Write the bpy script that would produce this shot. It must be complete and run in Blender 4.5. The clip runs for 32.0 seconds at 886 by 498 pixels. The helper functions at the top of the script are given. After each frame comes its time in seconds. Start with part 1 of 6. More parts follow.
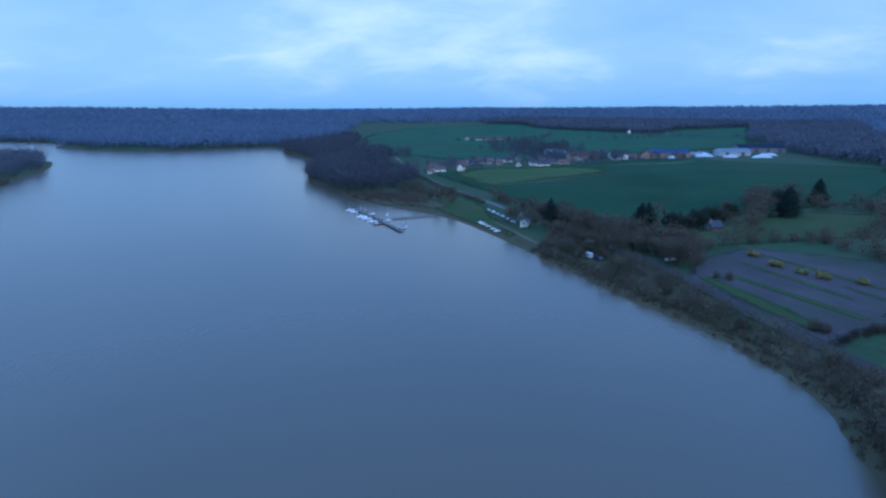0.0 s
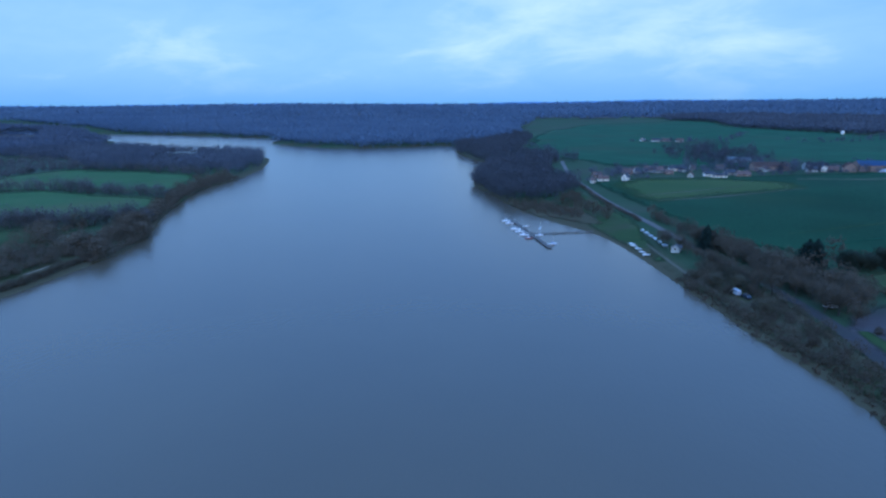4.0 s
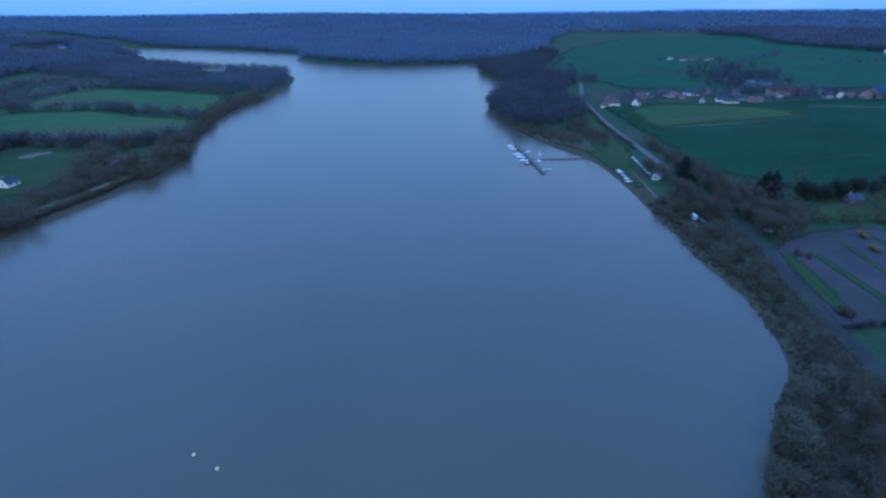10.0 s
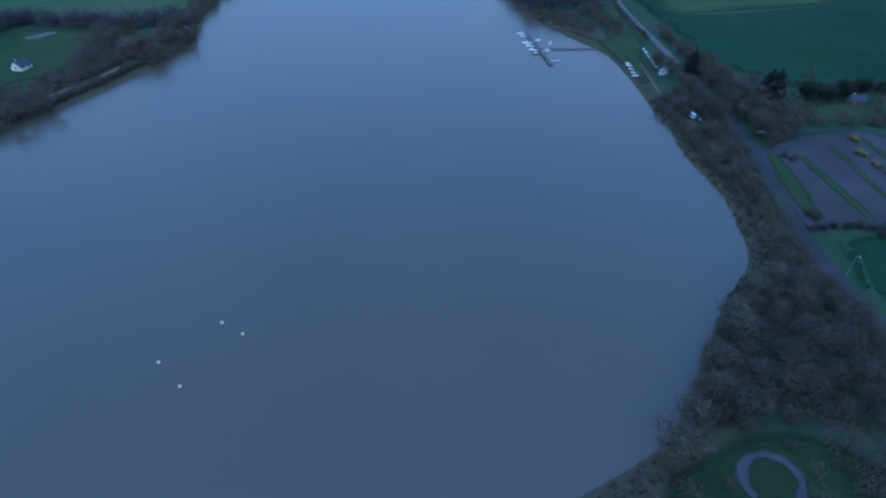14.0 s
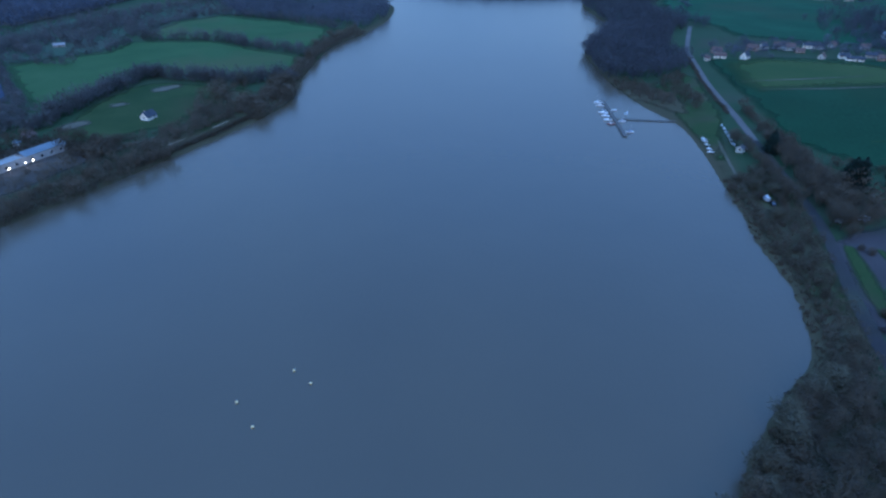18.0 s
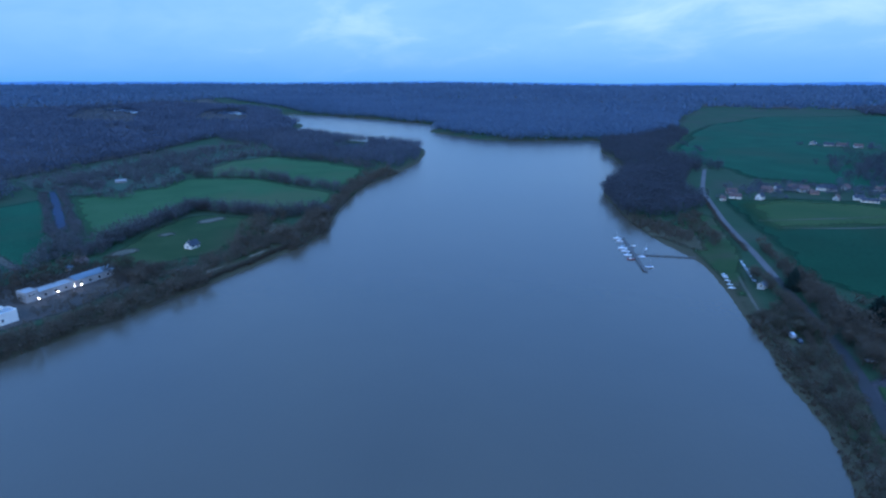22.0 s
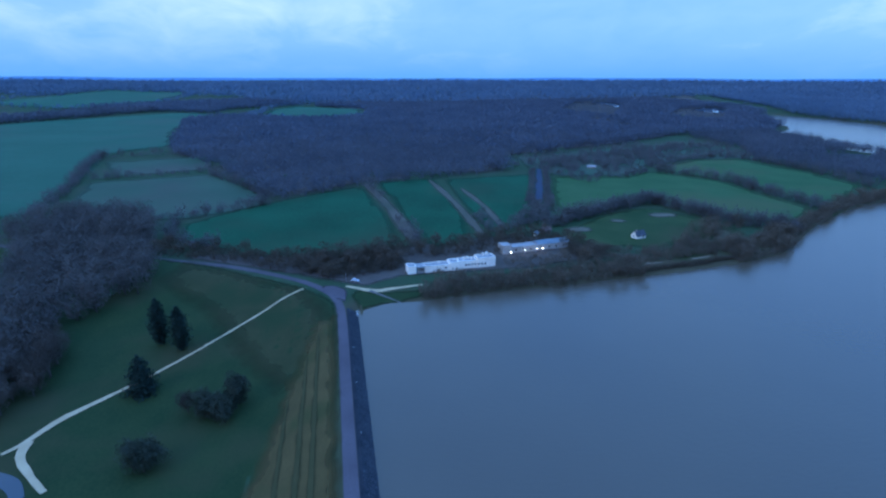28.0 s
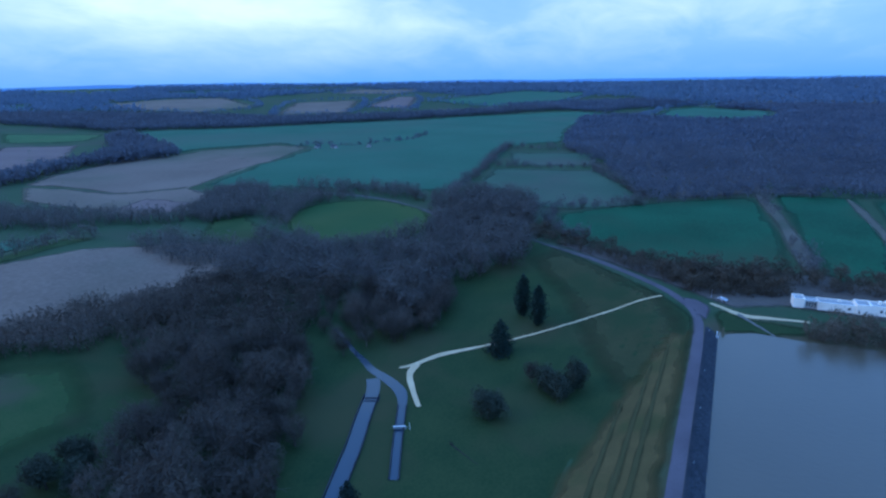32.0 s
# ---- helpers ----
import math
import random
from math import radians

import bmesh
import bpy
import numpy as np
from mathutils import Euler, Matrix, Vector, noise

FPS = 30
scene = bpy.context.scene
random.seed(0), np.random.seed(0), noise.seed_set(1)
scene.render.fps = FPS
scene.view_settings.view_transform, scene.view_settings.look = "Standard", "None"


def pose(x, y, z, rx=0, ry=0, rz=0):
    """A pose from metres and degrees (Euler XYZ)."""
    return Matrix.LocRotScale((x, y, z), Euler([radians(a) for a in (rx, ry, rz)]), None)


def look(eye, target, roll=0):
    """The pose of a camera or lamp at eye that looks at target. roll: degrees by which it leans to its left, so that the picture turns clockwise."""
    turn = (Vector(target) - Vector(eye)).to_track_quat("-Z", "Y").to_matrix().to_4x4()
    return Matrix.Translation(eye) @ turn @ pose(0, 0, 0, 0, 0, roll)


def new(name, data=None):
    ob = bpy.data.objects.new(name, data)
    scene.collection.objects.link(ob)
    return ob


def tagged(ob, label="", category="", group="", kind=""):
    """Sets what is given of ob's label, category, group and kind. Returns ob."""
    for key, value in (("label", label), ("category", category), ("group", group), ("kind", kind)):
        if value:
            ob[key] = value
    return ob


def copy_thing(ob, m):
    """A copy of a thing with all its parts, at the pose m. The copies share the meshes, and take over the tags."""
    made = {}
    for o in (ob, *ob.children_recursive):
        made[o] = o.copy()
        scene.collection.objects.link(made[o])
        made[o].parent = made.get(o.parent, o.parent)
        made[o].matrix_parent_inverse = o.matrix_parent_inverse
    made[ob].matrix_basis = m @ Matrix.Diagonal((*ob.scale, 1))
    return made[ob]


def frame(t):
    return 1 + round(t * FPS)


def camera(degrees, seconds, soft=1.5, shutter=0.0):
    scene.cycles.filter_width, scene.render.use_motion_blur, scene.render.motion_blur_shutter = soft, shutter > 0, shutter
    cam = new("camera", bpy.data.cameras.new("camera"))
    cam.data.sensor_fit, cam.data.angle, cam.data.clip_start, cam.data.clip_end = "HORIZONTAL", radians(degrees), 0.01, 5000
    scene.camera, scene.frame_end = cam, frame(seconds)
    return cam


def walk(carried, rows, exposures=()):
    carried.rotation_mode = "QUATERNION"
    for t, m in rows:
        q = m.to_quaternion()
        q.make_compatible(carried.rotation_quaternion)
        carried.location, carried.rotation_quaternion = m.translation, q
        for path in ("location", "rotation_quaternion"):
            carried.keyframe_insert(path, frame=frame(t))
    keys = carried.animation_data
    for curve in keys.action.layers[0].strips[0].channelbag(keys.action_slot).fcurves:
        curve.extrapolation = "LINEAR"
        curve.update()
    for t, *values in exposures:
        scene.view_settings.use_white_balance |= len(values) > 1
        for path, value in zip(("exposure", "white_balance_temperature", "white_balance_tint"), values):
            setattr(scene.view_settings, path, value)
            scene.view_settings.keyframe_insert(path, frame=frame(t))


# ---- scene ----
# ------------------------------------------------------------------ camera
cam = camera(77.85, 32.0, soft=2.4, shutter=0.0)
PATH = [
    (0.0, pose(-51.09, 60.04, 58.05, 76.117, -0.003, 0.120)),
    (0.5, pose(-50.21, 58.68, 60.13, 76.105, 0.025, 1.280)),
    (1.0, pose(-48.91, 57.29, 62.26, 76.106, 0.250, 7.993)),
    (1.5, pose(-47.71, 55.69, 64.66, 76.036, 0.348, 12.556)),
    (2.0, pose(-46.23, 53.51, 66.95, 75.951, 0.318, 13.774)),
    (2.5, pose(-44.87, 51.32, 69.09, 75.947, 0.242, 14.081)),
    (3.0, pose(-43.25, 49.21, 70.84, 75.812, 0.180, 15.491)),
    (3.5, pose(-41.47, 47.18, 72.23, 75.596, 0.256, 17.905)),
    (5.5, pose(-33.47, 36.21, 79.30, 74.500, 0.555, 17.668)),
    (6.0, pose(-31.27, 33.96, 80.62, 74.083, 0.412, 17.602)),
    (6.5, pose(-29.04, 31.89, 82.06, 73.789, 0.249, 17.633)),
    (7.0, pose(-26.84, 29.79, 83.35, 73.453, 0.257, 18.044)),
    (7.5, pose(-24.72, 27.45, 84.13, 73.199, 0.300, 18.612)),
    (8.0, pose(-22.69, 25.15, 84.67, 72.631, 0.395, 19.335)),
    (8.5, pose(-20.94, 23.03, 85.10, 70.338, 0.405, 20.032)),
    (9.0, pose(-19.15, 20.68, 85.38, 67.841, 0.405, 20.570)),
    (9.5, pose(-17.29, 18.34, 86.00, 67.036, 0.265, 20.708)),
    (10.0, pose(-15.51, 16.20, 87.11, 66.740, 0.236, 20.951)),
    (10.5, pose(-13.95, 14.22, 88.30, 66.504, 0.270, 21.246)),
    (11.0, pose(-12.47, 12.42, 89.32, 66.282, 0.065, 21.515)),
    (11.5, pose(-10.85, 10.56, 90.52, 65.373, 0.030, 21.762)),
    (12.0, pose(-9.38, 9.25, 91.95, 63.470, 0.123, 21.936)),
    (12.5, pose(-7.63, 8.03, 93.35, 59.338, 0.066, 22.459)),
    (13.0, pose(-7.07, 7.62, 94.50, 55.260, -0.004, 22.833)),
    (13.5, pose(-7.12, 7.68, 95.16, 54.769, -0.155, 22.646)),
    (14.0, pose(-7.20, 7.61, 96.17, 54.881, -0.336, 22.593)),
    (14.5, pose(-7.35, 7.60, 97.19, 55.211, -0.405, 22.164)),
    (16.5, pose(-5.40, 5.72, 103.47, 55.879, -0.131, 24.848)),
    (17.0, pose(-4.55, 5.24, 105.21, 56.686, -0.058, 29.340)),
    (17.5, pose(-3.77, 4.81, 107.32, 57.483, -0.185, 30.927)),
    (18.0, pose(-3.04, 4.23, 108.70, 59.342, -0.280, 31.136)),
    (18.5, pose(-2.41, 3.69, 109.64, 60.595, -0.163, 31.593)),
    (19.0, pose(-1.98, 3.05, 109.90, 62.318, -0.035, 32.061)),
    (19.5, pose(-1.33, 2.54, 110.18, 62.798, -0.069, 32.544)),
    (20.0, pose(-0.79, 1.97, 110.49, 63.243, -0.194, 32.976)),
    (20.5, pose(-0.12, 1.47, 110.60, 66.924, -0.266, 33.353)),
    (21.0, pose(0.61, 1.16, 110.63, 71.727, -0.224, 33.622)),
    (21.5, pose(1.30, 0.52, 110.91, 72.499, -0.199, 34.014)),
    (22.0, pose(1.32, 0.55, 111.12, 72.836, -0.258, 34.068)),
    (22.5, pose(1.20, 0.71, 111.29, 72.954, -0.393, 34.406)),
    (23.0, pose(1.30, 0.70, 111.18, 72.921, -0.431, 38.608)),
    (23.5, pose(1.43, 0.80, 110.86, 72.829, -0.382, 44.777)),
    (24.0, pose(1.49, 0.93, 110.55, 72.779, -0.126, 49.004)),
    (24.5, pose(1.56, 1.04, 110.40, 72.723, -0.074, 52.225)),
    (25.0, pose(1.37, 1.08, 110.22, 72.667, -0.046, 56.169)),
    (25.5, pose(1.23, 0.83, 110.16, 72.612, -0.178, 60.174)),
    (27.5, pose(-0.41, 0.07, 110.18, 72.339, -0.159, 75.783)),
    (28.0, pose(-0.00, 0.00, 110.00, 72.324, -0.224, 79.781)),
    (28.5, pose(0.10, 0.12, 109.59, 72.312, -0.120, 83.691)),
    (29.0, pose(0.28, 0.34, 109.13, 72.293, -0.067, 87.726)),
    (29.5, pose(0.25, 0.59, 109.00, 72.201, 0.013, 91.771)),
    (30.0, pose(0.28, 0.85, 108.78, 72.310, 0.200, 96.974)),
    (30.5, pose(0.03, 1.09, 108.59, 72.363, 0.462, 102.963)),
    (31.0, pose(-0.10, 1.31, 108.48, 72.513, 0.704, 108.935)),
    (31.5, pose(0.05, 1.46, 108.56, 72.649, 0.834, 114.173)),
    (32.0, pose(0.23, 1.53, 108.92, 72.619, 0.935, 118.210)),
]
walk(cam, PATH, exposures=[(0.0, 0.10, 6100, 10), (3.0, 0.10, 5980, 10), (6.0, 0.11, 5880, 10), (9.0, 0.08, 5740, 10), (12.0, 0.06, 5830, 10), (14.0, 0.02, 6030, 10), (18.0, 0.02, 5920, 10), (20.0, 0.04, 5720, 10), (22.5, 0.04, 5650, 10), (25.0, 0.05, 5700, 10), (28.0, 0.10, 5640, 10), (30.5, 0.11, 5650, 10), (32.0, 0.12, 5730, 10)])

# ------------------------------------------------------------------ light: dusk under a broken overcast
SUN_EL, SUN_AZ = 9.0, 150.0


def build_world():
    w = bpy.data.worlds.new("dusk_sky")
    scene.world = w
    w.use_nodes = True
    nt = w.node_tree
    nt.nodes.clear()
    N, Lk = nt.nodes.new, nt.links.new
    out = N("ShaderNodeOutputWorld")
    bg = N("ShaderNodeBackground")
    sky = N("ShaderNodeTexSky")
    sky.sky_type = "NISHITA"
    sky.sun_disc = False
    sky.sun_elevation = radians(SUN_EL)
    sky.sun_rotation = radians(SUN_AZ)
    sky.ozone_density = 4.0
    co = N("ShaderNodeTexCoord")
    sep = N("ShaderNodeSeparateXYZ")
    Lk(co.outputs["Generated"], sep.inputs[0])

    def math_node(op, a, b=None):
        m = N("ShaderNodeMath")
        m.operation = op
        for i, v in enumerate((a, b)):
            if v is None:
                continue
            if isinstance(v, (int, float)):
                m.inputs[i].default_value = v
            else:
                Lk(v, m.inputs[i])
        return m.outputs[0]

    up = math_node("ADD", math_node("MAXIMUM", sep.outputs[2], 0.0), 0.30)
    flat = N("ShaderNodeCombineXYZ")
    Lk(math_node("DIVIDE", sep.outputs[0], up), flat.inputs[0])
    Lk(math_node("DIVIDE", sep.outputs[1], up), flat.inputs[1])

    def layer(scale, detail, rough, offset, stretch):
        mp = N("ShaderNodeMapping")
        mp.inputs["Location"].default_value = offset
        mp.inputs["Rotation"].default_value = (0, 0, radians(24))
        mp.inputs["Scale"].default_value = stretch
        Lk(flat.outputs[0], mp.inputs[0])
        n = N("ShaderNodeTexNoise")
        n.inputs["Scale"].default_value = scale
        n.inputs["Detail"].default_value = detail
        n.inputs["Roughness"].default_value = rough
        n.inputs["Distortion"].default_value = 0.4
        Lk(mp.outputs[0], n.inputs["Vector"])
        return n.outputs["Fac"]

    big = layer(0.85, 4.0, 0.5, (5.3, 0.4, 0), (1.0, 1.15, 1))
    small = layer(2.9, 5.0, 0.58, (7.7, 2.2, 0), (0.9, 1.1, 1))
    cloud = math_node("ADD", math_node("ADD", math_node("MULTIPLY", big, 0.52), math_node("MULTIPLY", small, 0.34)), 0.065)
    # the cloud is thinner, and so brighter, in the west-south-west and in a gap to the north
    for yaw, elev, power, gain in ((-7, 8, 110, 0.15), (10, 6, 160, 0.05), (140, 13, 12, 0.24), (100, 8, 24, 0.05)):
        dot = N("ShaderNodeVectorMath")
        dot.operation = "DOT_PRODUCT"
        Lk(co.outputs["Generated"], dot.inputs[0])
        c = math.cos(radians(elev))
        dot.inputs[1].default_value = (-math.sin(radians(yaw)) * c, math.cos(radians(yaw)) * c, math.sin(radians(elev)))
        lobe = math_node("POWER", math_node("MAXIMUM", dot.outputs["Value"], 0.0), power)
        cloud = math_node("ADD", cloud, math_node("MULTIPLY", lobe, gain))
    ramp = N("ShaderNodeValToRGB")
    Lk(cloud, ramp.inputs[0])
    e = ramp.color_ramp.elements
    e[0].position, e[0].color = 0.30, (0.212, 0.450, 0.910, 1)
    e[1].position, e[1].color = 0.81, (0.80, 0.960, 1.0, 1)
    mid = e.new(0.53)
    mid.color = (0.308, 0.545, 0.975, 1)
    # a clear blue strip of air low over the horizon
    low = N("ShaderNodeMapRange")
    low.inputs["From Min"].default_value, low.inputs["From Max"].default_value = -0.01, 0.085
    Lk(sep.outputs[2], low.inputs["Value"])
    mix = N("ShaderNodeMixRGB")
    mix.inputs[1].default_value = (0.130, 0.390, 0.780, 1)
    Lk(low.outputs[0], mix.inputs[0])
    Lk(ramp.outputs[0], mix.inputs[2])
    skyk = N("ShaderNodeMixRGB")
    skyk.blend_type = "ADD"
    skyk.inputs[0].default_value = 0.02
    Lk(mix.outputs[0], skyk.inputs[1])
    Lk(sky.outputs[0], skyk.inputs[2])
    # an overcast sky is brightest overhead, and bluest half-way up
    tint = N("ShaderNodeValToRGB")
    Lk(sep.outputs[2], tint.inputs[0])
    te = tint.color_ramp.elements
    te[0].position, te[0].color = 0.18, (1, 1, 1, 1)
    te[1].position, te[1].color = 0.95, (1.66, 2.22, 2.92, 1)
    half = te.new(0.46)
    half.color = (1.01, 1.42, 1.88, 1)
    high = N("ShaderNodeMixRGB")
    high.blend_type = "MULTIPLY"
    high.inputs[0].default_value = 1.0
    Lk(skyk.outputs[0], high.inputs[1])
    Lk(tint.outputs[0], high.inputs[2])
    Lk(high.outputs[0], bg.inputs[0])
    bg.inputs[1].default_value = 1.0
    Lk(bg.outputs[0], out.inputs[0])


build_world()
sun_data = bpy.data.lights.new("sun", "SUN")
sun_data.energy, sun_data.angle, sun_data.color = 0.5, radians(25), (1.0, 0.92, 0.84)
sun = new("sun", sun_data)
sun.matrix_world = look((0, 0, 300), (300 * math.sin(radians(SUN_AZ + 180)), 300 * math.cos(radians(SUN_AZ + 180)), 300 - 300 * math.tan(radians(32))))


# ------------------------------------------------------------------ materials
def material(name, a, b, scale=0.4, fine=4.0, rough=0.9, bump=0.3, bump_dist=0.05, spec=0.07, metal=0.0, shift=0.0, detail=6.0, vary=0.0, c=None, island=False):
    """Two tones mixed by broad patches and fine grain, with relief; c: a third tone in broad stains."""
    m = bpy.data.materials.new(name)
    m.use_nodes = True
    nt = m.node_tree
    N, Lk = nt.nodes.new, nt.links.new
    p = nt.nodes["Principled BSDF"]
    p.inputs["Roughness"].default_value = rough
    p.inputs["Metallic"].default_value = metal
    p.inputs["Specular IOR Level"].default_value = spec
    co = N("ShaderNodeTexCoord")
    n1, n2 = N("ShaderNodeTexNoise"), N("ShaderNodeTexNoise")
    n1.inputs["Scale"].default_value, n1.inputs["Detail"].default_value = scale, detail
    n2.inputs["Scale"].default_value, n2.inputs["Detail"].default_value = fine, 4.0
    for n in (n1, n2):
        Lk(co.outputs["Object"], n.inputs["Vector"])
    add = N("ShaderNodeMath")
    add.operation = "ADD"
    Lk(n1.outputs["Fac"], add.inputs[0])
    Lk(n2.outputs["Fac"], add.inputs[1])
    mr = N("ShaderNodeMapRange")
    mr.inputs["From Min"].default_value, mr.inputs["From Max"].default_value = 0.75 - shift, 1.25 - shift
    Lk(add.outputs[0], mr.inputs["Value"])
    mix = N("ShaderNodeMixRGB")
    mix.inputs[1].default_value, mix.inputs[2].default_value = (*a, 1), (*b, 1)
    Lk(mr.outputs[0], mix.inputs[0])
    col = mix.outputs[0]
    if c:
        n3 = N("ShaderNodeTexNoise")
        n3.inputs["Scale"].default_value, n3.inputs["Detail"].default_value = scale * 0.35, 5.0
        Lk(co.outputs["Object"], n3.inputs["Vector"])
        m3 = N("ShaderNodeMapRange")
        m3.inputs["From Min"].default_value, m3.inputs["From Max"].default_value = 0.5, 0.66
        Lk(n3.outputs["Fac"], m3.inputs["Value"])
        x3 = N("ShaderNodeMixRGB")
        Lk(m3.outputs[0], x3.inputs[0])
        Lk(col, x3.inputs[1])
        x3.inputs[2].default_value = (*c, 1)
        col = x3.outputs[0]
    if vary:
        rnd = N("ShaderNodeNewGeometry") if island else N("ShaderNodeObjectInfo")
        hs = N("ShaderNodeHueSaturation")
        mv = N("ShaderNodeMapRange")
        mv.inputs["To Min"].default_value, mv.inputs["To Max"].default_value = 1 - vary, 1 + vary
        Lk(rnd.outputs["Random Per Island" if island else "Random"], mv.inputs["Value"])
        Lk(mv.outputs[0], hs.inputs["Value"])
        Lk(col, hs.inputs["Color"])
        col = hs.outputs[0]
    Lk(col, p.inputs["Base Color"])
    if bump:
        bn = N("ShaderNodeBump")
        bn.inputs["Strength"].default_value, bn.inputs["Distance"].default_value = bump, bump_dist
        Lk(n2.outputs["Fac"], bn.inputs["Height"])
        Lk(bn.outputs[0], p.inputs["Normal"])
    return m


def water_material(name, tint, rough, ripple):
    m = material(name, tint, [v * 1.12 for v in tint], scale=0.006, fine=0.02, rough=rough, bump=0, spec=0.5)
    nt = m.node_tree
    p = nt.nodes["Principled BSDF"]
    p.inputs["IOR"].default_value = 1.40
    co = nt.nodes.new("ShaderNodeTexCoord")
    mp = nt.nodes.new("ShaderNodeMapping")
    mp.inputs["Scale"].default_value = (1.0, 0.45, 1)
    mp.inputs["Rotation"].default_value = (0, 0, radians(25))
    nt.links.new(co.outputs["Object"], mp.inputs[0])
    n = nt.nodes.new("ShaderNodeTexNoise")
    n.inputs["Scale"].default_value, n.inputs["Detail"].default_value = 0.7, 3.0
    nt.links.new(mp.outputs[0], n.inputs["Vector"])
    b = nt.nodes.new("ShaderNodeBump")
    b.inputs["Strength"].default_value, b.inputs["Distance"].default_value = ripple, 0.25
    nt.links.new(n.outputs["Fac"], b.inputs["Height"])
    nt.links.new(b.outputs[0], p.inputs["Normal"])
    return m


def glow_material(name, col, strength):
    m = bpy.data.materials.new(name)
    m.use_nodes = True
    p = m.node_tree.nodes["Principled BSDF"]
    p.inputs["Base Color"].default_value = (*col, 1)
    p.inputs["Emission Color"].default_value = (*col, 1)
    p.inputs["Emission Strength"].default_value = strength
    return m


M_GROUND = material("rough_pasture", (0.024, 0.048, 0.021), (0.040, 0.060, 0.029), 0.03, 0.6, c=(0.048, 0.052, 0.031))
M_LITTER = material("woodland_floor", (0.055, 0.044, 0.036), (0.095, 0.075, 0.060), 0.05, 0.8)
M_GRASS = material("meadow_grass", (0.015, 0.031, 0.011), (0.029, 0.043, 0.015), 0.06, 1.0, c=(0.038, 0.040, 0.017))
M_LAWN = material("lawn_grass", (0.020, 0.042, 0.013), (0.044, 0.062, 0.022), 0.04, 1.2, c=(0.046, 0.046, 0.020))
M_DRYMEADOW = material("dry_meadow_grass", (0.030, 0.034, 0.013), (0.046, 0.045, 0.018), 0.10, 1.2, c=(0.024, 0.036, 0.013))
M_MOWN = material("mown_dry_grass", (0.062, 0.046, 0.017), (0.090, 0.064, 0.024), 0.12, 1.5, c=(0.036, 0.042, 0.013))
M_TRACK = material("flattened_grass", (0.040, 0.038, 0.014), (0.056, 0.048, 0.019), 0.2, 1.5)
M_PALEGREEN = material("yellowish_grass", (0.032, 0.058, 0.016), (0.054, 0.074, 0.024), 0.02, 0.6, c=(0.026, 0.058, 0.018))
M_BANK = material("lakeside_grass", (0.022, 0.046, 0.014), (0.040, 0.058, 0.020), 0.08, 1.2, c=(0.056, 0.052, 0.028))
M_WHEAT = material("winter_wheat", (0.009, 0.042, 0.018), (0.017, 0.072, 0.032), 0.020, 0.5, c=(0.026, 0.052, 0.024))
M_WHEAT3 = material("dark_winter_wheat", (0.006, 0.029, 0.011), (0.012, 0.049, 0.020), 0.016, 0.5, c=(0.016, 0.041, 0.015))
M_WHEAT2 = material("young_crop", (0.024, 0.072, 0.040), (0.038, 0.096, 0.056), 0.010, 0.35, c=(0.046, 0.080, 0.050))
M_PASTURE = material("pasture_green", (0.030, 0.070, 0.023), (0.050, 0.094, 0.034), 0.03, 0.5, c=(0.064, 0.080, 0.032))
M_STUBBLE = material("buff_stubble", (0.112, 0.077, 0.056), (0.160, 0.112, 0.082), 0.012, 0.4, c=(0.084, 0.076, 0.048))
M_PLOUGH = material("ploughed_earth", (0.120, 0.078, 0.066), (0.150, 0.100, 0.084), 0.012, 0.4)
M_STRIP = material("fallow_strip", (0.088, 0.076, 0.052), (0.128, 0.107, 0.076), 0.03, 0.6, c=(0.056, 0.060, 0.036))
M_FALLOW = material("fallow_weeds", (0.070, 0.061, 0.043), (0.102, 0.087, 0.063), 0.03, 0.6, c=(0.046, 0.054, 0.032))
M_ROUGH = material("rough_grey_pasture", (0.038, 0.064, 0.038), (0.054, 0.080, 0.048), 0.02, 0.4, c=(0.062, 0.066, 0.046))
M_BROWNBANK = material("dry_bank_grass", (0.052, 0.048, 0.024), (0.084, 0.066, 0.040), 0.08, 1.0, c=(0.036, 0.046, 0.018))
M_REED = material("dead_reeds", (0.095, 0.066, 0.046), (0.140, 0.098, 0.070), 0.08, 1.5)
M_ASPHALT = material("worn_asphalt", (0.074, 0.058, 0.062), (0.104, 0.083, 0.087), 0.08, 3.0, rough=0.85)
M_LANE = material("dark_country_asphalt", (0.034, 0.030, 0.029), (0.054, 0.047, 0.045), 0.08, 3.0, rough=0.9, c=(0.050, 0.050, 0.036))
M_ROAD = material("bleached_asphalt", (0.098, 0.084, 0.074), (0.138, 0.118, 0.104), 0.08, 3.0, rough=0.85)
M_ROTTEN = material("rotten_wood", (0.016, 0.014, 0.012), (0.034, 0.029, 0.025), 0.6, 5.0)
M_GRAVEL = material("pale_gravel", (0.37, 0.265, 0.15), (0.49, 0.36, 0.21), 0.15, 3.0)
M_PARKING = material("car_park_gravel", (0.047, 0.038, 0.037), (0.070, 0.057, 0.055), 0.06, 1.5, c=(0.038, 0.042, 0.027))
M_SAND = material("shore_sand", (0.17, 0.13, 0.09), (0.26, 0.20, 0.14), 0.2, 2.0)
M_RING = material("grey_path_gravel", (0.048, 0.042, 0.042), (0.080, 0.070, 0.066), 0.3, 2.0)
M_STONE = material("riprap_stone", (0.026, 0.027, 0.031), (0.054, 0.054, 0.058), 0.4, 3.0, vary=0.25, island=True)
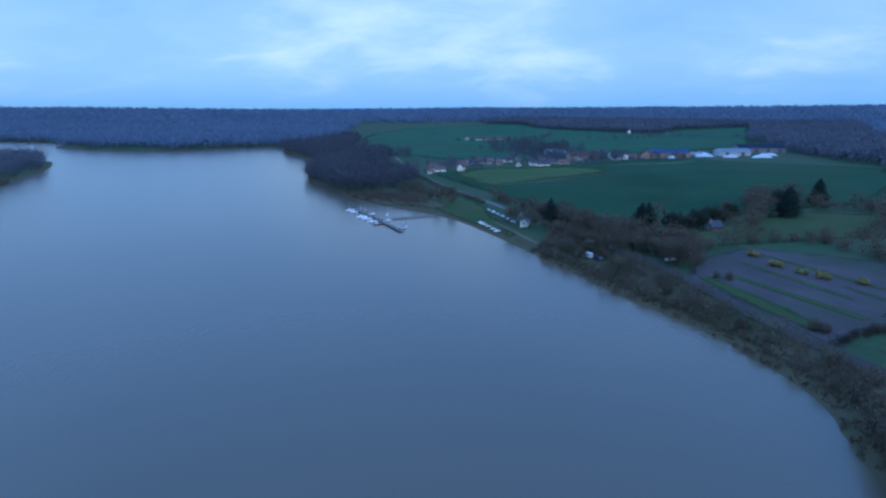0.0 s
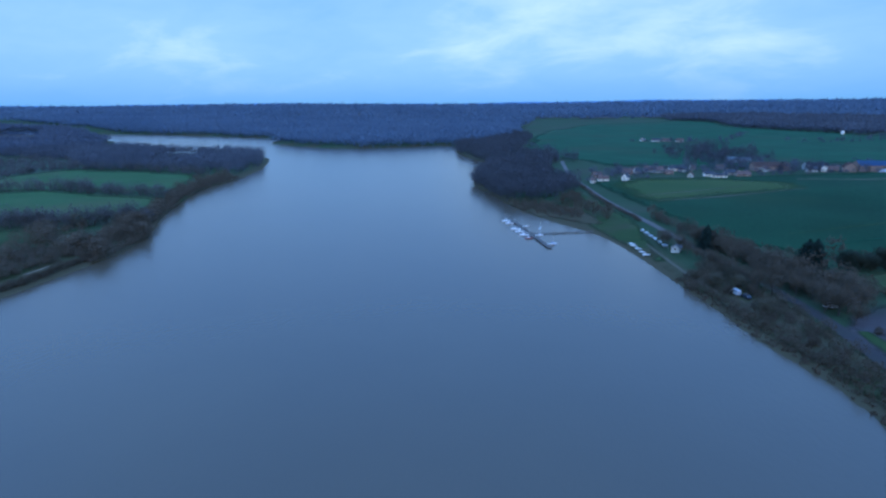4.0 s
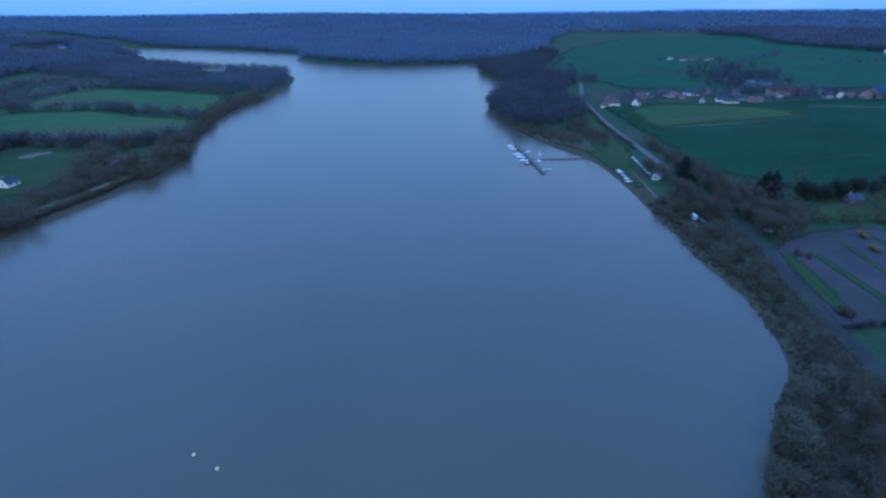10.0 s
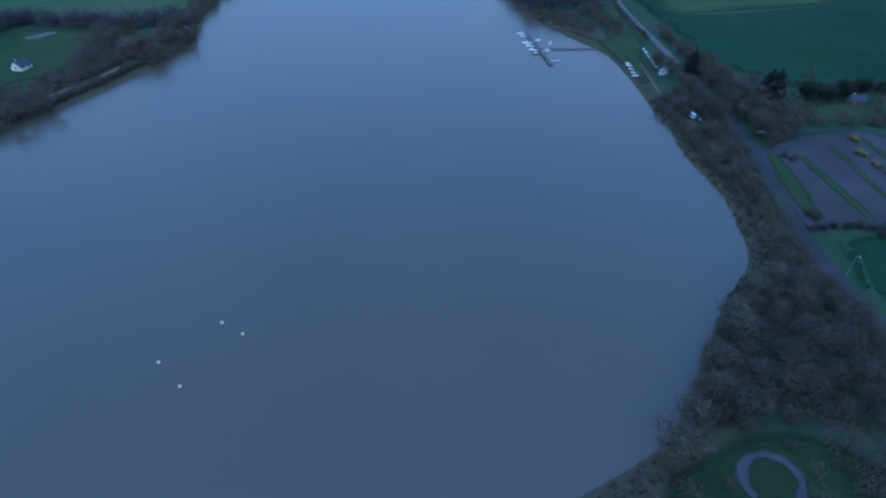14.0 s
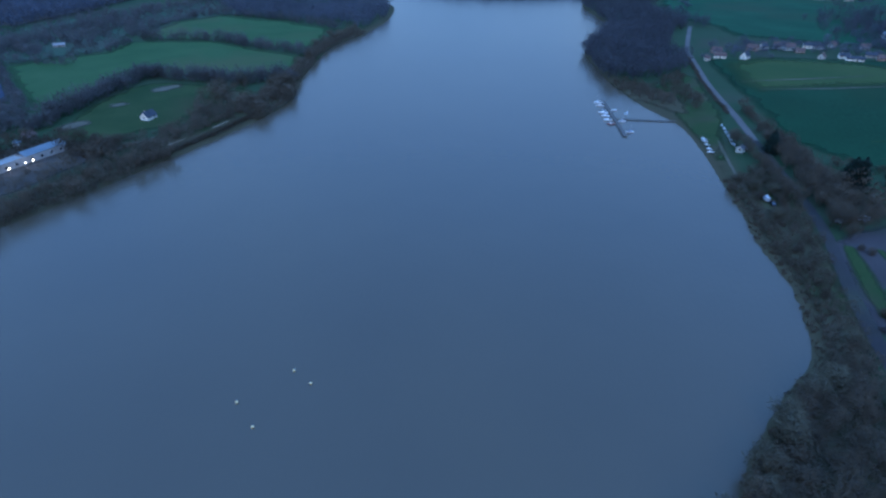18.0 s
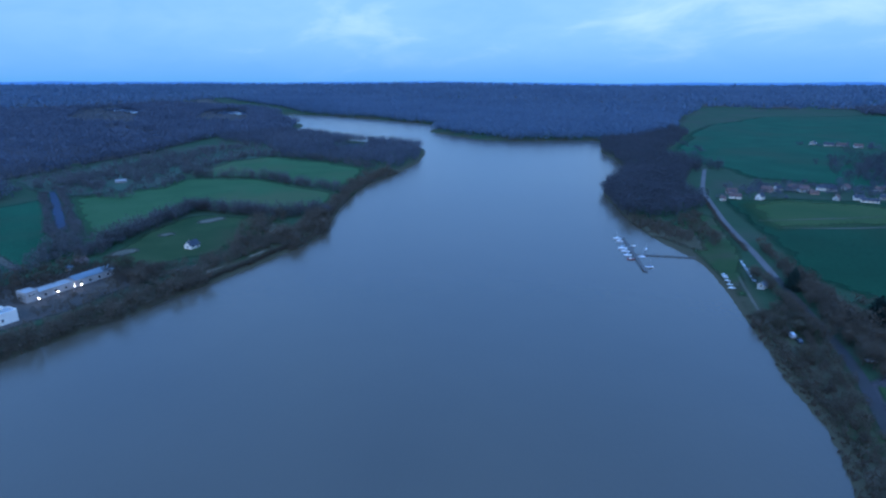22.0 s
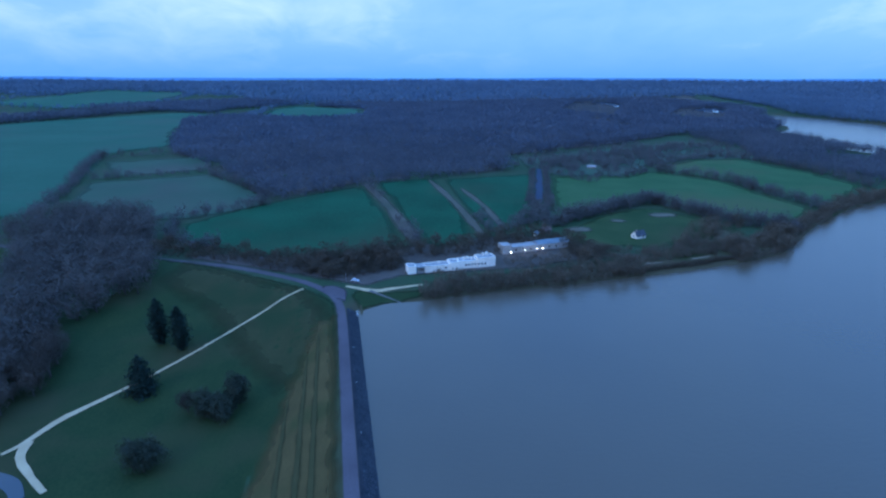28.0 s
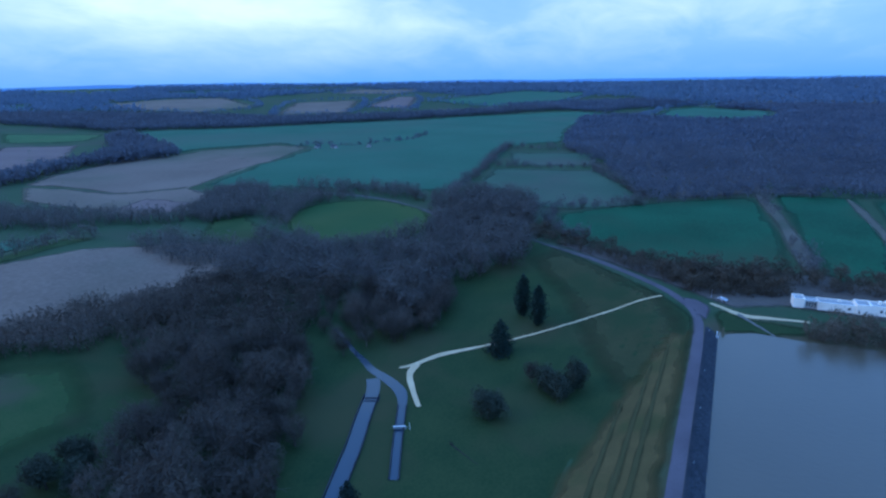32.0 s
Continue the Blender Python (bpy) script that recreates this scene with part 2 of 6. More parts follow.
M_FACE = material("dam_facing", (0.022, 0.024, 0.029), (0.042, 0.043, 0.048), 0.2, 2.0)
M_CONCRETE = material("weathered_concrete", (0.28, 0.27, 0.26), (0.40, 0.39, 0.37), 0.3, 4.0)
M_LAKE = water_material("silty_lake_water", (0.070, 0.052, 0.032), 0.20, 0.30)
M_CANAL = water_material("shallow_concrete_bedded_water", (0.030, 0.048, 0.072), 0.03, 0.04)
M_CANALBED = water_material("shaded_canal_water", (0.018, 0.027, 0.038), 0.05, 0.04)
# nearly matt; the shade on the channel water is put into this dark blue
M_CHANNEL = material("shade_tinted_channel", (0.012, 0.020, 0.040), (0.018, 0.028, 0.054), 0.02, 0.1, rough=0.55, spec=0.08)
M_BARK = material("grey_bark", (0.060, 0.052, 0.044), (0.105, 0.092, 0.080), 0.6, 5.0, vary=0.2)
M_TWIG = material("bare_twigs", (0.087, 0.067, 0.047), (0.136, 0.104, 0.074), 0.08, 0.9, bump=0, vary=0.2)
M_TWIGW = material("bare_stream_wood", (0.059, 0.047, 0.037), (0.096, 0.077, 0.061), 0.08, 0.9, bump=0, vary=0.38)
M_TWIGS = material("bare_oak_crowns", (0.088, 0.077, 0.068), (0.138, 0.121, 0.107), 0.08, 0.9, bump=0, vary=0.2)
M_TWIG2 = material("bare_wood_canopy", (0.085, 0.087, 0.100), (0.134, 0.134, 0.152), 0.012, 0.10, bump=0, vary=0.06, island=True)
M_HEADWOOD = material("dark_headland_canopy", (0.066, 0.064, 0.068), (0.104, 0.100, 0.106), 0.02, 0.3, bump=0, vary=0.05, island=True)
M_HEDGE = material("bare_hedge_twigs", (0.097, 0.088, 0.084), (0.150, 0.135, 0.127), 0.03, 0.4, bump=0, vary=0.10, island=True)
# bluer step between near and far canopy, with thin haze in its colour
M_MIDWOOD = material("hazed_back_canopy", (0.084, 0.092, 0.116), (0.128, 0.136, 0.166), 0.012, 0.10, bump=0, vary=0.06, island=True)
# paler and bluer than the near twigs: aerial haze painted into the canopy
M_FARWOOD = material("hazed_far_canopy", (0.106, 0.140, 0.192), (0.148, 0.186, 0.242), 0.004, 0.05, bump=0, vary=0.05, island=True)
M_TWIGB = material("bare_brown_lakeside_twigs", (0.092, 0.070, 0.048), (0.146, 0.110, 0.075), 0.08, 0.9, bump=0, vary=0.2)
M_TWIG3 = material("pale_willow_twigs", (0.100, 0.086, 0.058), (0.148, 0.128, 0.086), 0.1, 0.9, bump=0, vary=0.2)
M_NEEDLE = material("dark_conifer", (0.019, 0.032, 0.027), (0.034, 0.052, 0.040), 0.3, 2.0, bump=0, vary=0.15)
M_EVERGREEN = material("evergreen_leaves", (0.038, 0.046, 0.033), (0.062, 0.070, 0.048), 0.3, 2.0, bump=0, vary=0.15)
M_YELLOW = material("yellow_blossom", (0.19, 0.16, 0.062), (0.27, 0.225, 0.095), 0.5, 3.0, bump=0)
M_WHITE = material("white_render", (0.84, 0.72, 0.59), (0.90, 0.80, 0.68), 0.3, 2.0, c=(0.74, 0.64, 0.53))
M_CREAM = material("cream_render", (0.48, 0.44, 0.38), (0.60, 0.55, 0.48), 0.3, 2.0)
M_PINKWALL = material("ochre_brick_wall", (0.27, 0.18, 0.145), (0.36, 0.24, 0.19), 0.3, 2.0)
M_TILE = material("brown_roof_tiles", (0.115, 0.074, 0.064), (0.165, 0.105, 0.090), 0.3, 2.0)
M_SLATE = material("slate_roof", (0.040, 0.044, 0.052), (0.070, 0.074, 0.084), 0.3, 2.0, rough=0.6)
M_BLUEROOF = material("blue_sheet_roof", (0.040, 0.085, 0.165), (0.060, 0.115, 0.21), 0.1, 1.0, rough=0.5)
M_SLATEBLUE = material("dark_blue_sheet_roof", (0.020, 0.032, 0.058), (0.034, 0.048, 0.080), 0.1, 1.0, rough=0.6)
M_PALEROOF = material("pale_blue_roof", (0.25, 0.30, 0.33), (0.33, 0.38, 0.41), 0.2, 1.0, rough=0.5)
M_FLATROOF = material("grey_flat_roof", (0.16, 0.16, 0.17), (0.23, 0.23, 0.24), 0.2, 1.5)
M_PALEFLAT = material("pale_flat_roof", (0.24, 0.23, 0.22), (0.33, 0.31, 0.29), 0.2, 1.5)
M_GREYWALL = material("weathered_grey_render", (0.32, 0.29, 0.26), (0.43, 0.39, 0.35), 0.3, 2.0, c=(0.27, 0.24, 0.21))
M_WINDOW = material("dark_window_glass", (0.015, 0.018, 0.024), (0.03, 0.035, 0.045), 0.5, 2.0, rough=0.12, bump=0, spec=0.6)
M_DOOR = material("painted_door", (0.10, 0.08, 0.07), (0.14, 0.11, 0.09), 0.5, 3.0, rough=0.6)
M_TIMBER = material("weathered_timber", (0.085, 0.075, 0.066), (0.145, 0.128, 0.110), 0.4, 5.0)
M_GEL = material("white_gelcoat", (0.74, 0.74, 0.73), (0.84, 0.84, 0.83), 0.4, 3.0, rough=0.3, bump=0, spec=0.5)
M_REDHULL = material("red_hull_paint", (0.24, 0.06, 0.05), (0.32, 0.09, 0.07), 0.4, 3.0, rough=0.35, bump=0, spec=0.5)
M_COVER = material("blue_boat_cover", (0.06, 0.10, 0.22), (0.09, 0.14, 0.28), 0.5, 3.0, rough=0.8)
M_STEEL = material("galvanised_steel", (0.42, 0.43, 0.44), (0.55, 0.56, 0.57), 0.6, 6.0, rough=0.45, metal=0.7)
M_TYRE = material("black_rubber", (0.012, 0.012, 0.012), (0.022, 0.022, 0.022), 1.0, 6.0, rough=0.9)
M_CARWHITE = material("white_car_paint", (0.42, 0.42, 0.43), (0.48, 0.48, 0.49), 0.5, 3.0, rough=0.3, bump=0, spec=0.5)
M_CARDARK = material("dark_car_paint", (0.03, 0.035, 0.045), (0.04, 0.046, 0.06), 0.5, 3.0, rough=0.25, bump=0, spec=0.6)
M_BUOY = material("faded_buoy_plastic", (0.62, 0.45, 0.22), (0.72, 0.56, 0.32), 1.0, 5.0, rough=0.4, bump=0)
M_LAMP = glow_material("lit_lamp", (1.0, 0.86, 0.62), 60.0)
M_LITWIN = glow_material("lit_window", (1.0, 0.82, 0.55), 0.55)
# not a lamp: emission that imitates haze over the distant ridge
M_HAZE = glow_material("haze_glow_ridge", (0.042, 0.118, 0.285), 1.0)
M_BALE = material("pale_sheeting", (0.34, 0.35, 0.36), (0.46, 0.47, 0.48), 0.3, 2.0, rough=0.5)


# ------------------------------------------------------------------ the lay of the land
SHORE = [(-64, 5), (-50, 22), (-28, 46), (-4, 71), (11, 91), (15, 115), (21, 144), (27, 163), (25, 180), (20, 203), (7, 230), (0, 252), (-15, 291), (-29, 328),
         (-50, 371), (-79, 400), (-116, 451), (-141, 495), (-176, 562), (-188, 640), (-206, 739), (-286, 885), (-356, 1048), (-510, 936), (-640, 975), (-725, 1020),
         (-820, 1175), (-1120, 1250), (-1430, 1265), (-1360, 1130), (-1090, 980), (-920, 800), (-830, 800), (-730, 775), (-620, 765), (-545, 752), (-466, 634),
         (-424, 530), (-401, 446), (-344, 347), (-294, 276), (-275, 202), (-270, 160), (-264, 118), (-260, 67), (-255, 34), (-249, 6), (-178, 4.6)]
VALLEY = [(60, -60), (-60, -66), (-120, -92), (-190, -160), (-300, -320), (-430, -620), (-700, -1300)]


def smooth(a, b, v):
    u = np.clip((np.asarray(v, float) - a) / (b - a), 0, 1)
    return u * u * (3 - 2 * u)


def seg_dist(x, y, pts, closed):
    d = np.full(np.shape(x), 1e9)
    n = len(pts)
    for i in range(n if closed else n - 1):
        (ax, ay), (bx, by) = pts[i], pts[(i + 1) % n]
        ux, uy = bx - ax, by - ay
        k = np.clip(((x - ax) * ux + (y - ay) * uy) / (ux * ux + uy * uy), 0, 1)
        d = np.minimum(d, np.hypot(x - ax - k * ux, y - ay - k * uy))
    return d


def inside(x, y, pts):
    r = np.zeros(np.shape(x), bool)
    n = len(pts)
    for i in range(n):
        (ax, ay), (bx, by) = pts[i], pts[(i + 1) % n]
        if ay == by:
            continue
        r ^= ((ay > y) != (by > y)) & (x < (bx - ax) * (y - ay) / (by - ay) + ax)
    return r


def spline(pts, step, closed=False):
    """A smooth line through the corners, sampled about every step metres."""
    P = [np.array(p, float) for p in pts]
    n, out = len(P), []
    for i in range(n if closed else n - 1):
        if closed:
            a, b, c, d = P[i - 1], P[i], P[(i + 1) % n], P[(i + 2) % n]
        else:
            a, b, c, d = P[max(i - 1, 0)], P[i], P[i + 1], P[min(i + 2, n - 1)]
        k = max(2, int(np.linalg.norm(c - b) / step))
        for j in range(k):
            t = j / k
            out.append(tuple(0.5 * (2 * b + (c - a) * t + (2 * a - 5 * b + 4 * c - d) * t * t + (3 * b - a - 3 * c + d) * t ** 3)))
    if not closed:
        out.append(tuple(P[-1]))
    return out


def wave(x, y, s, k=0.0):
    """Cheap rolling unevenness between -1 and 1."""
    return (np.sin(x / s + 1.3 * np.sin(y / s * 0.7 + k) + k) + np.sin(y / s * 1.13 + 1.7 * np.sin(x / s * 0.6 + 2 * k))) / 2


DAM_A, DAM_B = -258.0, -30.0


def dam_axis(x):
    return -2.4 + 0.017 * (x + 124)


def terrain(x, y):
    x, y = np.asarray(x, float), np.asarray(y, float)
    r = np.hypot(x + 50, y - 100)
    turn = np.arctan2(x + 50, y - 100)
    rim = 63 + 13 * np.cos(turn - 0.6) + 16 * np.maximum(0, -np.cos(turn - 0.6) - 0.8) / 0.2
    z = 4.0 + 1.3 * wave(x, y, 90) + 0.5 * wave(x, y, 31, 2.0)
    z = z + 2.5 * smooth(20, 160, x) * smooth(150, 300, y) + 2.0 * smooth(350, 700, y) * smooth(-200, 0, x)
    z = z + rim * smooth(900, 4300, r) + 5 * smooth(700, 2000, r) * wave(x, y, 420, 1.0)
    # valley below the dam
    v = seg_dist(x, y, VALLEY, False)
    deep = -8.5 + 7.0 * smooth(170, 480, -y) + 13.5 * smooth(45, 190, v)
    low = smooth(-2, -30, y) * smooth(-345, -262, x + 0.35 * y + 30)
    low = np.maximum(low, smooth(-60, -160, y))
    fade = smooth(900, 500, v + 0 * x) * smooth(-1500, -900, y)
    z = z * (1 - low * fade) + np.minimum(z, deep) * low * fade
    # west abutment and its road stay level with the crest
    road = seg_dist(x, y, [(-240, -5), (-264, -10), (-286, -25), (-316, -65), (-345, -125)], False)
    z = z * smooth(6, 34, road) + 3.0 * (1 - smooth(6, 34, road))
    # lake basin
    sd = seg_dist(x, y, SHORE_LINE, True)
    sd = np.where(inside(x, y, SHORE_LINE), -sd, sd)
    bank = np.where(sd > 0, 0.25 + 0.16 * sd, np.maximum(0.25 * sd, -4.0) - 0.05)
    z = np.minimum(z, bank)
    # the dam itself
    u = y - dam_axis(x)
    on = (x > DAM_A) & (x < DAM_B + 60)
    prof = np.where(u > 3, 3.0 - (u - 3) * 0.72, np.where(u > -3, 3.0, np.maximum(3.0 + (u + 3) * 0.36, -8.0)))
    ease = smooth(DAM_A, DAM_A + 14, x)
    use = on & (u < 9) & (u > -32)
    z = np.where(use, z * (1 - ease) + np.where(u > -3, prof, np.maximum(prof, np.minimum(z, 3.0))) * ease, z)
    return z


SHORE_LINE = spline(SHORE, 14, True)


def axis_steps(lo, hi, fine, growth):
    """Grid lines: (from, to, step) bands in the middle, growing steps outside."""
    a = []
    for s, e, st in fine:
        a += list(np.arange(s, e, st))
    a.append(fine[-1][1])
    st, v, left = fine[0][2], fine[0][0], []
    while v > lo:
        st *= growth
        v -= st
        left.append(v)
    st, v, right = fine[-1][2], fine[-1][1], []
    while v < hi:
        st *= growth
        v += st
        right.append(v)
    return np.array(left[::-1] + a + right)


GX = axis_steps(-4700, 4700, [(-420, -290, 4), (-290, 70, 3), (70, 140, 4)], 1.05)
GY = axis_steps(-4700, 4700, [(-300, -42, 4), (-42, 12, 1.2), (12, 420, 4)], 1.05)
GXX, GYY = np.meshgrid(GX, GY)
GZ = terrain(GXX, GYY)


def gz(x, y):
    """Height of the ground sheet."""
    i = min(max(int(np.searchsorted(GX, x)) - 1, 0), len(GX) - 2)
    j = min(max(int(np.searchsorted(GY, y)) - 1, 0), len(GY) - 2)
    u, v = (x - GX[i]) / (GX[i + 1] - GX[i]), (y - GY[j]) / (GY[j + 1] - GY[j])
    return float((GZ[j, i] * (1 - u) + GZ[j, i + 1] * u) * (1 - v) + (GZ[j + 1, i] * (1 - u) + GZ[j + 1, i + 1] * u) * v)


def mesh_from(name, verts, faces, mat, flat=False):
    me = bpy.data.meshes.new(name)
    me.from_pydata(verts, [], faces)
    me.materials.append(mat)
    if not flat:
        me.polygons.foreach_set("use_smooth", [True] * len(me.polygons))
    return me


def arrays_mesh(name, V, F, mat, smooth_faces=False):
    """A triangle mesh from arrays, quickly."""
    me = bpy.data.meshes.new(name)
    V, F = np.ascontiguousarray(V, np.float32), np.ascontiguousarray(F, np.int32)
    k = F.shape[1]
    me.vertices.add(len(V))
    me.vertices.foreach_set("co", V.ravel())
    me.loops.add(F.size)
    me.loops.foreach_set("vertex_index", F.ravel())
    me.polygons.add(len(F))
    me.polygons.foreach_set("loop_start", np.arange(0, F.size, k, dtype=np.int32))
    if smooth_faces:
        me.polygons.foreach_set("use_smooth", np.ones(len(F), bool))
    me.materials.append(mat)
    me.update(calc_edges=True)
    return me


def structure(name, me, label="", category=""):
    return tagged(new(name, me), label, category or name.replace("_", " "), kind="structure")


nx, ny = len(GX), len(GY)
idx = np.arange(nx * ny).reshape(ny, nx)
quads = np.stack([idx[:-1, :-1], idx[:-1, 1:], idx[1:, 1:], idx[1:, :-1]], -1).reshape(-1, 4)
def shore_ground(mat, dry):
    """Dry brown grass takes over from the pasture along the water's edge."""
    nt = mat.node_tree
    p = nt.nodes["Principled BSDF"]
    at, mx = nt.nodes.new("ShaderNodeAttribute"), nt.nodes.new("ShaderNodeMixRGB")
    at.attribute_name = "shore"
    nt.links.new(at.outputs["Fac"], mx.inputs[0])
    nt.links.new(p.inputs["Base Color"].links[0].from_socket, mx.inputs[1])
    mx.inputs[2].default_value = (*dry, 1)
    nt.links.new(mx.outputs[0], p.inputs["Base Color"])


shore_ground(M_GROUND, (0.066, 0.054, 0.030))
ground_mesh = arrays_mesh("ground", np.stack([GXX, GYY, GZ], -1).reshape(-1, 3), quads, M_GROUND, True)
ground_mesh.attributes.new("shore", "FLOAT", "POINT").data.foreach_set("value", np.clip(1.6 - seg_dist(GXX, GYY, SHORE_LINE, True) / 9.0, 0, 1).ravel().astype(np.float32))
structure("ground", ground_mesh, "rough winter grass and scrub land rolling to the horizon", "ground")

from mathutils.geometry import delaunay_2d_cdt


SOFT = {}


def soft_edged(mat):
    """The same ground cover, thinning out raggedly towards the rim of its patch."""
    if mat.name in SOFT:
        return SOFT[mat.name]
    m = mat.copy()
    nt = m.node_tree
    N, Lk = nt.nodes.new, nt.links.new
    at = N("ShaderNodeAttribute")
    at.attribute_name = "rim"
    co = N("ShaderNodeTexCoord")
    n = N("ShaderNodeTexNoise")
    n.inputs["Scale"].default_value, n.inputs["Detail"].default_value = 0.22, 5.0
    Lk(co.outputs["Object"], n.inputs["Vector"])
    add = N("ShaderNodeMath")
    add.operation = "MULTIPLY_ADD"
    add.inputs[1].default_value = 0.6
    Lk(n.outputs["Fac"], add.inputs[0])
    Lk(at.outputs["Fac"], add.inputs[2])
    mr = N("ShaderNodeMapRange")
    mr.inputs["From Min"].default_value, mr.inputs["From Max"].default_value = 0.25, 1.05
    Lk(add.outputs[0], mr.inputs["Value"])
    mx, tr = N("ShaderNodeMixShader"), N("ShaderNodeBsdfTransparent")
    Lk(mr.outputs[0], mx.inputs[0])
    Lk(tr.outputs[0], mx.inputs[1])
    Lk(nt.nodes["Principled BSDF"].outputs[0], mx.inputs[2])
    Lk(mx.outputs[0], nt.nodes["Material Output"].inputs[0])
    SOFT[mat.name] = m
    return m


def set_rim(me, values):
    me.attributes.new("rim", "FLOAT", "POINT").data.foreach_set("value", np.asarray(values, np.float32))


def patch(name, pts, mat, step, lift, label="", category="", wavy=0.0, tight=None, soft=0.7):
    """A field or other area laid over the ground: its outline with a grid of points inside."""
    line = spline(pts, tight, True) if tight else []
    if not tight:
        n = len(pts)
        for i in range(n):
            a, b = np.array(pts[i], float), np.array(pts[(i + 1) % n], float)
            k = max(1, int(np.linalg.norm(b - a) / step))
            line += [tuple(a + (b - a) * j / k) for j in range(k)]
    if wavy:
        line = [(x + wavy * float(wave(x, y, step * 0.9)), y + wavy * float(wave(y, x, step * 0.8, 1.0))) for x, y in line]
    xs, ys = [p[0] for p in line], [p[1] for p in line]
    X, Y = np.meshgrid(np.arange(min(xs), max(xs), step), np.arange(min(ys), max(ys), step))
    keep = inside(X, Y, line) & (seg_dist(X, Y, line, True) > step * 0.4)
    pts2 = [Vector(p) for p in line] + [Vector((float(a), float(b))) for a, b in zip(X[keep], Y[keep])]
    n = len(line)
    v, _, f, *_ = delaunay_2d_cdt(pts2, [(i, (i + 1) % n) for i in range(n)], [list(range(n))], 1, 1e-4)
    me = mesh_from(name, [(p.x, p.y, gz(p.x, p.y) + lift) for p in v], [tuple(q) for q in f], soft_edged(mat) if soft else mat)
    if soft:
        px, py = np.array([p.x for p in v]), np.array([p.y for p in v])
        set_rim(me, np.minimum(seg_dist(px, py, line, True) / (step * soft), 1))
    return structure(name, me, label, category)


def ribbon(name, pts, width, mat, lift, label="", category="", step=4.0, level=None, edge=0.0, crown=0.0, soft=False):
    """A road, path or ditch along a line, draped over the ground; width may change along it."""
    line = spline(pts, step)
    n = len(line)
    V, F = [], []
    for i, p in enumerate(line):
        a, b = np.array(line[max(i - 1, 0)]), np.array(line[min(i + 1, n - 1)])
        d = (b - a) / (np.linalg.norm(b - a) + 1e-9)
        nrm = np.array((-d[1], d[0]))
        w = width if isinstance(width, (int, float)) else np.interp(i / (n - 1), np.linspace(0, 1, len(width)), width)
        for k, s in enumerate((-1, -0.5, 0, 0.5, 1)):
            j = edge * (random.random() - 0.5) if abs(s) == 1 else 0
            q = np.array(p) + nrm * (s * w / 2 + j)
            z = level if level is not None else max(gz(*q), gz(*p) - 0.25) + lift
            V.append((q[0], q[1], z + crown * (1 - s * s)))
    for i in range(n - 1):
        for k in range(4):
            a = i * 5 + k
            F.append((a, a + 1, a + 6, a + 5))
    me = mesh_from(name, V, F, soft_edged(mat) if soft else mat)
    if soft:
        set_rim(me, np.tile([0, 0.7, 1, 0.7, 0], n))
    return structure(name, me, label, category)


# the lake
lake_pts = [Vector((x * 1.0, y * 1.0)) for x, y in spline([(-70, -1), (60, 60), (70, 200), (40, 300), (0, 400), (-60, 460), (-90, 640), (-130, 800), (-200, 1130), (-420, 1190), (-720, 1150),
                                                         (-860, 1330), (-1470, 1360), (-1500, 1100), (-1090, 830), (-860, 730), (-640, 720), (-520, 600), (-440, 420), (-360, 300), (-300, 180), (-285, 20), (-256, 1), (-230, -1), (-160, 0), (-100, 0)], 60, True)]
nl = len(lake_pts)
v, _, f, *_ = delaunay_2d_cdt(lake_pts, [(i, (i + 1) % nl) for i in range(nl)], [list(range(nl))], 1, 1e-4)
structure("water", mesh_from("water", [(p.x, p.y, 0.0) for p in v], [tuple(q) for q in f], M_LAKE), "silty grey-blue reservoir lake ruffled by light wind", "lake")

# ------------------------------------------------------------------ fields and woodland floors
patch("field", [(-66, 568), (-40, 577), (-10, 606), (90, 640), (213, 682), (352, 560), (300, 480), (197, 372), (99, 345), (50, 330), (8, 362), (-14, 430), (-42, 500), (-58, 540)], M_WHEAT3, 12, 0.3, "dark green winter wheat field beside the road", "field")
patch("field", [(-52, 556), (-25, 596), (46, 616), (105, 590), (106, 548), (40, 512), (-14, 466), (-30, 489)], M_PALEGREEN, 10, 0.45, "yellowish grass strip in the wheat field", "field", 1.5, soft=2.4)
patch("field", [(-185, 860), (-91, 772), (-60, 700), (60, 700), (260, 800), (436, 929), (505, 1060), (800, 1620), (569, 1550), (430, 1370), (357, 1438), (300, 1490), (233, 1601), (205, 1850), (80, 1925), (-39, 1844), (-147, 1810), (-235, 1500), (-229, 1270)], M_WHEAT, 24, 0.6, "large green crop field behind the village", "field")
patch("field", [(-418, -119), (-373, -111), (-349, -85), (-330, -50), (-324, -20), (-326, 30), (-350, 37), (-402, 34), (-473, 26), (-542, 17), (-520, -18), (-496, -52), (-460, -90)], M_WHEAT, 9, 0.3, "green crop field above the dam road", "field")
patch("field", [(-556, 31), (-468, 38), (-400, 42), (-352, 48), (-328, 54), (-334, 84), (-375, 88), (-430, 92), (-499, 94), (-564, 93)], M_WHEAT, 9, 0.3, "green crop field between fallow strips", "field")
patch("field", [(-558, 101), (-442, 97), (-379, 95), (-352, 100), (-384, 140), (-411, 150), (-505, 190), (-582, 210)], M_WHEAT, 9, 0.3, "green crop field beside a water channel", "field")
for a, b, w in (((-550, 20), (-340, 44), 13), ((-556, 86), (-350, 92), 9), ((-508, 110), (-372, 111), 8)):
    ribbon("grass_strip", [a, ((a[0] + b[0]) / 2, (a[1] + b[1]) / 2 + 3), b], [w * 0.5, w, w * 0.8, w * 1.1, w * 0.6], M_FALLOW, 0.4, "pale fallow strip between crop plots", "field", 8, soft=True)
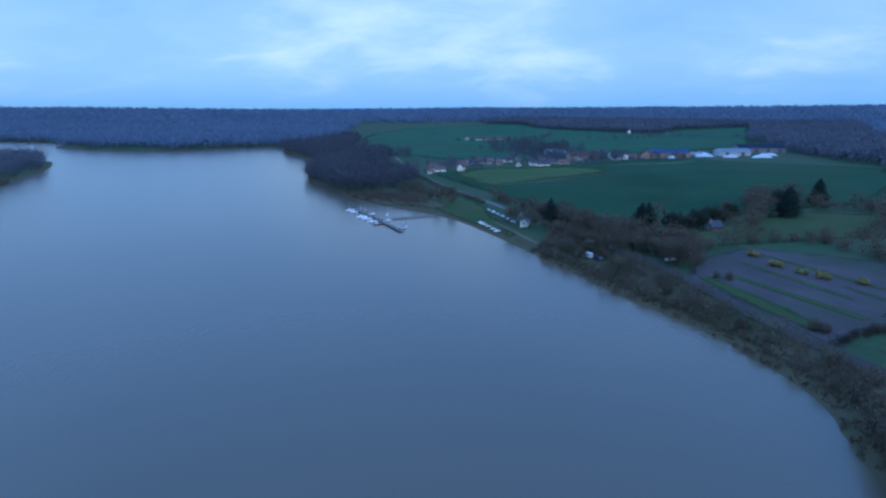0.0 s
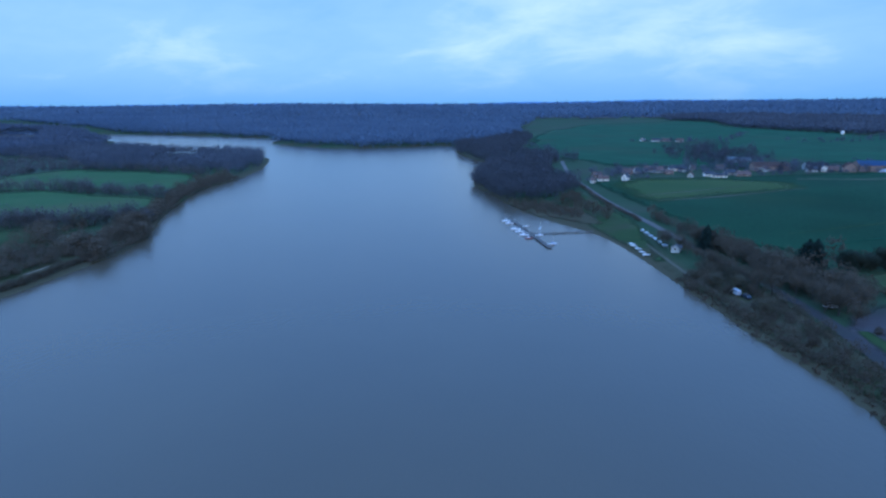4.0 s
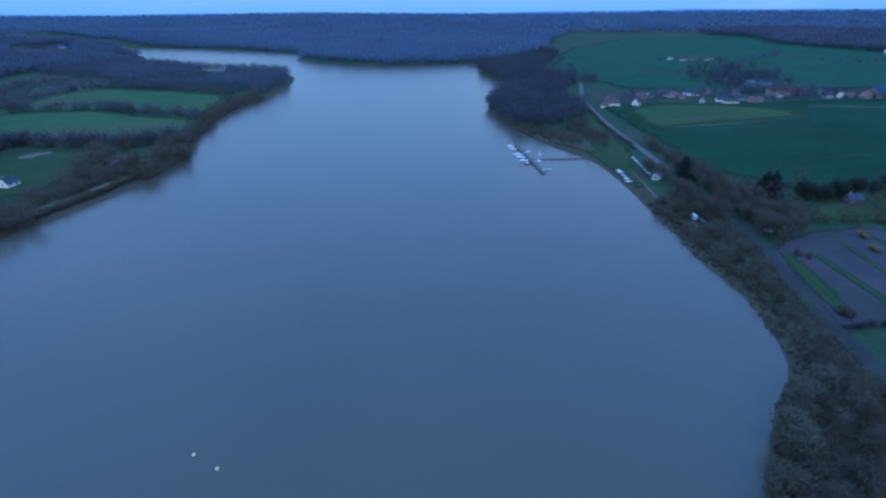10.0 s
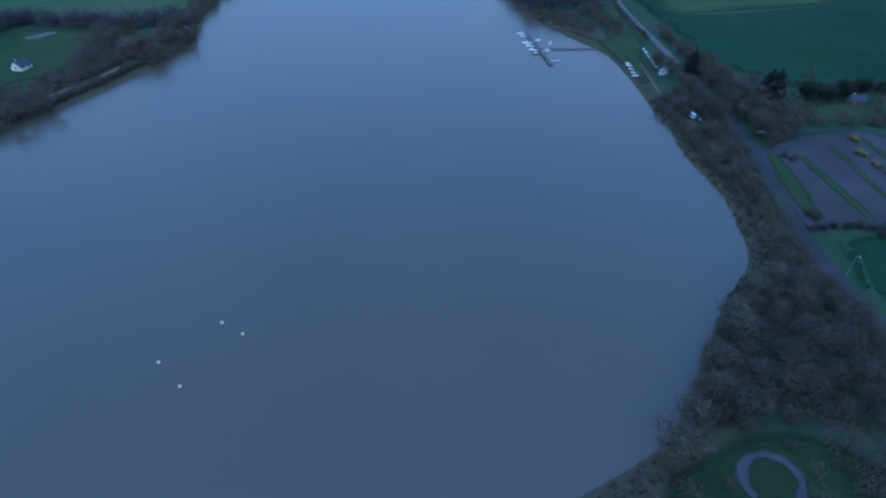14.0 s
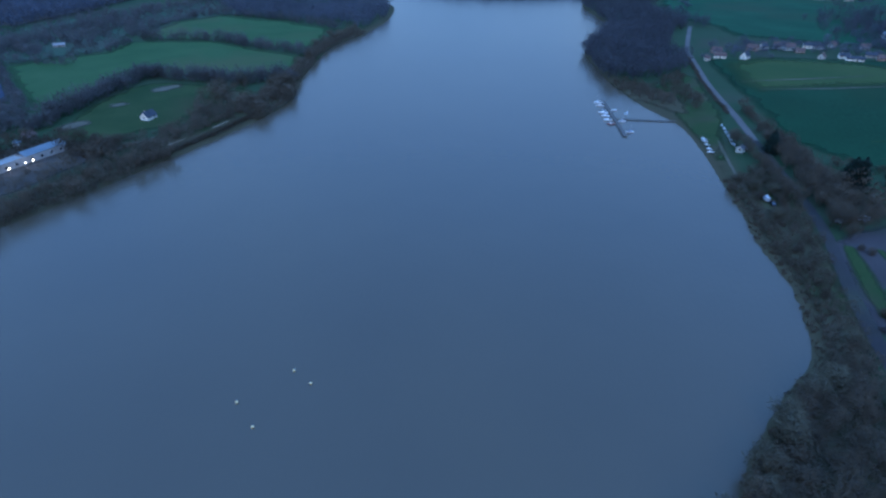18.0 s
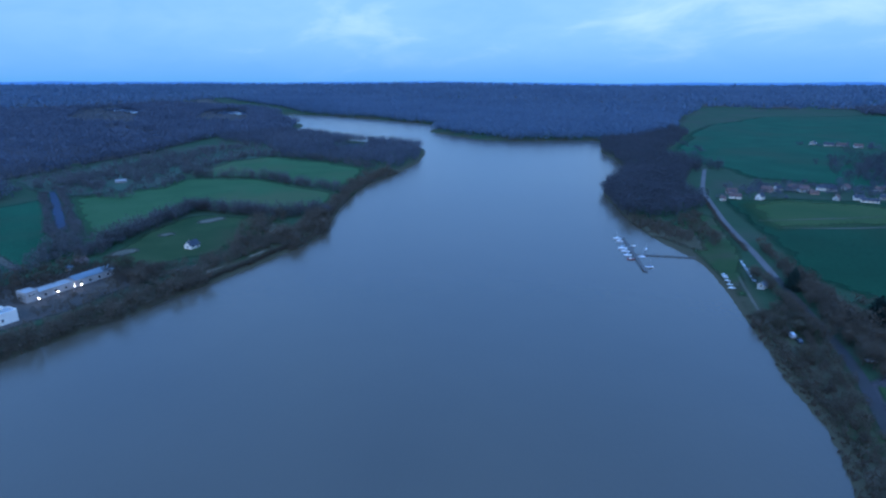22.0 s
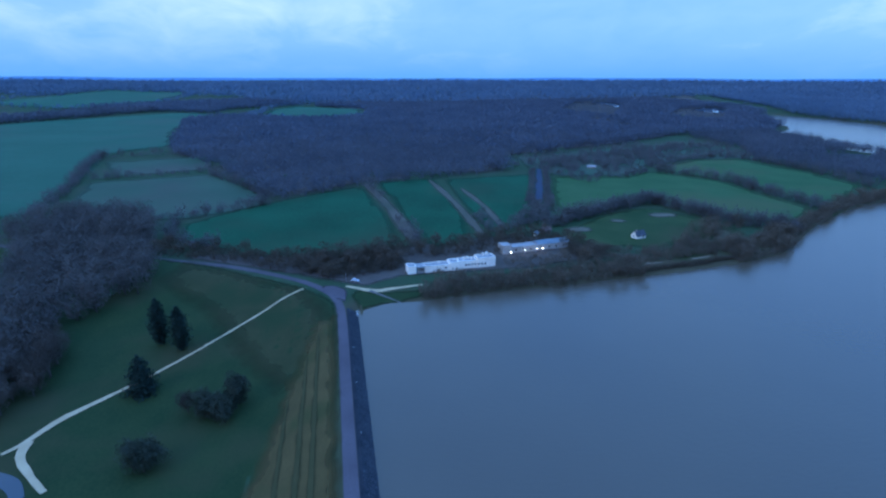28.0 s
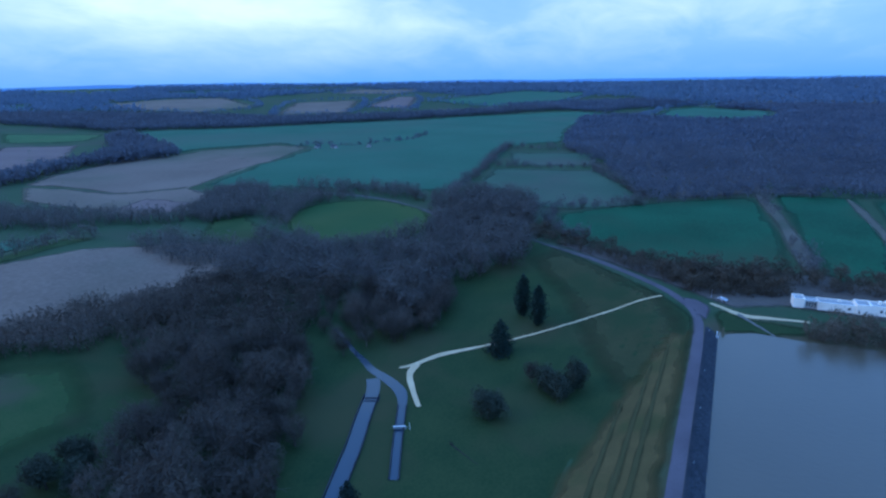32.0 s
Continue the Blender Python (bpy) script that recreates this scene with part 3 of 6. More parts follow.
patch("field", [(-388, 162), (-463, 184), (-565, 222), (-556, 250), (-550, 302), (-578, 345), (-510, 388), (-450, 386), (-385, 386), (-346, 330), (-350, 294), (-399, 281), (-436, 266), (-426, 236), (-408, 193)], M_PASTURE, 10, 0.3, "green pasture sloping to the lake", "field")
patch("field", [(-600, 362), (-650, 451), (-652, 516), (-538, 526), (-459, 510), (-420, 455), (-398, 402), (-430, 398), (-473, 396), (-509, 396), (-565, 364)], M_PASTURE, 12, 0.3, "hedged green pasture", "field")
patch("field", [(-612, 212), (-720, 225), (-800, 430), (-780, 590), (-740, 640), (-600, 585), (-640, 525), (-660, 450), (-608, 356), (-582, 345), (-554, 300), (-560, 250), (-570, 222)], M_ROUGH, 12, 0.3, "rough green pasture at the wood's edge", "field")
patch("lawn", [(-339, 143), (-370, 172), (-398, 213), (-408, 250), (-378, 266), (-340, 278), (-312, 265), (-318, 227), (-306, 199), (-314, 176), (-316, 156)], M_LAWN, 8, 0.10, "mown lawn round a lakeside house", "lawn", tight=10)
for x, y, w, d in ((-355, 164, 10, 7), (-372, 202, 7, 5), (-384, 246, 13, 7)):
    patch("bare_ground", [(x + d * math.sin(a) + 0.25 * w * math.cos(a) * math.sin(2 * a), y + w * math.cos(a)) for a in np.linspace(0, 5.6, 9)], M_STRIP, 2.5, 0.3, "bare pale worn patch in the lawn", "bare ground", 0.8, soft=1.6)
ribbon("water", [(-612, 225), (-560, 207), (-505, 187), (-443, 165)], [4, 6, 7, 7, 6], M_CHANNEL, 0.45, "narrow matt channel between bushes, dark blue shade in its colour", "channel", 8)
patch("bare_ground", [(-304, 157), (-297, 156), (-293, 166), (-293, 179), (-299, 180), (-302, 168)], M_STRIP, 3, 0.3, "bare trodden ground in the lakeside thicket", "bare ground", 1.0, soft=2.0)
patch("bare_ground", [(-318, 240), (-345, 262), (-338, 276), (-316, 262), (-308, 246)], M_BROWNBANK, 4, 0.25, "brown rough grass at the end of the lawn", "bare ground", soft=2.0)
patch("field", [(-399, -520), (-470, -545), (-552, -556), (-679, -598), (-712, -713), (-585, -786), (-537, -858), (-700, -1150), (-761, -1190), (-909, -987), (-1076, -876), (-1213, -750), (-1415, -641), (-1610, -416), (-1590, -332), (-1155, -318), (-892, -252), (-814, -312), (-600, -260), (-462, -234), (-438, -280), (-434, -347), (-416, -434)], M_WHEAT2, 18, 0.9, "wide blue-green crop field", "field")
patch("field", [(-752, -296), (-780, -172), (-675, -150), (-638, -249)], M_ROUGH, 12, 0.3, "small hedged pasture", "field")
patch("field", [(-608, -258), (-645, -140), (-518, -72), (-474, -64), (-432, -115), (-432, -170), (-452, -222)], M_ROUGH, 12, 0.3, "rough grey-green pasture beside the wood", "field")
patch("field", [(-302, -681), (-400, -760), (-522, -835), (-575, -768), (-696, -694), (-680, -606), (-545, -551), (-480, -556), (-392, -520), (-330, -560)], M_STUBBLE, 12, 0.35, "buff stubble field", "field")
patch("field", [(-298, -676), (-328, -562), (-388, -524), (-374, -470), (-322, -428), (-270, -450), (-255, -586)], M_STUBBLE, 10, 0.35, "buff stubble field by the lane", "field")
patch("field", [(-279, -486), (-330, -512), (-340, -455), (-300, -432)], M_PLOUGH, 8, 0.5, "reddish bare earth in the stubble", "field", 3)
patch("field", [(-486, -1141), (-583, -1075), (-430, -850), (-356, -772), (-304, -733), (-330, -900)], M_PLOUGH, 18, 0.4, "brown-pink ploughed field", "field")
patch("field", [(-602, -1397), (-726, -1222), (-635, -1129), (-512, -1199)], M_PASTURE, 20, 0.5, "green field between woods", "field")
FAR_FIELDS = [([(-1115, -2043), (-1477, -2134), (-1654, -1910), (-1384, -1441), (-1119, -1468)], M_STUBBLE, "far buff stubble field"), ([(-1187, -1194), (-1546, -1440), (-1770, -1304), (-1352, -1039)], M_STUBBLE, "far buff stubble field"),
              ([(-1522, -1122), (-1985, -1288), (-2005, -1191), (-1497, -910)], M_PLOUGH, "far brown ploughed field"), ([(-1816, -1031), (-2553, -956), (-2517, -601), (-1880, -580), (-1692, -729)], M_WHEAT2, "far green crop field"),
              ([(-1390, -215), (-1340, -80), (-1390, 60), (-1700, 80), (-1880, -150), (-1720, -210)], M_WHEAT2, "green clearing in the far woods"), ([(-998, -2272), (-1132, -2326), (-984, -2029), (-877, -2005)], M_WHEAT2, "far green strip field"),
              ([(-2100, -1700), (-2500, -1900), (-2700, -1500), (-2200, -1400)], M_STUBBLE, "far buff stubble field"), ([(-1700, -2400), (-2000, -2700), (-2300, -2400), (-1900, -2150)], M_WHEAT2, "far green crop field")]
for pts, m, lab in FAR_FIELDS:
    patch("field", pts, m, 40, 1.2, lab, "field")
patch("field", [(-345, -338), (-389, -344), (-414, -300), (-408, -255), (-390, -223), (-364, -208), (-336, -208), (-306, -245), (-302, -292)], M_PALEGREEN, 8, 0.3, "olive pasture ringed by trees", "field", tight=14)
patch("field", [(-262, -352), (-300, -384), (-328, -374), (-298, -304), (-270, -290), (-260, -324)], M_LAWN, 8, 0.3, "bright green paddock", "field")
patch("field", [(-100, -420), (-151, -390), (-187, -396), (-213, -393), (-207, -420), (-160, -411), (-110, -440)], M_LAWN, 8, 0.3, "green strip beside the stubble", "field")
patch("field", [(-100, -440), (-177, -449), (-199, -424), (-160, -415)], M_WHEAT2, 8, 0.3, "young crop beyond the green strip", "field")
patch("field", [(-60, -392), (-151, -392), (-202, -373), (-252, -350), (-266, -304), (-217, -266), (-181, -256), (-145, -261), (-113, -258), (-80, -274), (-40, -300), (-40, -380)], M_STUBBLE, 6, 0.35, "pale buff field beyond the stream wood", "field")
patch("field", [(-20, -270), (-87, -248), (-109, -234), (-99, -202), (-86, -186), (-60, -188), (-20, -200)], M_BANK, 6, 0.25, "green meadow beside the stream wood", "field", soft=2.5)
patch("meadow", [(-208, -184), (-170, -166), (-140, -146), (-90, -134), (-40, -124), (24, -90), (70, -180), (20, -290), (-60, -285), (-120, -262), (-190, -262), (-215, -240)], M_GRASS, 6, 0.14, "dark green grass round the stream wood", "meadow")
ribbon("tramline", [(-28, 495), (16, 530), (60, 563)], [1.5, 3.5, 1.5], M_STRIP, 0.6, "pale grass baulk across the wheat", "field", 12, soft=True)
ribbon("tramline", [(50, 381), (86, 404), (122, 426), (200, 476)], [1, 2.2, 2, 1], M_PALEGREEN, 0.5, "faint pale wheel track across the wheat", "field", 12, soft=True)
ribbon("bare_ground", [(86, 908), (110, 912), (134, 906)], [3, 7, 4], M_SAND, 0.7, "pale bare yard beside the copse", "bare ground", 8, soft=True)
ribbon("tramline", [(60, 356), (120, 398), (230, 470), (300, 520)], 2.6, M_WHEAT, 0.5, "paler wheel track across the wheat", "field", 12, soft=True)
ribbon("tramline", [(-14, 477), (18, 497), (62, 526), (106, 553)], [1, 4, 4, 1], M_STRIP, 0.5, "pale grass baulk across the wheat", "field", 12, soft=True)
patch("clearing", [(-1233, 560), (-1300, 610), (-1010, 600), (-1000, 560)], M_STRIP, 30, 0.3, "pale clearing in the wood", "clearing")
PONDS = ([(-1815, 830), (-1720, 850), (-1610, 828), (-1640, 880), (-1740, 905), (-1830, 890)], [(-1505, 1000), (-1440, 1006), (-1380, 1024), (-1410, 1066), (-1470, 1100), (-1520, 1100)])
patch("pond", PONDS[0], M_CANAL, 30, 3.0, "distant pond among woods", "pond", soft=0)
patch("pond", PONDS[1], M_CANAL, 30, 2.0, "distant pond among woods", "pond", soft=0)
patch("pond", [(-680, 690), (-672, 730), (-655, 728), (-662, 694)], M_CANAL, 10, 0.3, "pond behind the wooded spit", "pond", soft=0)
patch("lawn", [(-248, 4), (-253, 14), (-255, 26), (-259, 38), (-266, 40), (-267, 24), (-266, 12), (-272, 3), (-262, 0)], M_GRASS, 3, 0.11, "dark green grass between the path and the lake", "lawn", soft=1.0)
# meadow below the dam, lakeside lawns
patch("meadow", [(-254, -7), (-266, -14), (-284, -32), (-318, -76), (-344, -118), (-300, -118), (-272, -146), (-246, -172), (-205, -190), (-170, -172), (-140, -152), (-90, -140), (-40, -130), (20, -96), (20, -6), (-120, -6), (-240, -6)], M_GRASS, 5, 0.24, "dark green meadow below the dam", "meadow")
patch("meadow", [(-335, -96), (-312, -64), (-276, -22), (-246, -8), (-190, -8), (-186, -30), (-215, -48), (-262, -72), (-300, -104)], M_DRYMEADOW, 6, 0.30, "drier brownish grass under the dam road", "meadow", soft=2.6)
patch("mown_strip", [(-241, -5.8), (-232, -16), (-194, -26), (-150, -32), (-118, -37), (-20, -42), (-20, -4.2), (-130, -4.6), (-200, -5.4)], M_MOWN, 3, 0.55, "yellowish mown grass on the dam slope", "grass strip", 1.2, soft=2.2)
for u0, xa in ((-10.5, -222), (-15.0, -206), (-21.0, -180)):
    ribbon("mower_track", [(xa, dam_axis(xa) + u0), (-120, dam_axis(-120) + u0 - 0.6), (-20, dam_axis(-20) + u0)], [1.0, 3.0, 3.2], M_TRACK, 0.80, "darker wheel track through the mown grass", "grass strip", 5, edge=0.9, soft=True)
patch("lawn", [(-56, 386), (-72, 432), (-84, 446), (-70, 500), (-58, 490), (-42, 440), (-28, 396), (-22, 352), (-12, 300), (-4, 270), (-12, 290), (-24, 324), (-46, 368)], M_BANK, 5, 0.12, "green lawn at the sailing club", "lawn")
patch("reed_bed", [(-120, 456), (-112, 440), (-92, 415), (-66, 396), (-47, 386), (-52, 410), (-70, 440), (-90, 452)], M_BROWNBANK, 4, 0.3, "brown dead reed bed at the shore", "reed bed", 2.0, soft=1.2)
patch("meadow", [(40, 297), (94, 332), (136, 356), (178, 340), (136, 290), (90, 284), (48, 280)], M_LAWN, 8, 0.08, "green meadow ringed by hedges", "meadow")
patch("lawn", [(50, 180), (90, 205), (110, 180), (70, 140), (52, 154)], M_WHEAT3, 6, 0.10, "dark green lawn beside the car park", "lawn")
patch("lawn", [(8, 76), (24, 96), (40, 98), (52, 84), (46, 66), (18, 60)], M_GRASS, 5, 0.08, "green clearing by the lake shore", "lawn", tight=6)
SCRUB = [(31, 160), (27, 190), (19, 214), (7, 238), (-1, 262), (-14, 291), (-4, 300), (0, 326), (8, 318), (16, 284), (26, 248), (32, 222), (37, 198), (43, 172), (40, 158)]
patch("shore_bank", SCRUB, M_BROWNBANK, 4, 0.09, "brown dry grass and scrub along the bank", "bank")
patch("shore_bank", [(x - 0.5, y) for x, y in ((-258, 36), (-263, 67), (-267, 118), (-273, 160), (-278, 202), (-297, 276), (-344, 347), (-399, 446), (-421, 530))] + [(-446, 526), (-424, 450), (-368, 358), (-322, 276), (-300, 204), (-292, 160), (-284, 118), (-280, 67), (-274, 42)], M_BROWNBANK, 5, 0.10, "brown dry grass along the wooded shore", "bank")
patch("woodland_floor", [(14, 100), (20, 135), (32, 160), (40, 160), (48, 140), (60, 118), (62, 96), (44, 100), (26, 104)], M_BROWNBANK, 6, 0.07, "leaf litter under lakeside trees", "woodland floor")
patch("woodland_floor", [(-272, 8), (-284, 28), (-284, 100), (-296, 150), (-345, 150), (-350, 96), (-340, 38), (-326, 0), (-332, -40), (-348, -92), (-336, -98), (-318, -66), (-296, -30), (-283, -10)], M_LITTER, 6, 0.08, "brown leaf litter round the lakeside buildings", "woodland floor", soft=0.8)
ribbon("farm_track", [(112, 612), (137, 615), (165, 616), (210, 640)], 3.6, M_SAND, 0.5, "pale farm track along the wheat field", "track", 8, edge=0.8, soft=True)
patch("woodland_floor", [(-482, -66), (-533, 8), (-565, 104), (-606, 190), (-720, 208), (-815, 436), (-917, 598), (-1008, 840), (-1230, 1000), (-1450, 1100), (-2300, 1500), (-3600, 900), (-3400, -300), (-1710, -20), (-1660, -230), (-1500, -190), (-1357, -345), (-830, -246), (-664, -146)], M_LITTER, 45, 0.1, "dark litter floor of the big wood", "woodland floor")
patch("woodland_floor", [(-300, 1075), (-480, 950), (-620, 985), (-720, 1035), (-810, 1180), (-1100, 1260), (-1450, 1290), (-2300, 1600), (-2600, 3000), (-1000, 4000), (1500, 4000), (3000, 3000), (2200, 1600), (960, 1850), (391, 2120), (-353, 2110), (-270, 1330)], M_LITTER, 90, 0.2, "dark litter floor of the far woods", "woodland floor")

# ------------------------------------------------------------------ roads and paths
MAIN_ROAD = [(-112, 760), (-104, 706), (-88, 606), (-76, 563), (-52, 485), (-22, 400), (-6, 352), (15, 291), (27, 252), (33, 224), (38, 198), (43, 176), (50, 150), (62, 122), (80, 96), (110, 60)]
DAM_ROAD = [(60, -12), (-10, -2), (-60, dam_axis(-60)), (-124, dam_axis(-124)), (-180, dam_axis(-180)), (-230, dam_axis(-230)), (-256, -6.5), (-272, -14), (-290, -30), (-316, -66), (-333, -101), (-352, -140), (-380, -200), (-405, -252), (-415, -280), (-422, -330), (-418, -372), (-400, -424), (-375, -520)]
ribbon("road", MAIN_ROAD[:7], 4.4, M_ROAD, 0.16, "bleached grey asphalt country road past the lake", "road", 5, crown=0.04)
ribbon("road", MAIN_ROAD[6:], 4.2, M_LANE, 0.14, "dark asphalt country road under bare trees", "road", 5, crown=0.04)
ribbon("dam_road", DAM_ROAD, [4.4, 4.3, 4.2, 4.2, 4.2, 3.6, 3.2, 3.0, 3.0], M_ASPHALT, 0.14, "grey asphalt road along the dam crest", "road", 4, crown=0.04)
patch("road_junction", [(-252, -4.2), (-262, -9), (-272, -15.5), (-278, -13), (-275, -5), (-269, -1.5), (-260, -1.8)], M_ASPHALT, 3, 0.17, "widened asphalt junction at the dam's end", "road", tight=3, soft=0.4)
ribbon("field_track", [(-375, -520), (-411, -534), (-455, -552), (-500, -556)], 4, M_SAND, 0.3, "pale track between fields", "track", 10)
FOOTPATH = [(-274, -24), (-249, -47), (-226, -69), (-216, -79), (-197, -98), (-188, -105), (-178, -109.5), (-172, -114)]
FOOTPATH_B = [(-178, -109), (-170, -107.5), (-161, -101), (-151, -92)]
ribbon("footpath", FOOTPATH, [1.3, 1.3, 1.3, 1.3, 1.4, 1.9, 3.2, 1.2], M_GRAVEL, 0.48, "pale gravel footpath across the meadow", "footpath", 2.5, edge=0.3)
ribbon("footpath", FOOTPATH_B, [3.8, 2.6, 2.2, 1.9], M_GRAVEL, 0.52, "pale gravel spur to the sluice", "footpath", 2.5, edge=0.3)
ribbon("footpath", [(-275, -2), (-268, 10), (-269, 22), (-271, 38)], [1.8, 3.2, 2.0, 1.3], M_GRAVEL, 0.13, "pale gravel lakeside path", "footpath", 2.5, edge=0.3)
ribbon("footpath", [(-268, 10), (-262, 17), (-255, 25)], [2.2, 1.2, 0.8], M_ROAD, 0.16, "pale gravel path to the water's edge", "footpath", 2.5, edge=0.3)
ribbon("footpath", [(-24, 346), (-20, 333), (-9, 298), (0, 274)], 1.4, M_STRIP, 0.14, "worn gravel path behind the boat lawn", "footpath", 4, edge=0.3)
ring = [(27 + 4.9 * math.cos(a), 85 + 5.9 * math.sin(a)) for a in np.linspace(-1.0, 4.1, 14)]
ribbon("footpath", ring, [2.6, 1.8, 2.4, 2.0, 2.8, 2.0], M_RING, 0.25, "grey curved gravel path in a clearing", "footpath", 1.5, edge=0.9, soft=True)
for pts in ([(-283.2, 174), (-284, 180), (-284.6, 187)], [(-287.6, 208), (-289, 216), (-290.5, 222)], [(-363, 368), (-380, 393), (-390, 411)], [(-399, 427), (-409, 446), (-413, 464)], [(-297, 152), (-300, 166)]):
    ribbon("sand_bank", pts, [0.8, 2.0, 1.5, 0.8], M_SAND, 0.3, "pale eroded sand bank at the shore", "sand bank", 3, edge=1.2, soft=True)
patch("car_park", [(29, 238), (45, 262), (71, 280), (112, 254), (100, 226), (72, 198), (62, 190), (40, 180), (35, 208)], M_PARKING, 5, 0.10, "grey-brown gravel car park", "car park", 1.5, soft=0.9)
for a, b, w in (((36, 237), (46, 192), 7.0), ((46, 240), (62, 198), 4.4), ((58, 256), (70, 214), 3.0), ((70, 270), (86, 222), 3.4), ((76, 226), (80, 206), 2.2)):
    ribbon("grass_strip", [a, ((a[0] + b[0]) / 2, (a[1] + b[1]) / 2), b], [w * 0.6, w, w, w * 0.7], M_BANK, 0.2, "green grass divider in the car park", "grass strip", 4, edge=0.5, soft=True)


# ------------------------------------------------------------------ building blocks for things
def part(name, data, mat, parent, label=""):
    """One mesh object under a thing or a part; data: a bmesh or a mesh."""
    if isinstance(data, bmesh.types.BMesh):
        me = bpy.data.meshes.new(name)
        data.to_mesh(me)
        data.free()
        me.materials.append(mat)
    else:
        me = data
    ob = new(name, me)
    ob.parent = parent
    if label:
        ob["label"] = label
    return ob


def thing(name, label, category, at=(0, 0, 0), yaw=0.0, group=""):
    ob = new(name)
    ob.empty_display_size = 0.3
    ob.matrix_world = pose(*at, 0, 0, yaw)
    return tagged(ob, label, category, group)


def box(bm, x0, x1, y0, y1, z0, z1):
    vs = [bm.verts.new((x, y, z)) for z in (z0, z1) for x, y in ((x0, y0), (x1, y0), (x1, y1), (x0, y1))]
    for q in ((3, 2, 1, 0), (4, 5, 6, 7), (0, 1, 5, 4), (1, 2, 6, 5), (2, 3, 7, 6), (3, 0, 4, 7)):
        bm.faces.new([vs[i] for i in q])


def rod(bm, p, q, r0, r1, n=6):
    p, q = Vector(p), Vector(q)
    d = (q - p).normalized()
    s = d.orthogonal().normalized()
    t = d.cross(s)
    rings = []
    for c, r in ((p, r0), (q, r1)):
        rings.append([bm.verts.new(c + r * (math.cos(2 * math.pi * i / n) * s + math.sin(2 * math.pi * i / n) * t)) for i in range(n)])
    for i in range(n):
        bm.faces.new((rings[0][i], rings[0][(i + 1) % n], rings[1][(i + 1) % n], rings[1][i]))
    bm.faces.new(rings[1])
    bm.faces.new(rings[0][::-1])


def boxed(*dims):
    bm = bmesh.new()
    box(bm, *dims)
    return bm


def rodded(p, q, r0, r1, n=6):
    bm = bmesh.new()
    rod(bm, p, q, r0, r1, n)
    return bm


# ------------------------------------------------------------------ trees
def let_light_through(m, share):
    """A crown of thin twigs passes part of the light on."""
    nt = m.node_tree
    p = nt.nodes["Principled BSDF"]
    tr = nt.nodes.new("ShaderNodeBsdfTranslucent")
    mx = nt.nodes.new("ShaderNodeMixShader")
    nt.links.new(p.inputs["Base Color"].links[0].from_socket, tr.inputs[0])
    mx.inputs[0].default_value = share
    nt.links.new(p.outputs[0], mx.inputs[1])
    nt.links.new(tr.outputs[0], mx.inputs[2])
    nt.links.new(mx.outputs[0], nt.nodes["Material Output"].inputs[0])


for m in (M_TWIG, M_TWIGB, M_TWIGW, M_TWIGS, M_TWIG2, M_TWIG3, M_REED, M_MIDWOOD, M_FARWOOD, M_HEADWOOD, M_HEDGE, M_NEEDLE, M_EVERGREEN):
    let_light_through(m, 0.40)


def limb_tris(V, F, p, q, r0, r1, n=4):
    d = (q - p) / (np.linalg.norm(q - p) + 1e-9)
    s = np.cross(d, (0.3, 0.5, 0.81))
    s /= np.linalg.norm(s)
    t = np.cross(d, s)
    b = len(V)
    for c, r in ((p, r0), (q, r1)):
        for i in range(n):
            a = 2 * math.pi * i / n
            V.append(c + r * (math.cos(a) * s + math.sin(a) * t))
    for i in range(n):
        j = (i + 1) % n
        F.append((b + i, b + j, b + n + j))
        F.append((b + i, b + n + j, b + n + i))


def twigs(rng, n, centre, rad, length, width, droop=0.0, hollow=0.45):
    """Small twig clumps through an uneven crown, densest towards its outside, pointing out and up."""
    d = rng.normal(size=(n, 3))
    d /= np.linalg.norm(d, axis=1)[:, None]
    lobes = 1 + 0.24 * np.sin(3 * np.arctan2(d[:, 1], d[:, 0]) + rng.uniform(0, 6)) + 0.16 * np.sin(5 * d[:, 2] + 2 * d[:, 0] + rng.uniform(0, 6))
    k = (hollow + (1 - hollow) * rng.random(n) ** 0.6) * lobes
    c = np.array(centre) + d * k[:, None] * np.array(rad)
    t = np.cross(d, rng.normal(size=(n, 3)))
    t /= np.linalg.norm(t, axis=1)[:, None]
    out = d * 0.35 + t * 0.9 + rng.normal(size=(n, 3)) * 0.25 + np.array((0, 0, 0.1 - droop))
    out /= np.linalg.norm(out, axis=1)[:, None]
    side = np.cross(out, d + rng.normal(size=(n, 3)) * 0.45)
    side /= np.linalg.norm(side, axis=1)[:, None]
    L = length * rng.uniform(0.6, 1.4, n)[:, None]
    W = width * rng.uniform(0.6, 1.4, n)[:, None]
    V = np.concatenate([c - side * W / 2, c + side * W / 2, c + out * L], 0)
    F = np.stack([np.arange(n), np.arange(n) + n, np.arange(n) + 2 * n], 1)
    return V, F


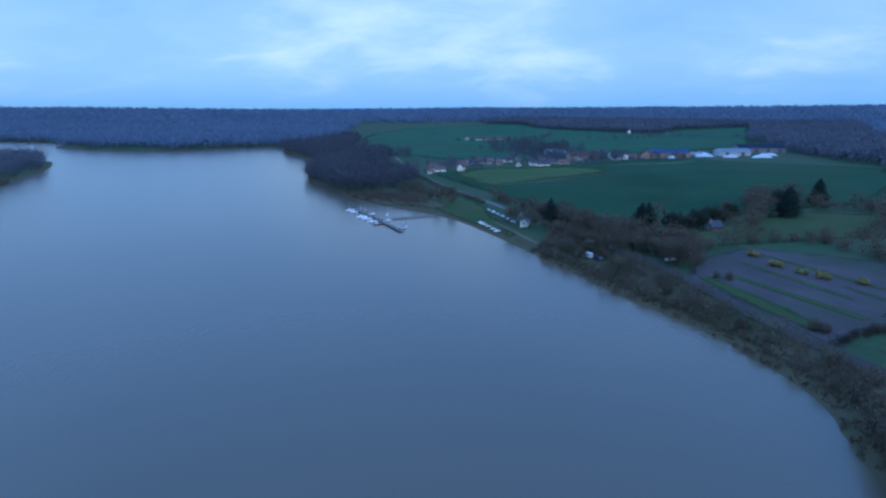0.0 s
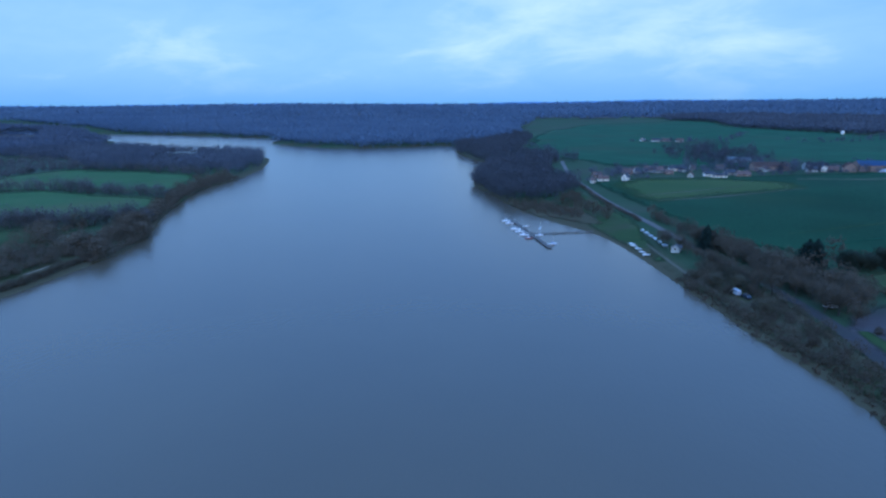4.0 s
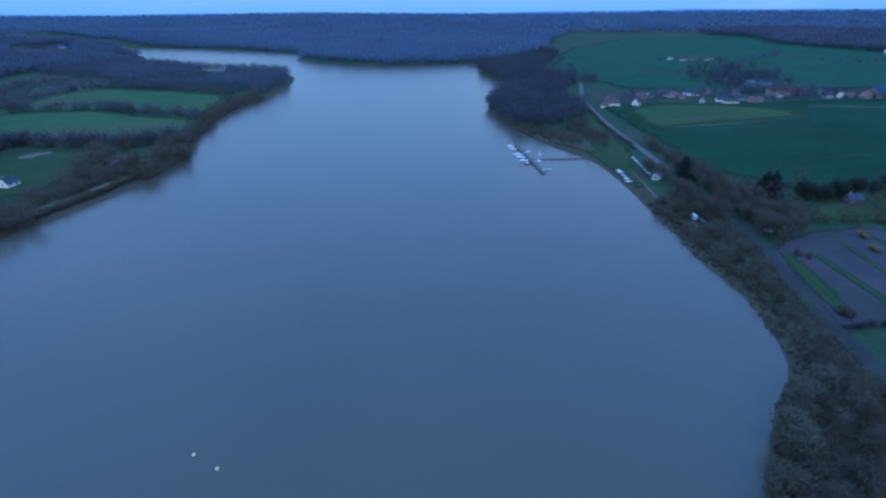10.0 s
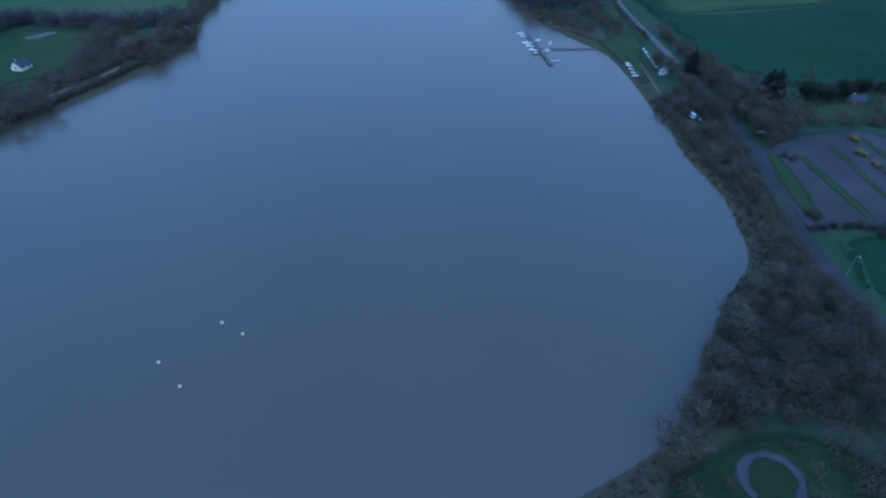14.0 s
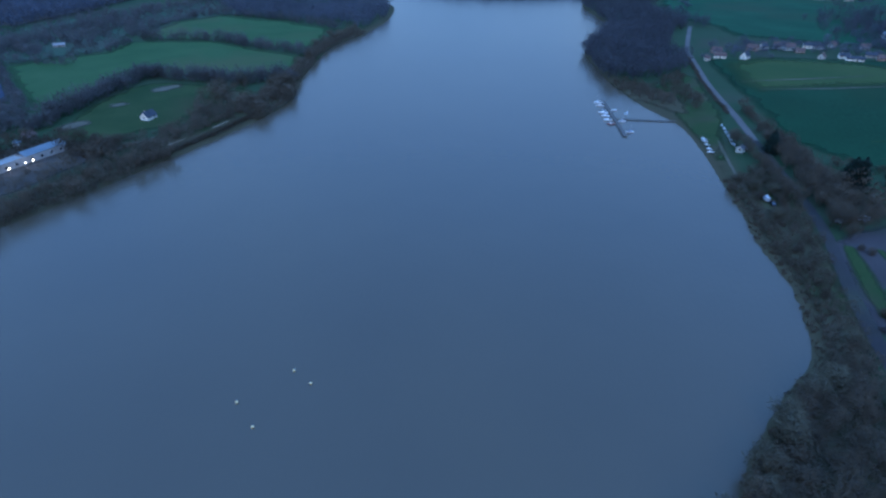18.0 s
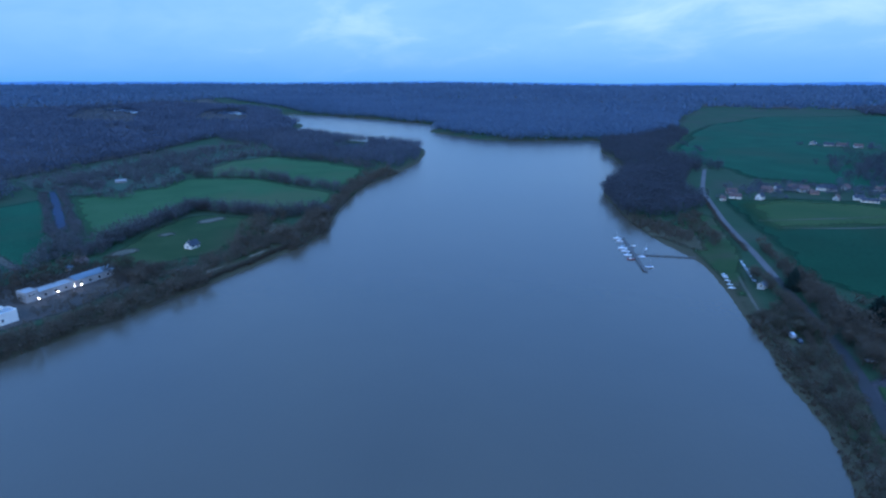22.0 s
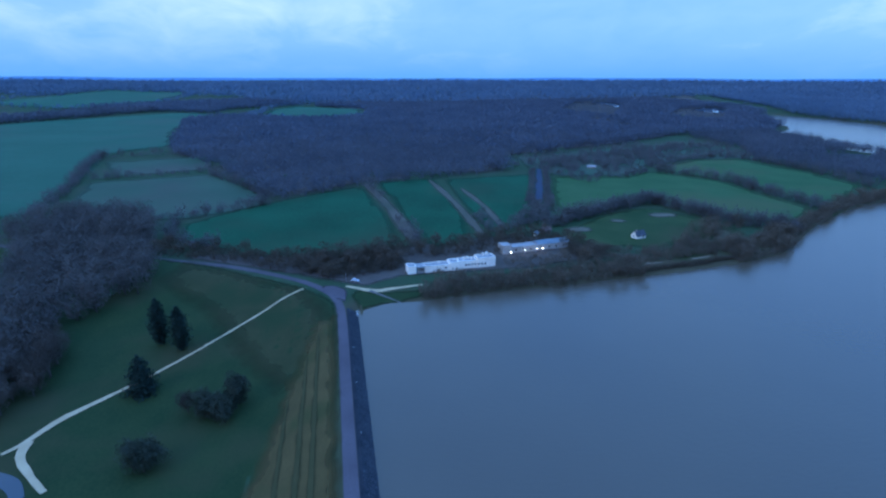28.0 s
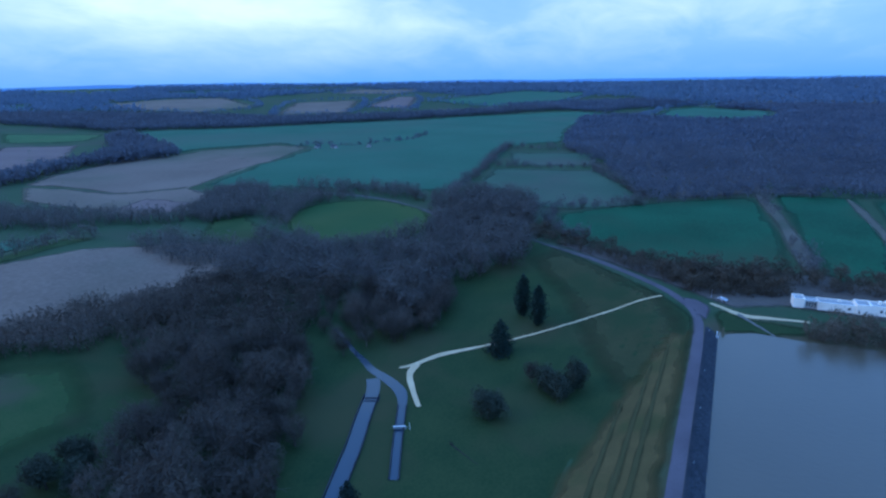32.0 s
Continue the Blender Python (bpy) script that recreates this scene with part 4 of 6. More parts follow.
def bare_tree(seed, h, spread, n_twigs, length=1.5, width=0.22, base=0.34, mid_h=0.62):
    """Trunk and limbs, and the crown of twigs, as two meshes' arrays."""
    rng = np.random.default_rng(seed)
    V, F = [], []
    fork = np.array((rng.uniform(-0.3, 0.3), rng.uniform(-0.3, 0.3), h * base))
    limb_tris(V, F, np.array((0, 0, -0.4)), fork, 0.030 * h, 0.020 * h, 6)
    centre, rad = (0, 0, h * mid_h), (spread, spread, h * (1 - mid_h))
    for i in range(7):
        a = i * 2.4 + rng.uniform(-0.3, 0.3)
        e = rng.uniform(0.1, 1.2)
        tip = np.array(centre) + 0.62 * np.array((math.cos(a) * math.cos(e) * rad[0], math.sin(a) * math.cos(e) * rad[1], math.sin(e) * rad[2]))
        mid = (fork + tip) / 2 + rng.normal(size=3) * 0.25
        limb_tris(V, F, fork, mid, 0.014 * h, 0.010 * h)
        limb_tris(V, F, mid, tip, 0.010 * h, 0.005 * h)
        for j in range(3):
            end = tip + (tip - np.array(centre)) * 0.45 + rng.normal(size=3) * 0.16 * h
            limb_tris(V, F, mid if j == 0 else tip, end, 0.006 * h, 0.002 * h, 3)
    CV, CF = twigs(rng, n_twigs, centre, rad, length, width, hollow=0.42)
    return (np.array(V), np.array(F)), (CV, CF)


def conifer(seed, h, spread, tiers=11, columnar=False):
    rng = np.random.default_rng(seed)
    V, F = [], []
    limb_tris(V, F, np.array((0, 0, -0.4)), np.array((0, 0, h * 0.96)), 0.022 * h, 0.004 * h, 6)
    CV, CF, off = [], [], 0
    for i in range(tiers):
        u = i / (tiers - 1)
        r = spread * ((1 - u) ** 0.6 + 0.05) if not columnar else spread * (math.sin(math.pi * (0.12 + 0.86 * u)) ** 0.7)
        n = int((26 + 70 * r / spread) * (2.2 if columnar else 3.0))
        v, f = twigs(rng, n, (0, 0, h * (0.08 + 0.9 * u)), (r, r, h / tiers * 0.9), 1.0, 0.55, droop=0.6 if not columnar else -0.5, hollow=0.3)
        CV.append(v)
        CF.append(f + off)
        off += len(v)
    return (np.array(V), np.array(F)), (np.concatenate(CV), np.concatenate(CF))


def tree_thing(made, crown_mat, label, category="tree", name=""):
    (tv, tf), (cv, cf) = made
    root = thing(name or category, label, category)
    part("trunk", arrays_mesh("trunk", tv, tf, M_BARK), M_BARK, root)
    part("crown", arrays_mesh("crown", cv, cf, crown_mat), crown_mat, root)
    return root


def scatter(poly, spacing, rng, clear=(), margin=2.0, jitter=0.75):
    xs, ys = [p[0] for p in poly], [p[1] for p in poly]
    X, Y = np.meshgrid(np.arange(min(xs), max(xs), spacing), np.arange(min(ys), max(ys), spacing * 0.87))
    X = X + (np.arange(X.shape[0]) % 2)[:, None] * spacing / 2
    X = X + rng.uniform(-jitter, jitter, X.shape) * spacing / 2
    Y = Y + rng.uniform(-jitter, jitter, Y.shape) * spacing / 2
    keep = inside(X, Y, poly) & ~inside(X, Y, SHORE_LINE)
    for line, gap in clear:
        keep &= seg_dist(X, Y, line, False) > gap
    return np.stack([X[keep], Y[keep]], 1)


def along(line, gap, rng, wide):
    pts = np.array(spline(line, gap))
    pts = pts + rng.uniform(-wide, wide, pts.shape)
    return pts[~inside(pts[:, 0], pts[:, 1], SHORE_LINE)]


TREES_MADE = []


def plant(protos, spots, rng, lo=0.75, hi=1.15, group=""):
    for x, y in spots:
        p = protos[rng.integers(len(protos))]
        s = rng.uniform(lo, hi)
        m = pose(x, y, gz(x, y) - 0.05, 0, 0, rng.uniform(0, 360)) @ Matrix.Diagonal((s, s, s * rng.uniform(0.9, 1.1), 1))
        if p not in TREES_MADE:
            TREES_MADE.append(p)
            p.matrix_world = m
            ob = p
        else:
            ob = copy_thing(p, pose(0, 0, 0))
            ob.matrix_world = m
        if group:
            ob["group"] = group


def woods(name, spots, templates, mat, rng, label, lo=0.8, hi=1.2, category="woodland"):
    """Many trees that nobody could count, joined in one mesh."""
    VV, FF, off = [], [], 0
    heights = np.array([gz(x, y) for x, y in spots])
    pick = rng.integers(len(templates), size=len(spots))
    for k, (tv, tf) in enumerate(templates):
        sel = np.where(pick == k)[0]
        if not len(sel):
            continue
        a = rng.uniform(0, 2 * math.pi, len(sel))
        s = rng.uniform(lo, hi, len(sel))
        c, sn = np.cos(a) * s, np.sin(a) * s
        x = tv[None, :, 0] * c[:, None] - tv[None, :, 1] * sn[:, None] + spots[sel, 0][:, None]
        y = tv[None, :, 0] * sn[:, None] + tv[None, :, 1] * c[:, None] + spots[sel, 1][:, None]
        z = tv[None, :, 2] * s[:, None] + heights[sel][:, None]
        V = np.stack([x, y, z], -1).reshape(-1, 3)
        F = (tf[None] + (np.arange(len(sel)) * len(tv))[:, None, None]).reshape(-1, 3) + off
        VV.append(V)
        FF.append(F)
        off += len(V)
    ob = new(name, arrays_mesh(name, np.concatenate(VV), np.concatenate(FF), mat))
    return tagged(ob, label, category, kind="stuff")


def joined(made):
    (tv, tf), (cv, cf) = made
    return np.concatenate([tv, cv]), np.concatenate([tf, cf + len(tv)])


def tuft_tree(seed, h, spread, n, length, width):
    rng = np.random.default_rng(seed)
    V, F = [], []
    limb_tris(V, F, np.array((0, 0, -0.5)), np.array((0, 0, h * 0.6)), 0.03 * h, 0.012 * h, 3)
    cv, cf = twigs(rng, n, (0, 0, h * 0.58), (spread, spread, h * 0.42), length, width, hollow=0.55)
    return np.concatenate([np.array(V), cv]), np.concatenate([np.array(F), cf + len(V)])


BARE = [tree_thing(bare_tree(10 + i, h, s, 1750, 1.1, 0.18), M_TWIGW, "bare grey-brown winter tree with a rounded crown") for i, (h, s) in enumerate(((13, 4.8), (15, 5.4), (11, 4.2), (14, 5.8)))]
BARE_LAKE = [tree_thing(bare_tree(20 + i, h, s, 1600, 1.1, 0.18), M_TWIGB, "bare brown lakeside tree with a spreading crown") for i, (h, s) in enumerate(((13, 5.4), (14, 6.0), (11, 5.0)))]
WILLOW = [tree_thing(bare_tree(30 + i, h, s, 800, 1.7, 0.24), M_TWIG3, "pale bare willow at the lake edge", name="willow") for i, (h, s) in enumerate(((8, 3.8), (9.5, 4.4)))]
BUSH = [tree_thing(bare_tree(40 + i, h, s, 800, 0.8, 0.22, 0.12, 0.46), M_TWIG, "leafless brown thicket bush", "bush") for i, (h, s) in enumerate(((4.5, 2.6), (5.5, 3.0)))]
MID = [tuft_tree(50 + i, h, s, 135, 1.3, 0.85) for i, (h, s) in enumerate(((13, 4.8), (15, 5.2), (11, 4.4), (12.5, 5.6)))]
MIDFINE = [tuft_tree(56 + i, h, s, 430, 1.0, 0.5) for i, (h, s) in enumerate(((13, 5.0), (14, 5.6), (11.5, 4.8)))]
LOW = [tuft_tree(60 + i, h, s, 95, 1.1, 0.5) for i, (h, s) in enumerate(((5, 2.8), (6.5, 3.2), (4, 2.4)))]
HEAD = [tuft_tree(53 + i, h, s, 250, 1.15, 0.55) for i, (h, s) in enumerate(((12, 5.2), (13.5, 5.8), (11, 5.4)))]
LOWFINE = [tuft_tree(63 + i, h, s, 150, 0.95, 0.34) for i, (h, s) in enumerate(((5, 3.0), (6.5, 3.5), (4, 2.6)))]
WOOD = [tuft_tree(66 + i, h, s, 72, 2.3, 1.3) for i, (h, s) in enumerate(((14, 6.6), (15, 7.4), (13, 7.8)))]
FAR = [tuft_tree(70 + i, h, s, 21, 4.9, 3.2) for i, (h, s) in enumerate(((14, 7.0), (16, 8.0), (13, 8.5)))]
FARTHEST = [tuft_tree(80 + i, h, s, 15, 10.0, 7.6) for i, (h, s) in enumerate(((17, 15.0), (19, 18.0), (16, 17.0)))]
rng = np.random.default_rng(5)

# woods, far to near
north = scatter([(-300, 1075), (-480, 945), (-620, 980), (-720, 1030), (-810, 1180), (-1100, 1260), (-1450, 1290), (-2000, 1400), (-2000, 1650), (-330, 1650), (-270, 1330)], 13.2, rng)
north_back = scatter([(-2000, 1650), (-2000, 1900), (-353, 2110), (-330, 1650)], 24, rng)
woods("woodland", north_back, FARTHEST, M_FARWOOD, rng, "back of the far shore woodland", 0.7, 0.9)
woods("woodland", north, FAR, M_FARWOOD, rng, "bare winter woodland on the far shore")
west = scatter([(-482, -62), (-533, 12), (-565, 108), (-606, 194), (-720, 212), (-815, 440), (-917, 598), (-925, 785), (-1090, 962), (-1365, 1112), (-1460, 1230), (-1900, 1100), (-1900, -80), (-1660, -40), (-1500, -180), (-1357, -345), (-830, -240), (-664, -140)], 12.8, rng)
west = west[~inside(west[:, 0], west[:, 1], [(-1233, 560), (-1300, 610), (-1010, 600), (-1000, 560)])]
# low growth in front of the two ponds, so that they show from the dam
gap1, gap2 = [(-1860, 915), (-1600, 850), (-1250, 640), (-1500, 590), (-1850, 800)], [(-1540, 1130), (-1370, 1030), (-1120, 840), (-1260, 780), (-1520, 980)]
for pond in PONDS:
    west = west[~inside(west[:, 0], west[:, 1], pond)]
west = west[~inside(west[:, 0], west[:, 1], FAR_FIELDS[4][0])]
low1 = inside(west[:, 0], west[:, 1], gap1) | inside(west[:, 0], west[:, 1], gap2)
woods("thicket", west[low1], FAR, M_TWIG2, rng, "low young growth in front of the ponds", 0.22, 0.4)
west = west[~low1]
near_wood = np.hypot(west[:, 0], west[:, 1]) < rng.uniform(750, 1250, len(west))
woods("woodland", west[near_wood], WOOD, M_TWIG2, rng, "wide purple-brown bare winter wood", 0.85, 1.1)
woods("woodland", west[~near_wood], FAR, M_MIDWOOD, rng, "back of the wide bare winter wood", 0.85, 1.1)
rim1 = scatter([(-3700, -600), (-3600, 2000), (-2200, 3300), (0, 3800), (2300, 3300), (3600, 2000), (3600, 800), (2000, 700), (1000, 700), (700, 420), (352, 575), (400, 775), (520, 1075), (960, 1700), (391, 2140), (-353, 2130), (-2000, 1930), (-2000, 1350), (-1950, 1000), (-1950, -320), (-2060, -320)], 41, rng)
east_edge = [(352, 575), (700, 420), (880, 720), (760, 1100), (1150, 1700), (391, 2140), (80, 2130), (90, 1935), (205, 1860), (233, 1601), (300, 1490), (357, 1438), (430, 1370), (569, 1550), (800, 1620), (505, 1075), (400, 775)]
rim1 = rim1[~inside(rim1[:, 0], rim1[:, 1], east_edge)]
woods("woodland", scatter(east_edge, 13, rng), FAR, M_TWIG2, rng, "bare wood behind the farm and the crop field")
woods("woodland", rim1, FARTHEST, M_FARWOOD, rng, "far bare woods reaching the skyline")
south = scatter([(-3700, -600), (-3400, -1900), (-2200, -3200), (-600, -3700), (1000, -3700), (1000, -1800), (-600, -1700), (-1000, -1620), (-1700, -1800), (-2500, -1800), (-2200, -1150), (-1900, -620), (-2060, -330)], 42, rng)
for fpoly, _, _ in FAR_FIELDS:
    south = south[~inside(south[:, 0], south[:, 1], fpoly)]
patchy = wave(south[:, 0], south[:, 1], 260, 0.6) > -0.55
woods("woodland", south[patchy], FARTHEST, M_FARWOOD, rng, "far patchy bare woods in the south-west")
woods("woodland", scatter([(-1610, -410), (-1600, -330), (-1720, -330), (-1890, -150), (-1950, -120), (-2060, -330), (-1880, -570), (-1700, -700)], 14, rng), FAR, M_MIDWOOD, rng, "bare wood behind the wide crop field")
band = np.concatenate([scatter([(-709, -1640), (-765, -1196), (-915, -992), (-1080, -881), (-1217, -755), (-1419, -646), (-1718, -440), (-1580, -640), (-1400, -780), (-1200, -970), (-1123, -1080), (-1068, -1242), (-984, -1612), (-828, -1897)], 12, rng),
                       scatter([(-283, -690), (-322, -698), (-424, -785), (-560, -765), (-620, -900), (-727, -1145), (-650, -1098), (-545, -900), (-440, -820), (-330, -740), (-270, -720)], 9, rng)])
farm_hedge = along([(-690, -640), (-721, -634), (-735, -569), (-839, -520), (-939, -543)], 4, rng, 6)
woods("hedgerow", farm_hedge, MID[2:3] + LOW, M_TWIG2, rng, "low bare hedge past a far farm", 0.6, 1.0, "hedgerow")
far_hedge = np.concatenate([along(fpoly + fpoly[:1], 17, rng, 9) for fpoly, _, _ in FAR_FIELDS])
woods("hedgerow", far_hedge, FAR, M_FARWOOD, rng, "thin bare hedgerows round the farthest fields", 0.7, 1.1, "hedgerow")
woods("hedgerow", band, FAR, M_TWIG2, rng, "bare hedgerow trees between distant fields", category="hedgerow")
spit = scatter([(-300, 1065), (-350, 1030), (-284, 880), (-208, 745), (-180, 740), (-110, 722), (-91, 768), (-190, 860), (-229, 1270), (-275, 1320)], 10, rng, [(MAIN_ROAD, 6)])
penin = scatter([(-182, 566), (-147, 492), (-124, 462), (-98, 450), (-88, 470), (-80, 500), (-66, 518), (-74, 545), (-100, 575), (-112, 640), (-124, 720), (-210, 748), (-194, 640)], 8, rng, [(MAIN_ROAD, 6)])
woods("woodland", penin, HEAD, M_HEADWOOD, rng, "dense bare wood on the lake's headland")
woods("woodland", spit, MID, M_HEADWOOD, rng, "bare wood behind the lake's headland")
leftspit = scatter([(-540, 744), (-474, 636), (-432, 535), (-470, 545), (-620, 520), (-740, 590), (-900, 600), (-930, 780), (-830, 792), (-730, 768), (-620, 758)], 10, rng)
leftspit = leftspit[~inside(leftspit[:, 0], leftspit[:, 1], [(-688, 690), (-676, 738), (-640, 735), (-585, 640), (-620, 625)])]
woods("woodland", leftspit, MID, M_TWIG2, rng, "bare wood on the wooded spit")
SHORE_L = [(-259, 36), (-263, 67), (-267, 118), (-273, 160), (-278, 202), (-297, 276), (-344, 347), (-399, 446), (-421, 530)]
shore_l = np.concatenate([along([(x + 2.0, y) for x, y in SHORE_L], 2.6, rng, 1.1), scatter([(x - 0.5, y) for x, y in SHORE_L] + [(-440, 528), (-420, 452), (-368, 366), (-340, 310), (-312, 268), (-292, 206), (-286, 160), (-282, 118), (-276, 67), (-270, 42)], 3.9, rng),
                          scatter([(-345, 290), (-330, 262), (-290, 205), (-306, 205), (-340, 240), (-352, 270)], 5.5, rng), scatter([(-284, 90), (-284, 150), (-306, 150), (-302, 92)], 5.5, rng)])
lawn_end = scatter([(-290, 150), (-318, 150), (-316, 158), (-310, 164), (-306, 172), (-303, 180), (-304, 198), (-315, 226), (-311, 262), (-298, 250), (-291, 226), (-287, 200), (-286, 176)], 3.6, rng)
lawn_end = lawn_end[~inside(lawn_end[:, 0], lawn_end[:, 1], [(-304, 158), (-296, 156), (-293, 178), (-300, 180)])]
woods("shore_thicket", lawn_end, LOWFINE, M_TWIG, rng, "brown bare thicket between the lawn and the shore", 0.5, 0.95, "thicket")
sand_x = np.interp(shore_l[:, 1], (150, 165, 189, 208, 228, 245), (-279, -281, -284, -288, -292, -297))
lit_front = (shore_l[:, 1] > 86) & (shore_l[:, 1] < 134) & (shore_l[:, 0] < -288)
woods("shore_thicket", shore_l[lit_front], LOW, M_TWIG, rng, "low clipped bushes in front of the restaurant", 0.4, 0.6, "thicket")
shore_l = shore_l[~lit_front]
sand_x = sand_x[~lit_front]
fringe = (shore_l[:, 1] > 170) & (shore_l[:, 1] < 236) & (shore_l[:, 0] > sand_x - 2.0)
fringe_line = np.concatenate([along([(-272.5, 150), (-275, 166), (-278, 190), (-281, 210), (-289, 244)], 1.8, rng, 1.4) for _ in range(3)])
woods("shore_thicket", fringe_line, LOWFINE, M_TWIG, rng, "low scrub between the sand bank and the water", 0.34, 0.6, "thicket")
shore_l = shore_l[~fringe]
woods("shore_thicket", shore_l, LOWFINE + MID[2:3], M_TWIG, rng, "bare willows and thicket along the lake shore", 0.55, 1.0, "thicket")
HEDGE_LAWN = [(-366, 146), (-389, 185), (-411, 228), (-425, 260), (-390, 273), (-351, 286), (-336, 322)]
hedge_l = np.concatenate([along([(-620, 240), (-680, 300), (-720, 400), (-760, 520)], 2.6, rng, 14), along([(-596, 250), (-640, 330), (-690, 430)], 3, rng, 10), along([(-550, 238), (-520, 252)], 3, rng, 4), along([(-600, 262), (-604, 300), (-590, 312)], 3, rng, 5), along(HEDGE_LAWN, 2.6, rng, 4.0), along(HEDGE_LAWN, 2.6, rng, 5.0), along([(-575, 354), (-510, 392), (-450, 391), (-388, 392)], 2.6, rng, 3.5), along([(-606, 360), (-656, 455), (-656, 520), (-545, 531), (-452, 514)], 3.0, rng, 4.5),
                          along([(-566, 226), (-560, 252), (-552, 300), (-578, 345)], 3.5, rng, 3.5), along([(-640, 203), (-660, 299), (-750, 457), (-776, 589)], 5, rng, 9), along([(-700, 380), (-650, 400)], 4, rng, 4), along([(-592, 262), (-640, 268), (-655, 300)], 4, rng, 5),
                          along([(-546, 24), (-480, 30)], 9, rng, 6), along([(-390, 38), (-336, 46)], 5, rng, 5), along([(-400, 101), (-352, 102)], 4, rng, 4), along([(-360, 112), (-386, 142), (-396, 158)], 3, rng, 4),
                          along([(-791, -316), (-598, -268), (-450, -234)], 3.0, rng, 5.5), along([(-791, -316), (-806, -183)], 4, rng, 5), along([(-623, -257), (-661, -149)], 3.2, rng, 5), along([(-641, -144), (-502, -67)], 3.5, rng, 4),
                          along([(-431, -168), (-440, -120), (-478, -66)], 2.4, rng, 6), along([(-421, -122), (-374, -114), (-346, -84)], 3.2, rng, 4)])
hedge_l = hedge_l[seg_dist(hedge_l[:, 0], hedge_l[:, 1], [(-614, 288), (-588, 276)], False) > 11]
orchard = scatter([(-612, 216), (-715, 232), (-795, 430), (-775, 585), (-700, 600), (-650, 530), (-660, 450), (-608, 356), (-590, 330), (-575, 290), (-572, 230)], 11, rng)
orchard = orchard[seg_dist(orchard[:, 0], orchard[:, 1], [(-614, 288), (-580, 272)], False) > 14]
woods("scrub", orchard, MID[2:3] + LOW, M_HEDGE, rng, "scattered bare trees over rough pasture", 0.55, 1.0, "scrub")
woods("hedgerow", np.concatenate([along(HEDGE_LAWN, 4.0, rng, 5.0), along([(-575, 354), (-510, 392), (-450, 391), (-388, 392)], 6, rng, 5)]), MID, M_HEDGE, rng, "tall bare trees along the lawn hedge", 0.65, 0.95, "hedgerow")
woods("hedgerow", hedge_l, MID[2:] + LOW[:2], M_HEDGE, rng, "bare hedgerow trees round the pastures", 0.6, 1.0, "hedgerow")
belt = scatter([(-345, -128), (-322, -72), (-298, -26), (-290, 0), (-296, 30), (-302, 90), (-322, 96), (-326, 146), (-345, 150), (-350, 96), (-338, 38), (-326, 0), (-330, -36), (-372, -116)], 5.0, rng, [(DAM_ROAD, 5.5), ([(-300, 34), (-300, 88)], 14)])
belt = np.concatenate([belt, scatter([(-287, -14), (-291, 18), (-300, 32), (-336, 30), (-324, -32), (-302, -28)], 4.0, rng, [(DAM_ROAD, 4)]), scatter([(-304, 134), (-290, 141), (-300, 163), (-330, 154), (-334, 140)], 4.2, rng)])
woods("woodland", belt, MID[2:3] + LOW, M_TWIG, rng, "dark bare trees behind the lakeside buildings", 0.6, 0.95)
canal_line = [(-100, -91), (-150, -113), (-166, -124), (-191, -164)]
wood_sw = scatter([(-345, -128), (-375, -120), (-430, -150), (-440, -200), (-409, -235), (-394, -240), (-368, -190), (-330, -200), (-300, -226), (-282, -230), (-258, -290), (-215, -272), (-200, -262), (-235, -170), (-205, -132), (-262, -134), (-290, -106), (-330, -110)], 8.8, rng, [(DAM_ROAD, 5), (canal_line, 5)])
woods("woodland", wood_sw, MIDFINE, M_TWIGS, rng, "bare wood along the stream below the dam", 0.95, 1.45)
hedge_s = np.concatenate([scatter([(-170, -520), (-195, -488), (-218, -440), (-260, -415), (-286, -395), (-330, -385), (-374, -440), (-402, -440), (-374, -466), (-320, -425), (-291, -424), (-248, -472), (-228, -563)], 7, rng, [(DAM_ROAD, 5)]),
                          scatter([(-309, -375), (-330, -372), (-320, -320), (-400, -345), (-412, -300), (-412, -260), (-440, -262), (-432, -350), (-400, -410), (-340, -395)], 8, rng, [(DAM_ROAD, 5)]), scatter([(-221, -370), (-252, -362), (-254, -320), (-262, -284), (-300, -292), (-296, -235), (-262, -276), (-226, -280), (-211, -315)], 7, rng),
                          scatter([(-306, -418), (-348, -440), (-413, -471), (-414, -425), (-327, -362), (-292, -380)], 5.5, rng, [(DAM_ROAD, 4)]), along([(-430, -400), (-436, -345), (-438, -280), (-416, -245)], 4, rng, 4), along([(-332, -345), (-386, -356), (-402, -330)], 4, rng, 4), along([(-282, -310), (-318, -318), (-340, -335)], 5, rng, 4), scatter([(-365, -205), (-420, -215), (-442, -196), (-407, -142), (-357, -118), (-318, -121), (-322, -170)], 7, rng, [(DAM_ROAD, 4)]), along([(-150, -400), (-190, -408), (-215, -402)], 4, rng, 2)])
woods("hedgerow", hedge_s, MID, M_TWIGS, rng, "bare hedgerow trees between stubble fields", 0.6, 1.0, "hedgerow")
roadside = np.concatenate([along([(-16, 410), (4, 356), (23, 310), (36, 284), (46, 270)], 2.6, rng, 3.5), along([(54, 318), (92, 334), (140, 372), (182, 345)], 4.5, rng, 3.5),
                           along([(4, 352), (22, 306), (36, 268)], 3.5, rng, 2.0), along([(30, 332), (55, 330)], 5, rng, 2), along([(180, 350), (240, 400), (300, 470)], 9, rng, 4), scatter([(44, 280), (58, 276), (46, 306), (34, 306)], 6, rng),
                           along([(125, 372), (150, 400), (175, 385)], 4, rng, 6)])
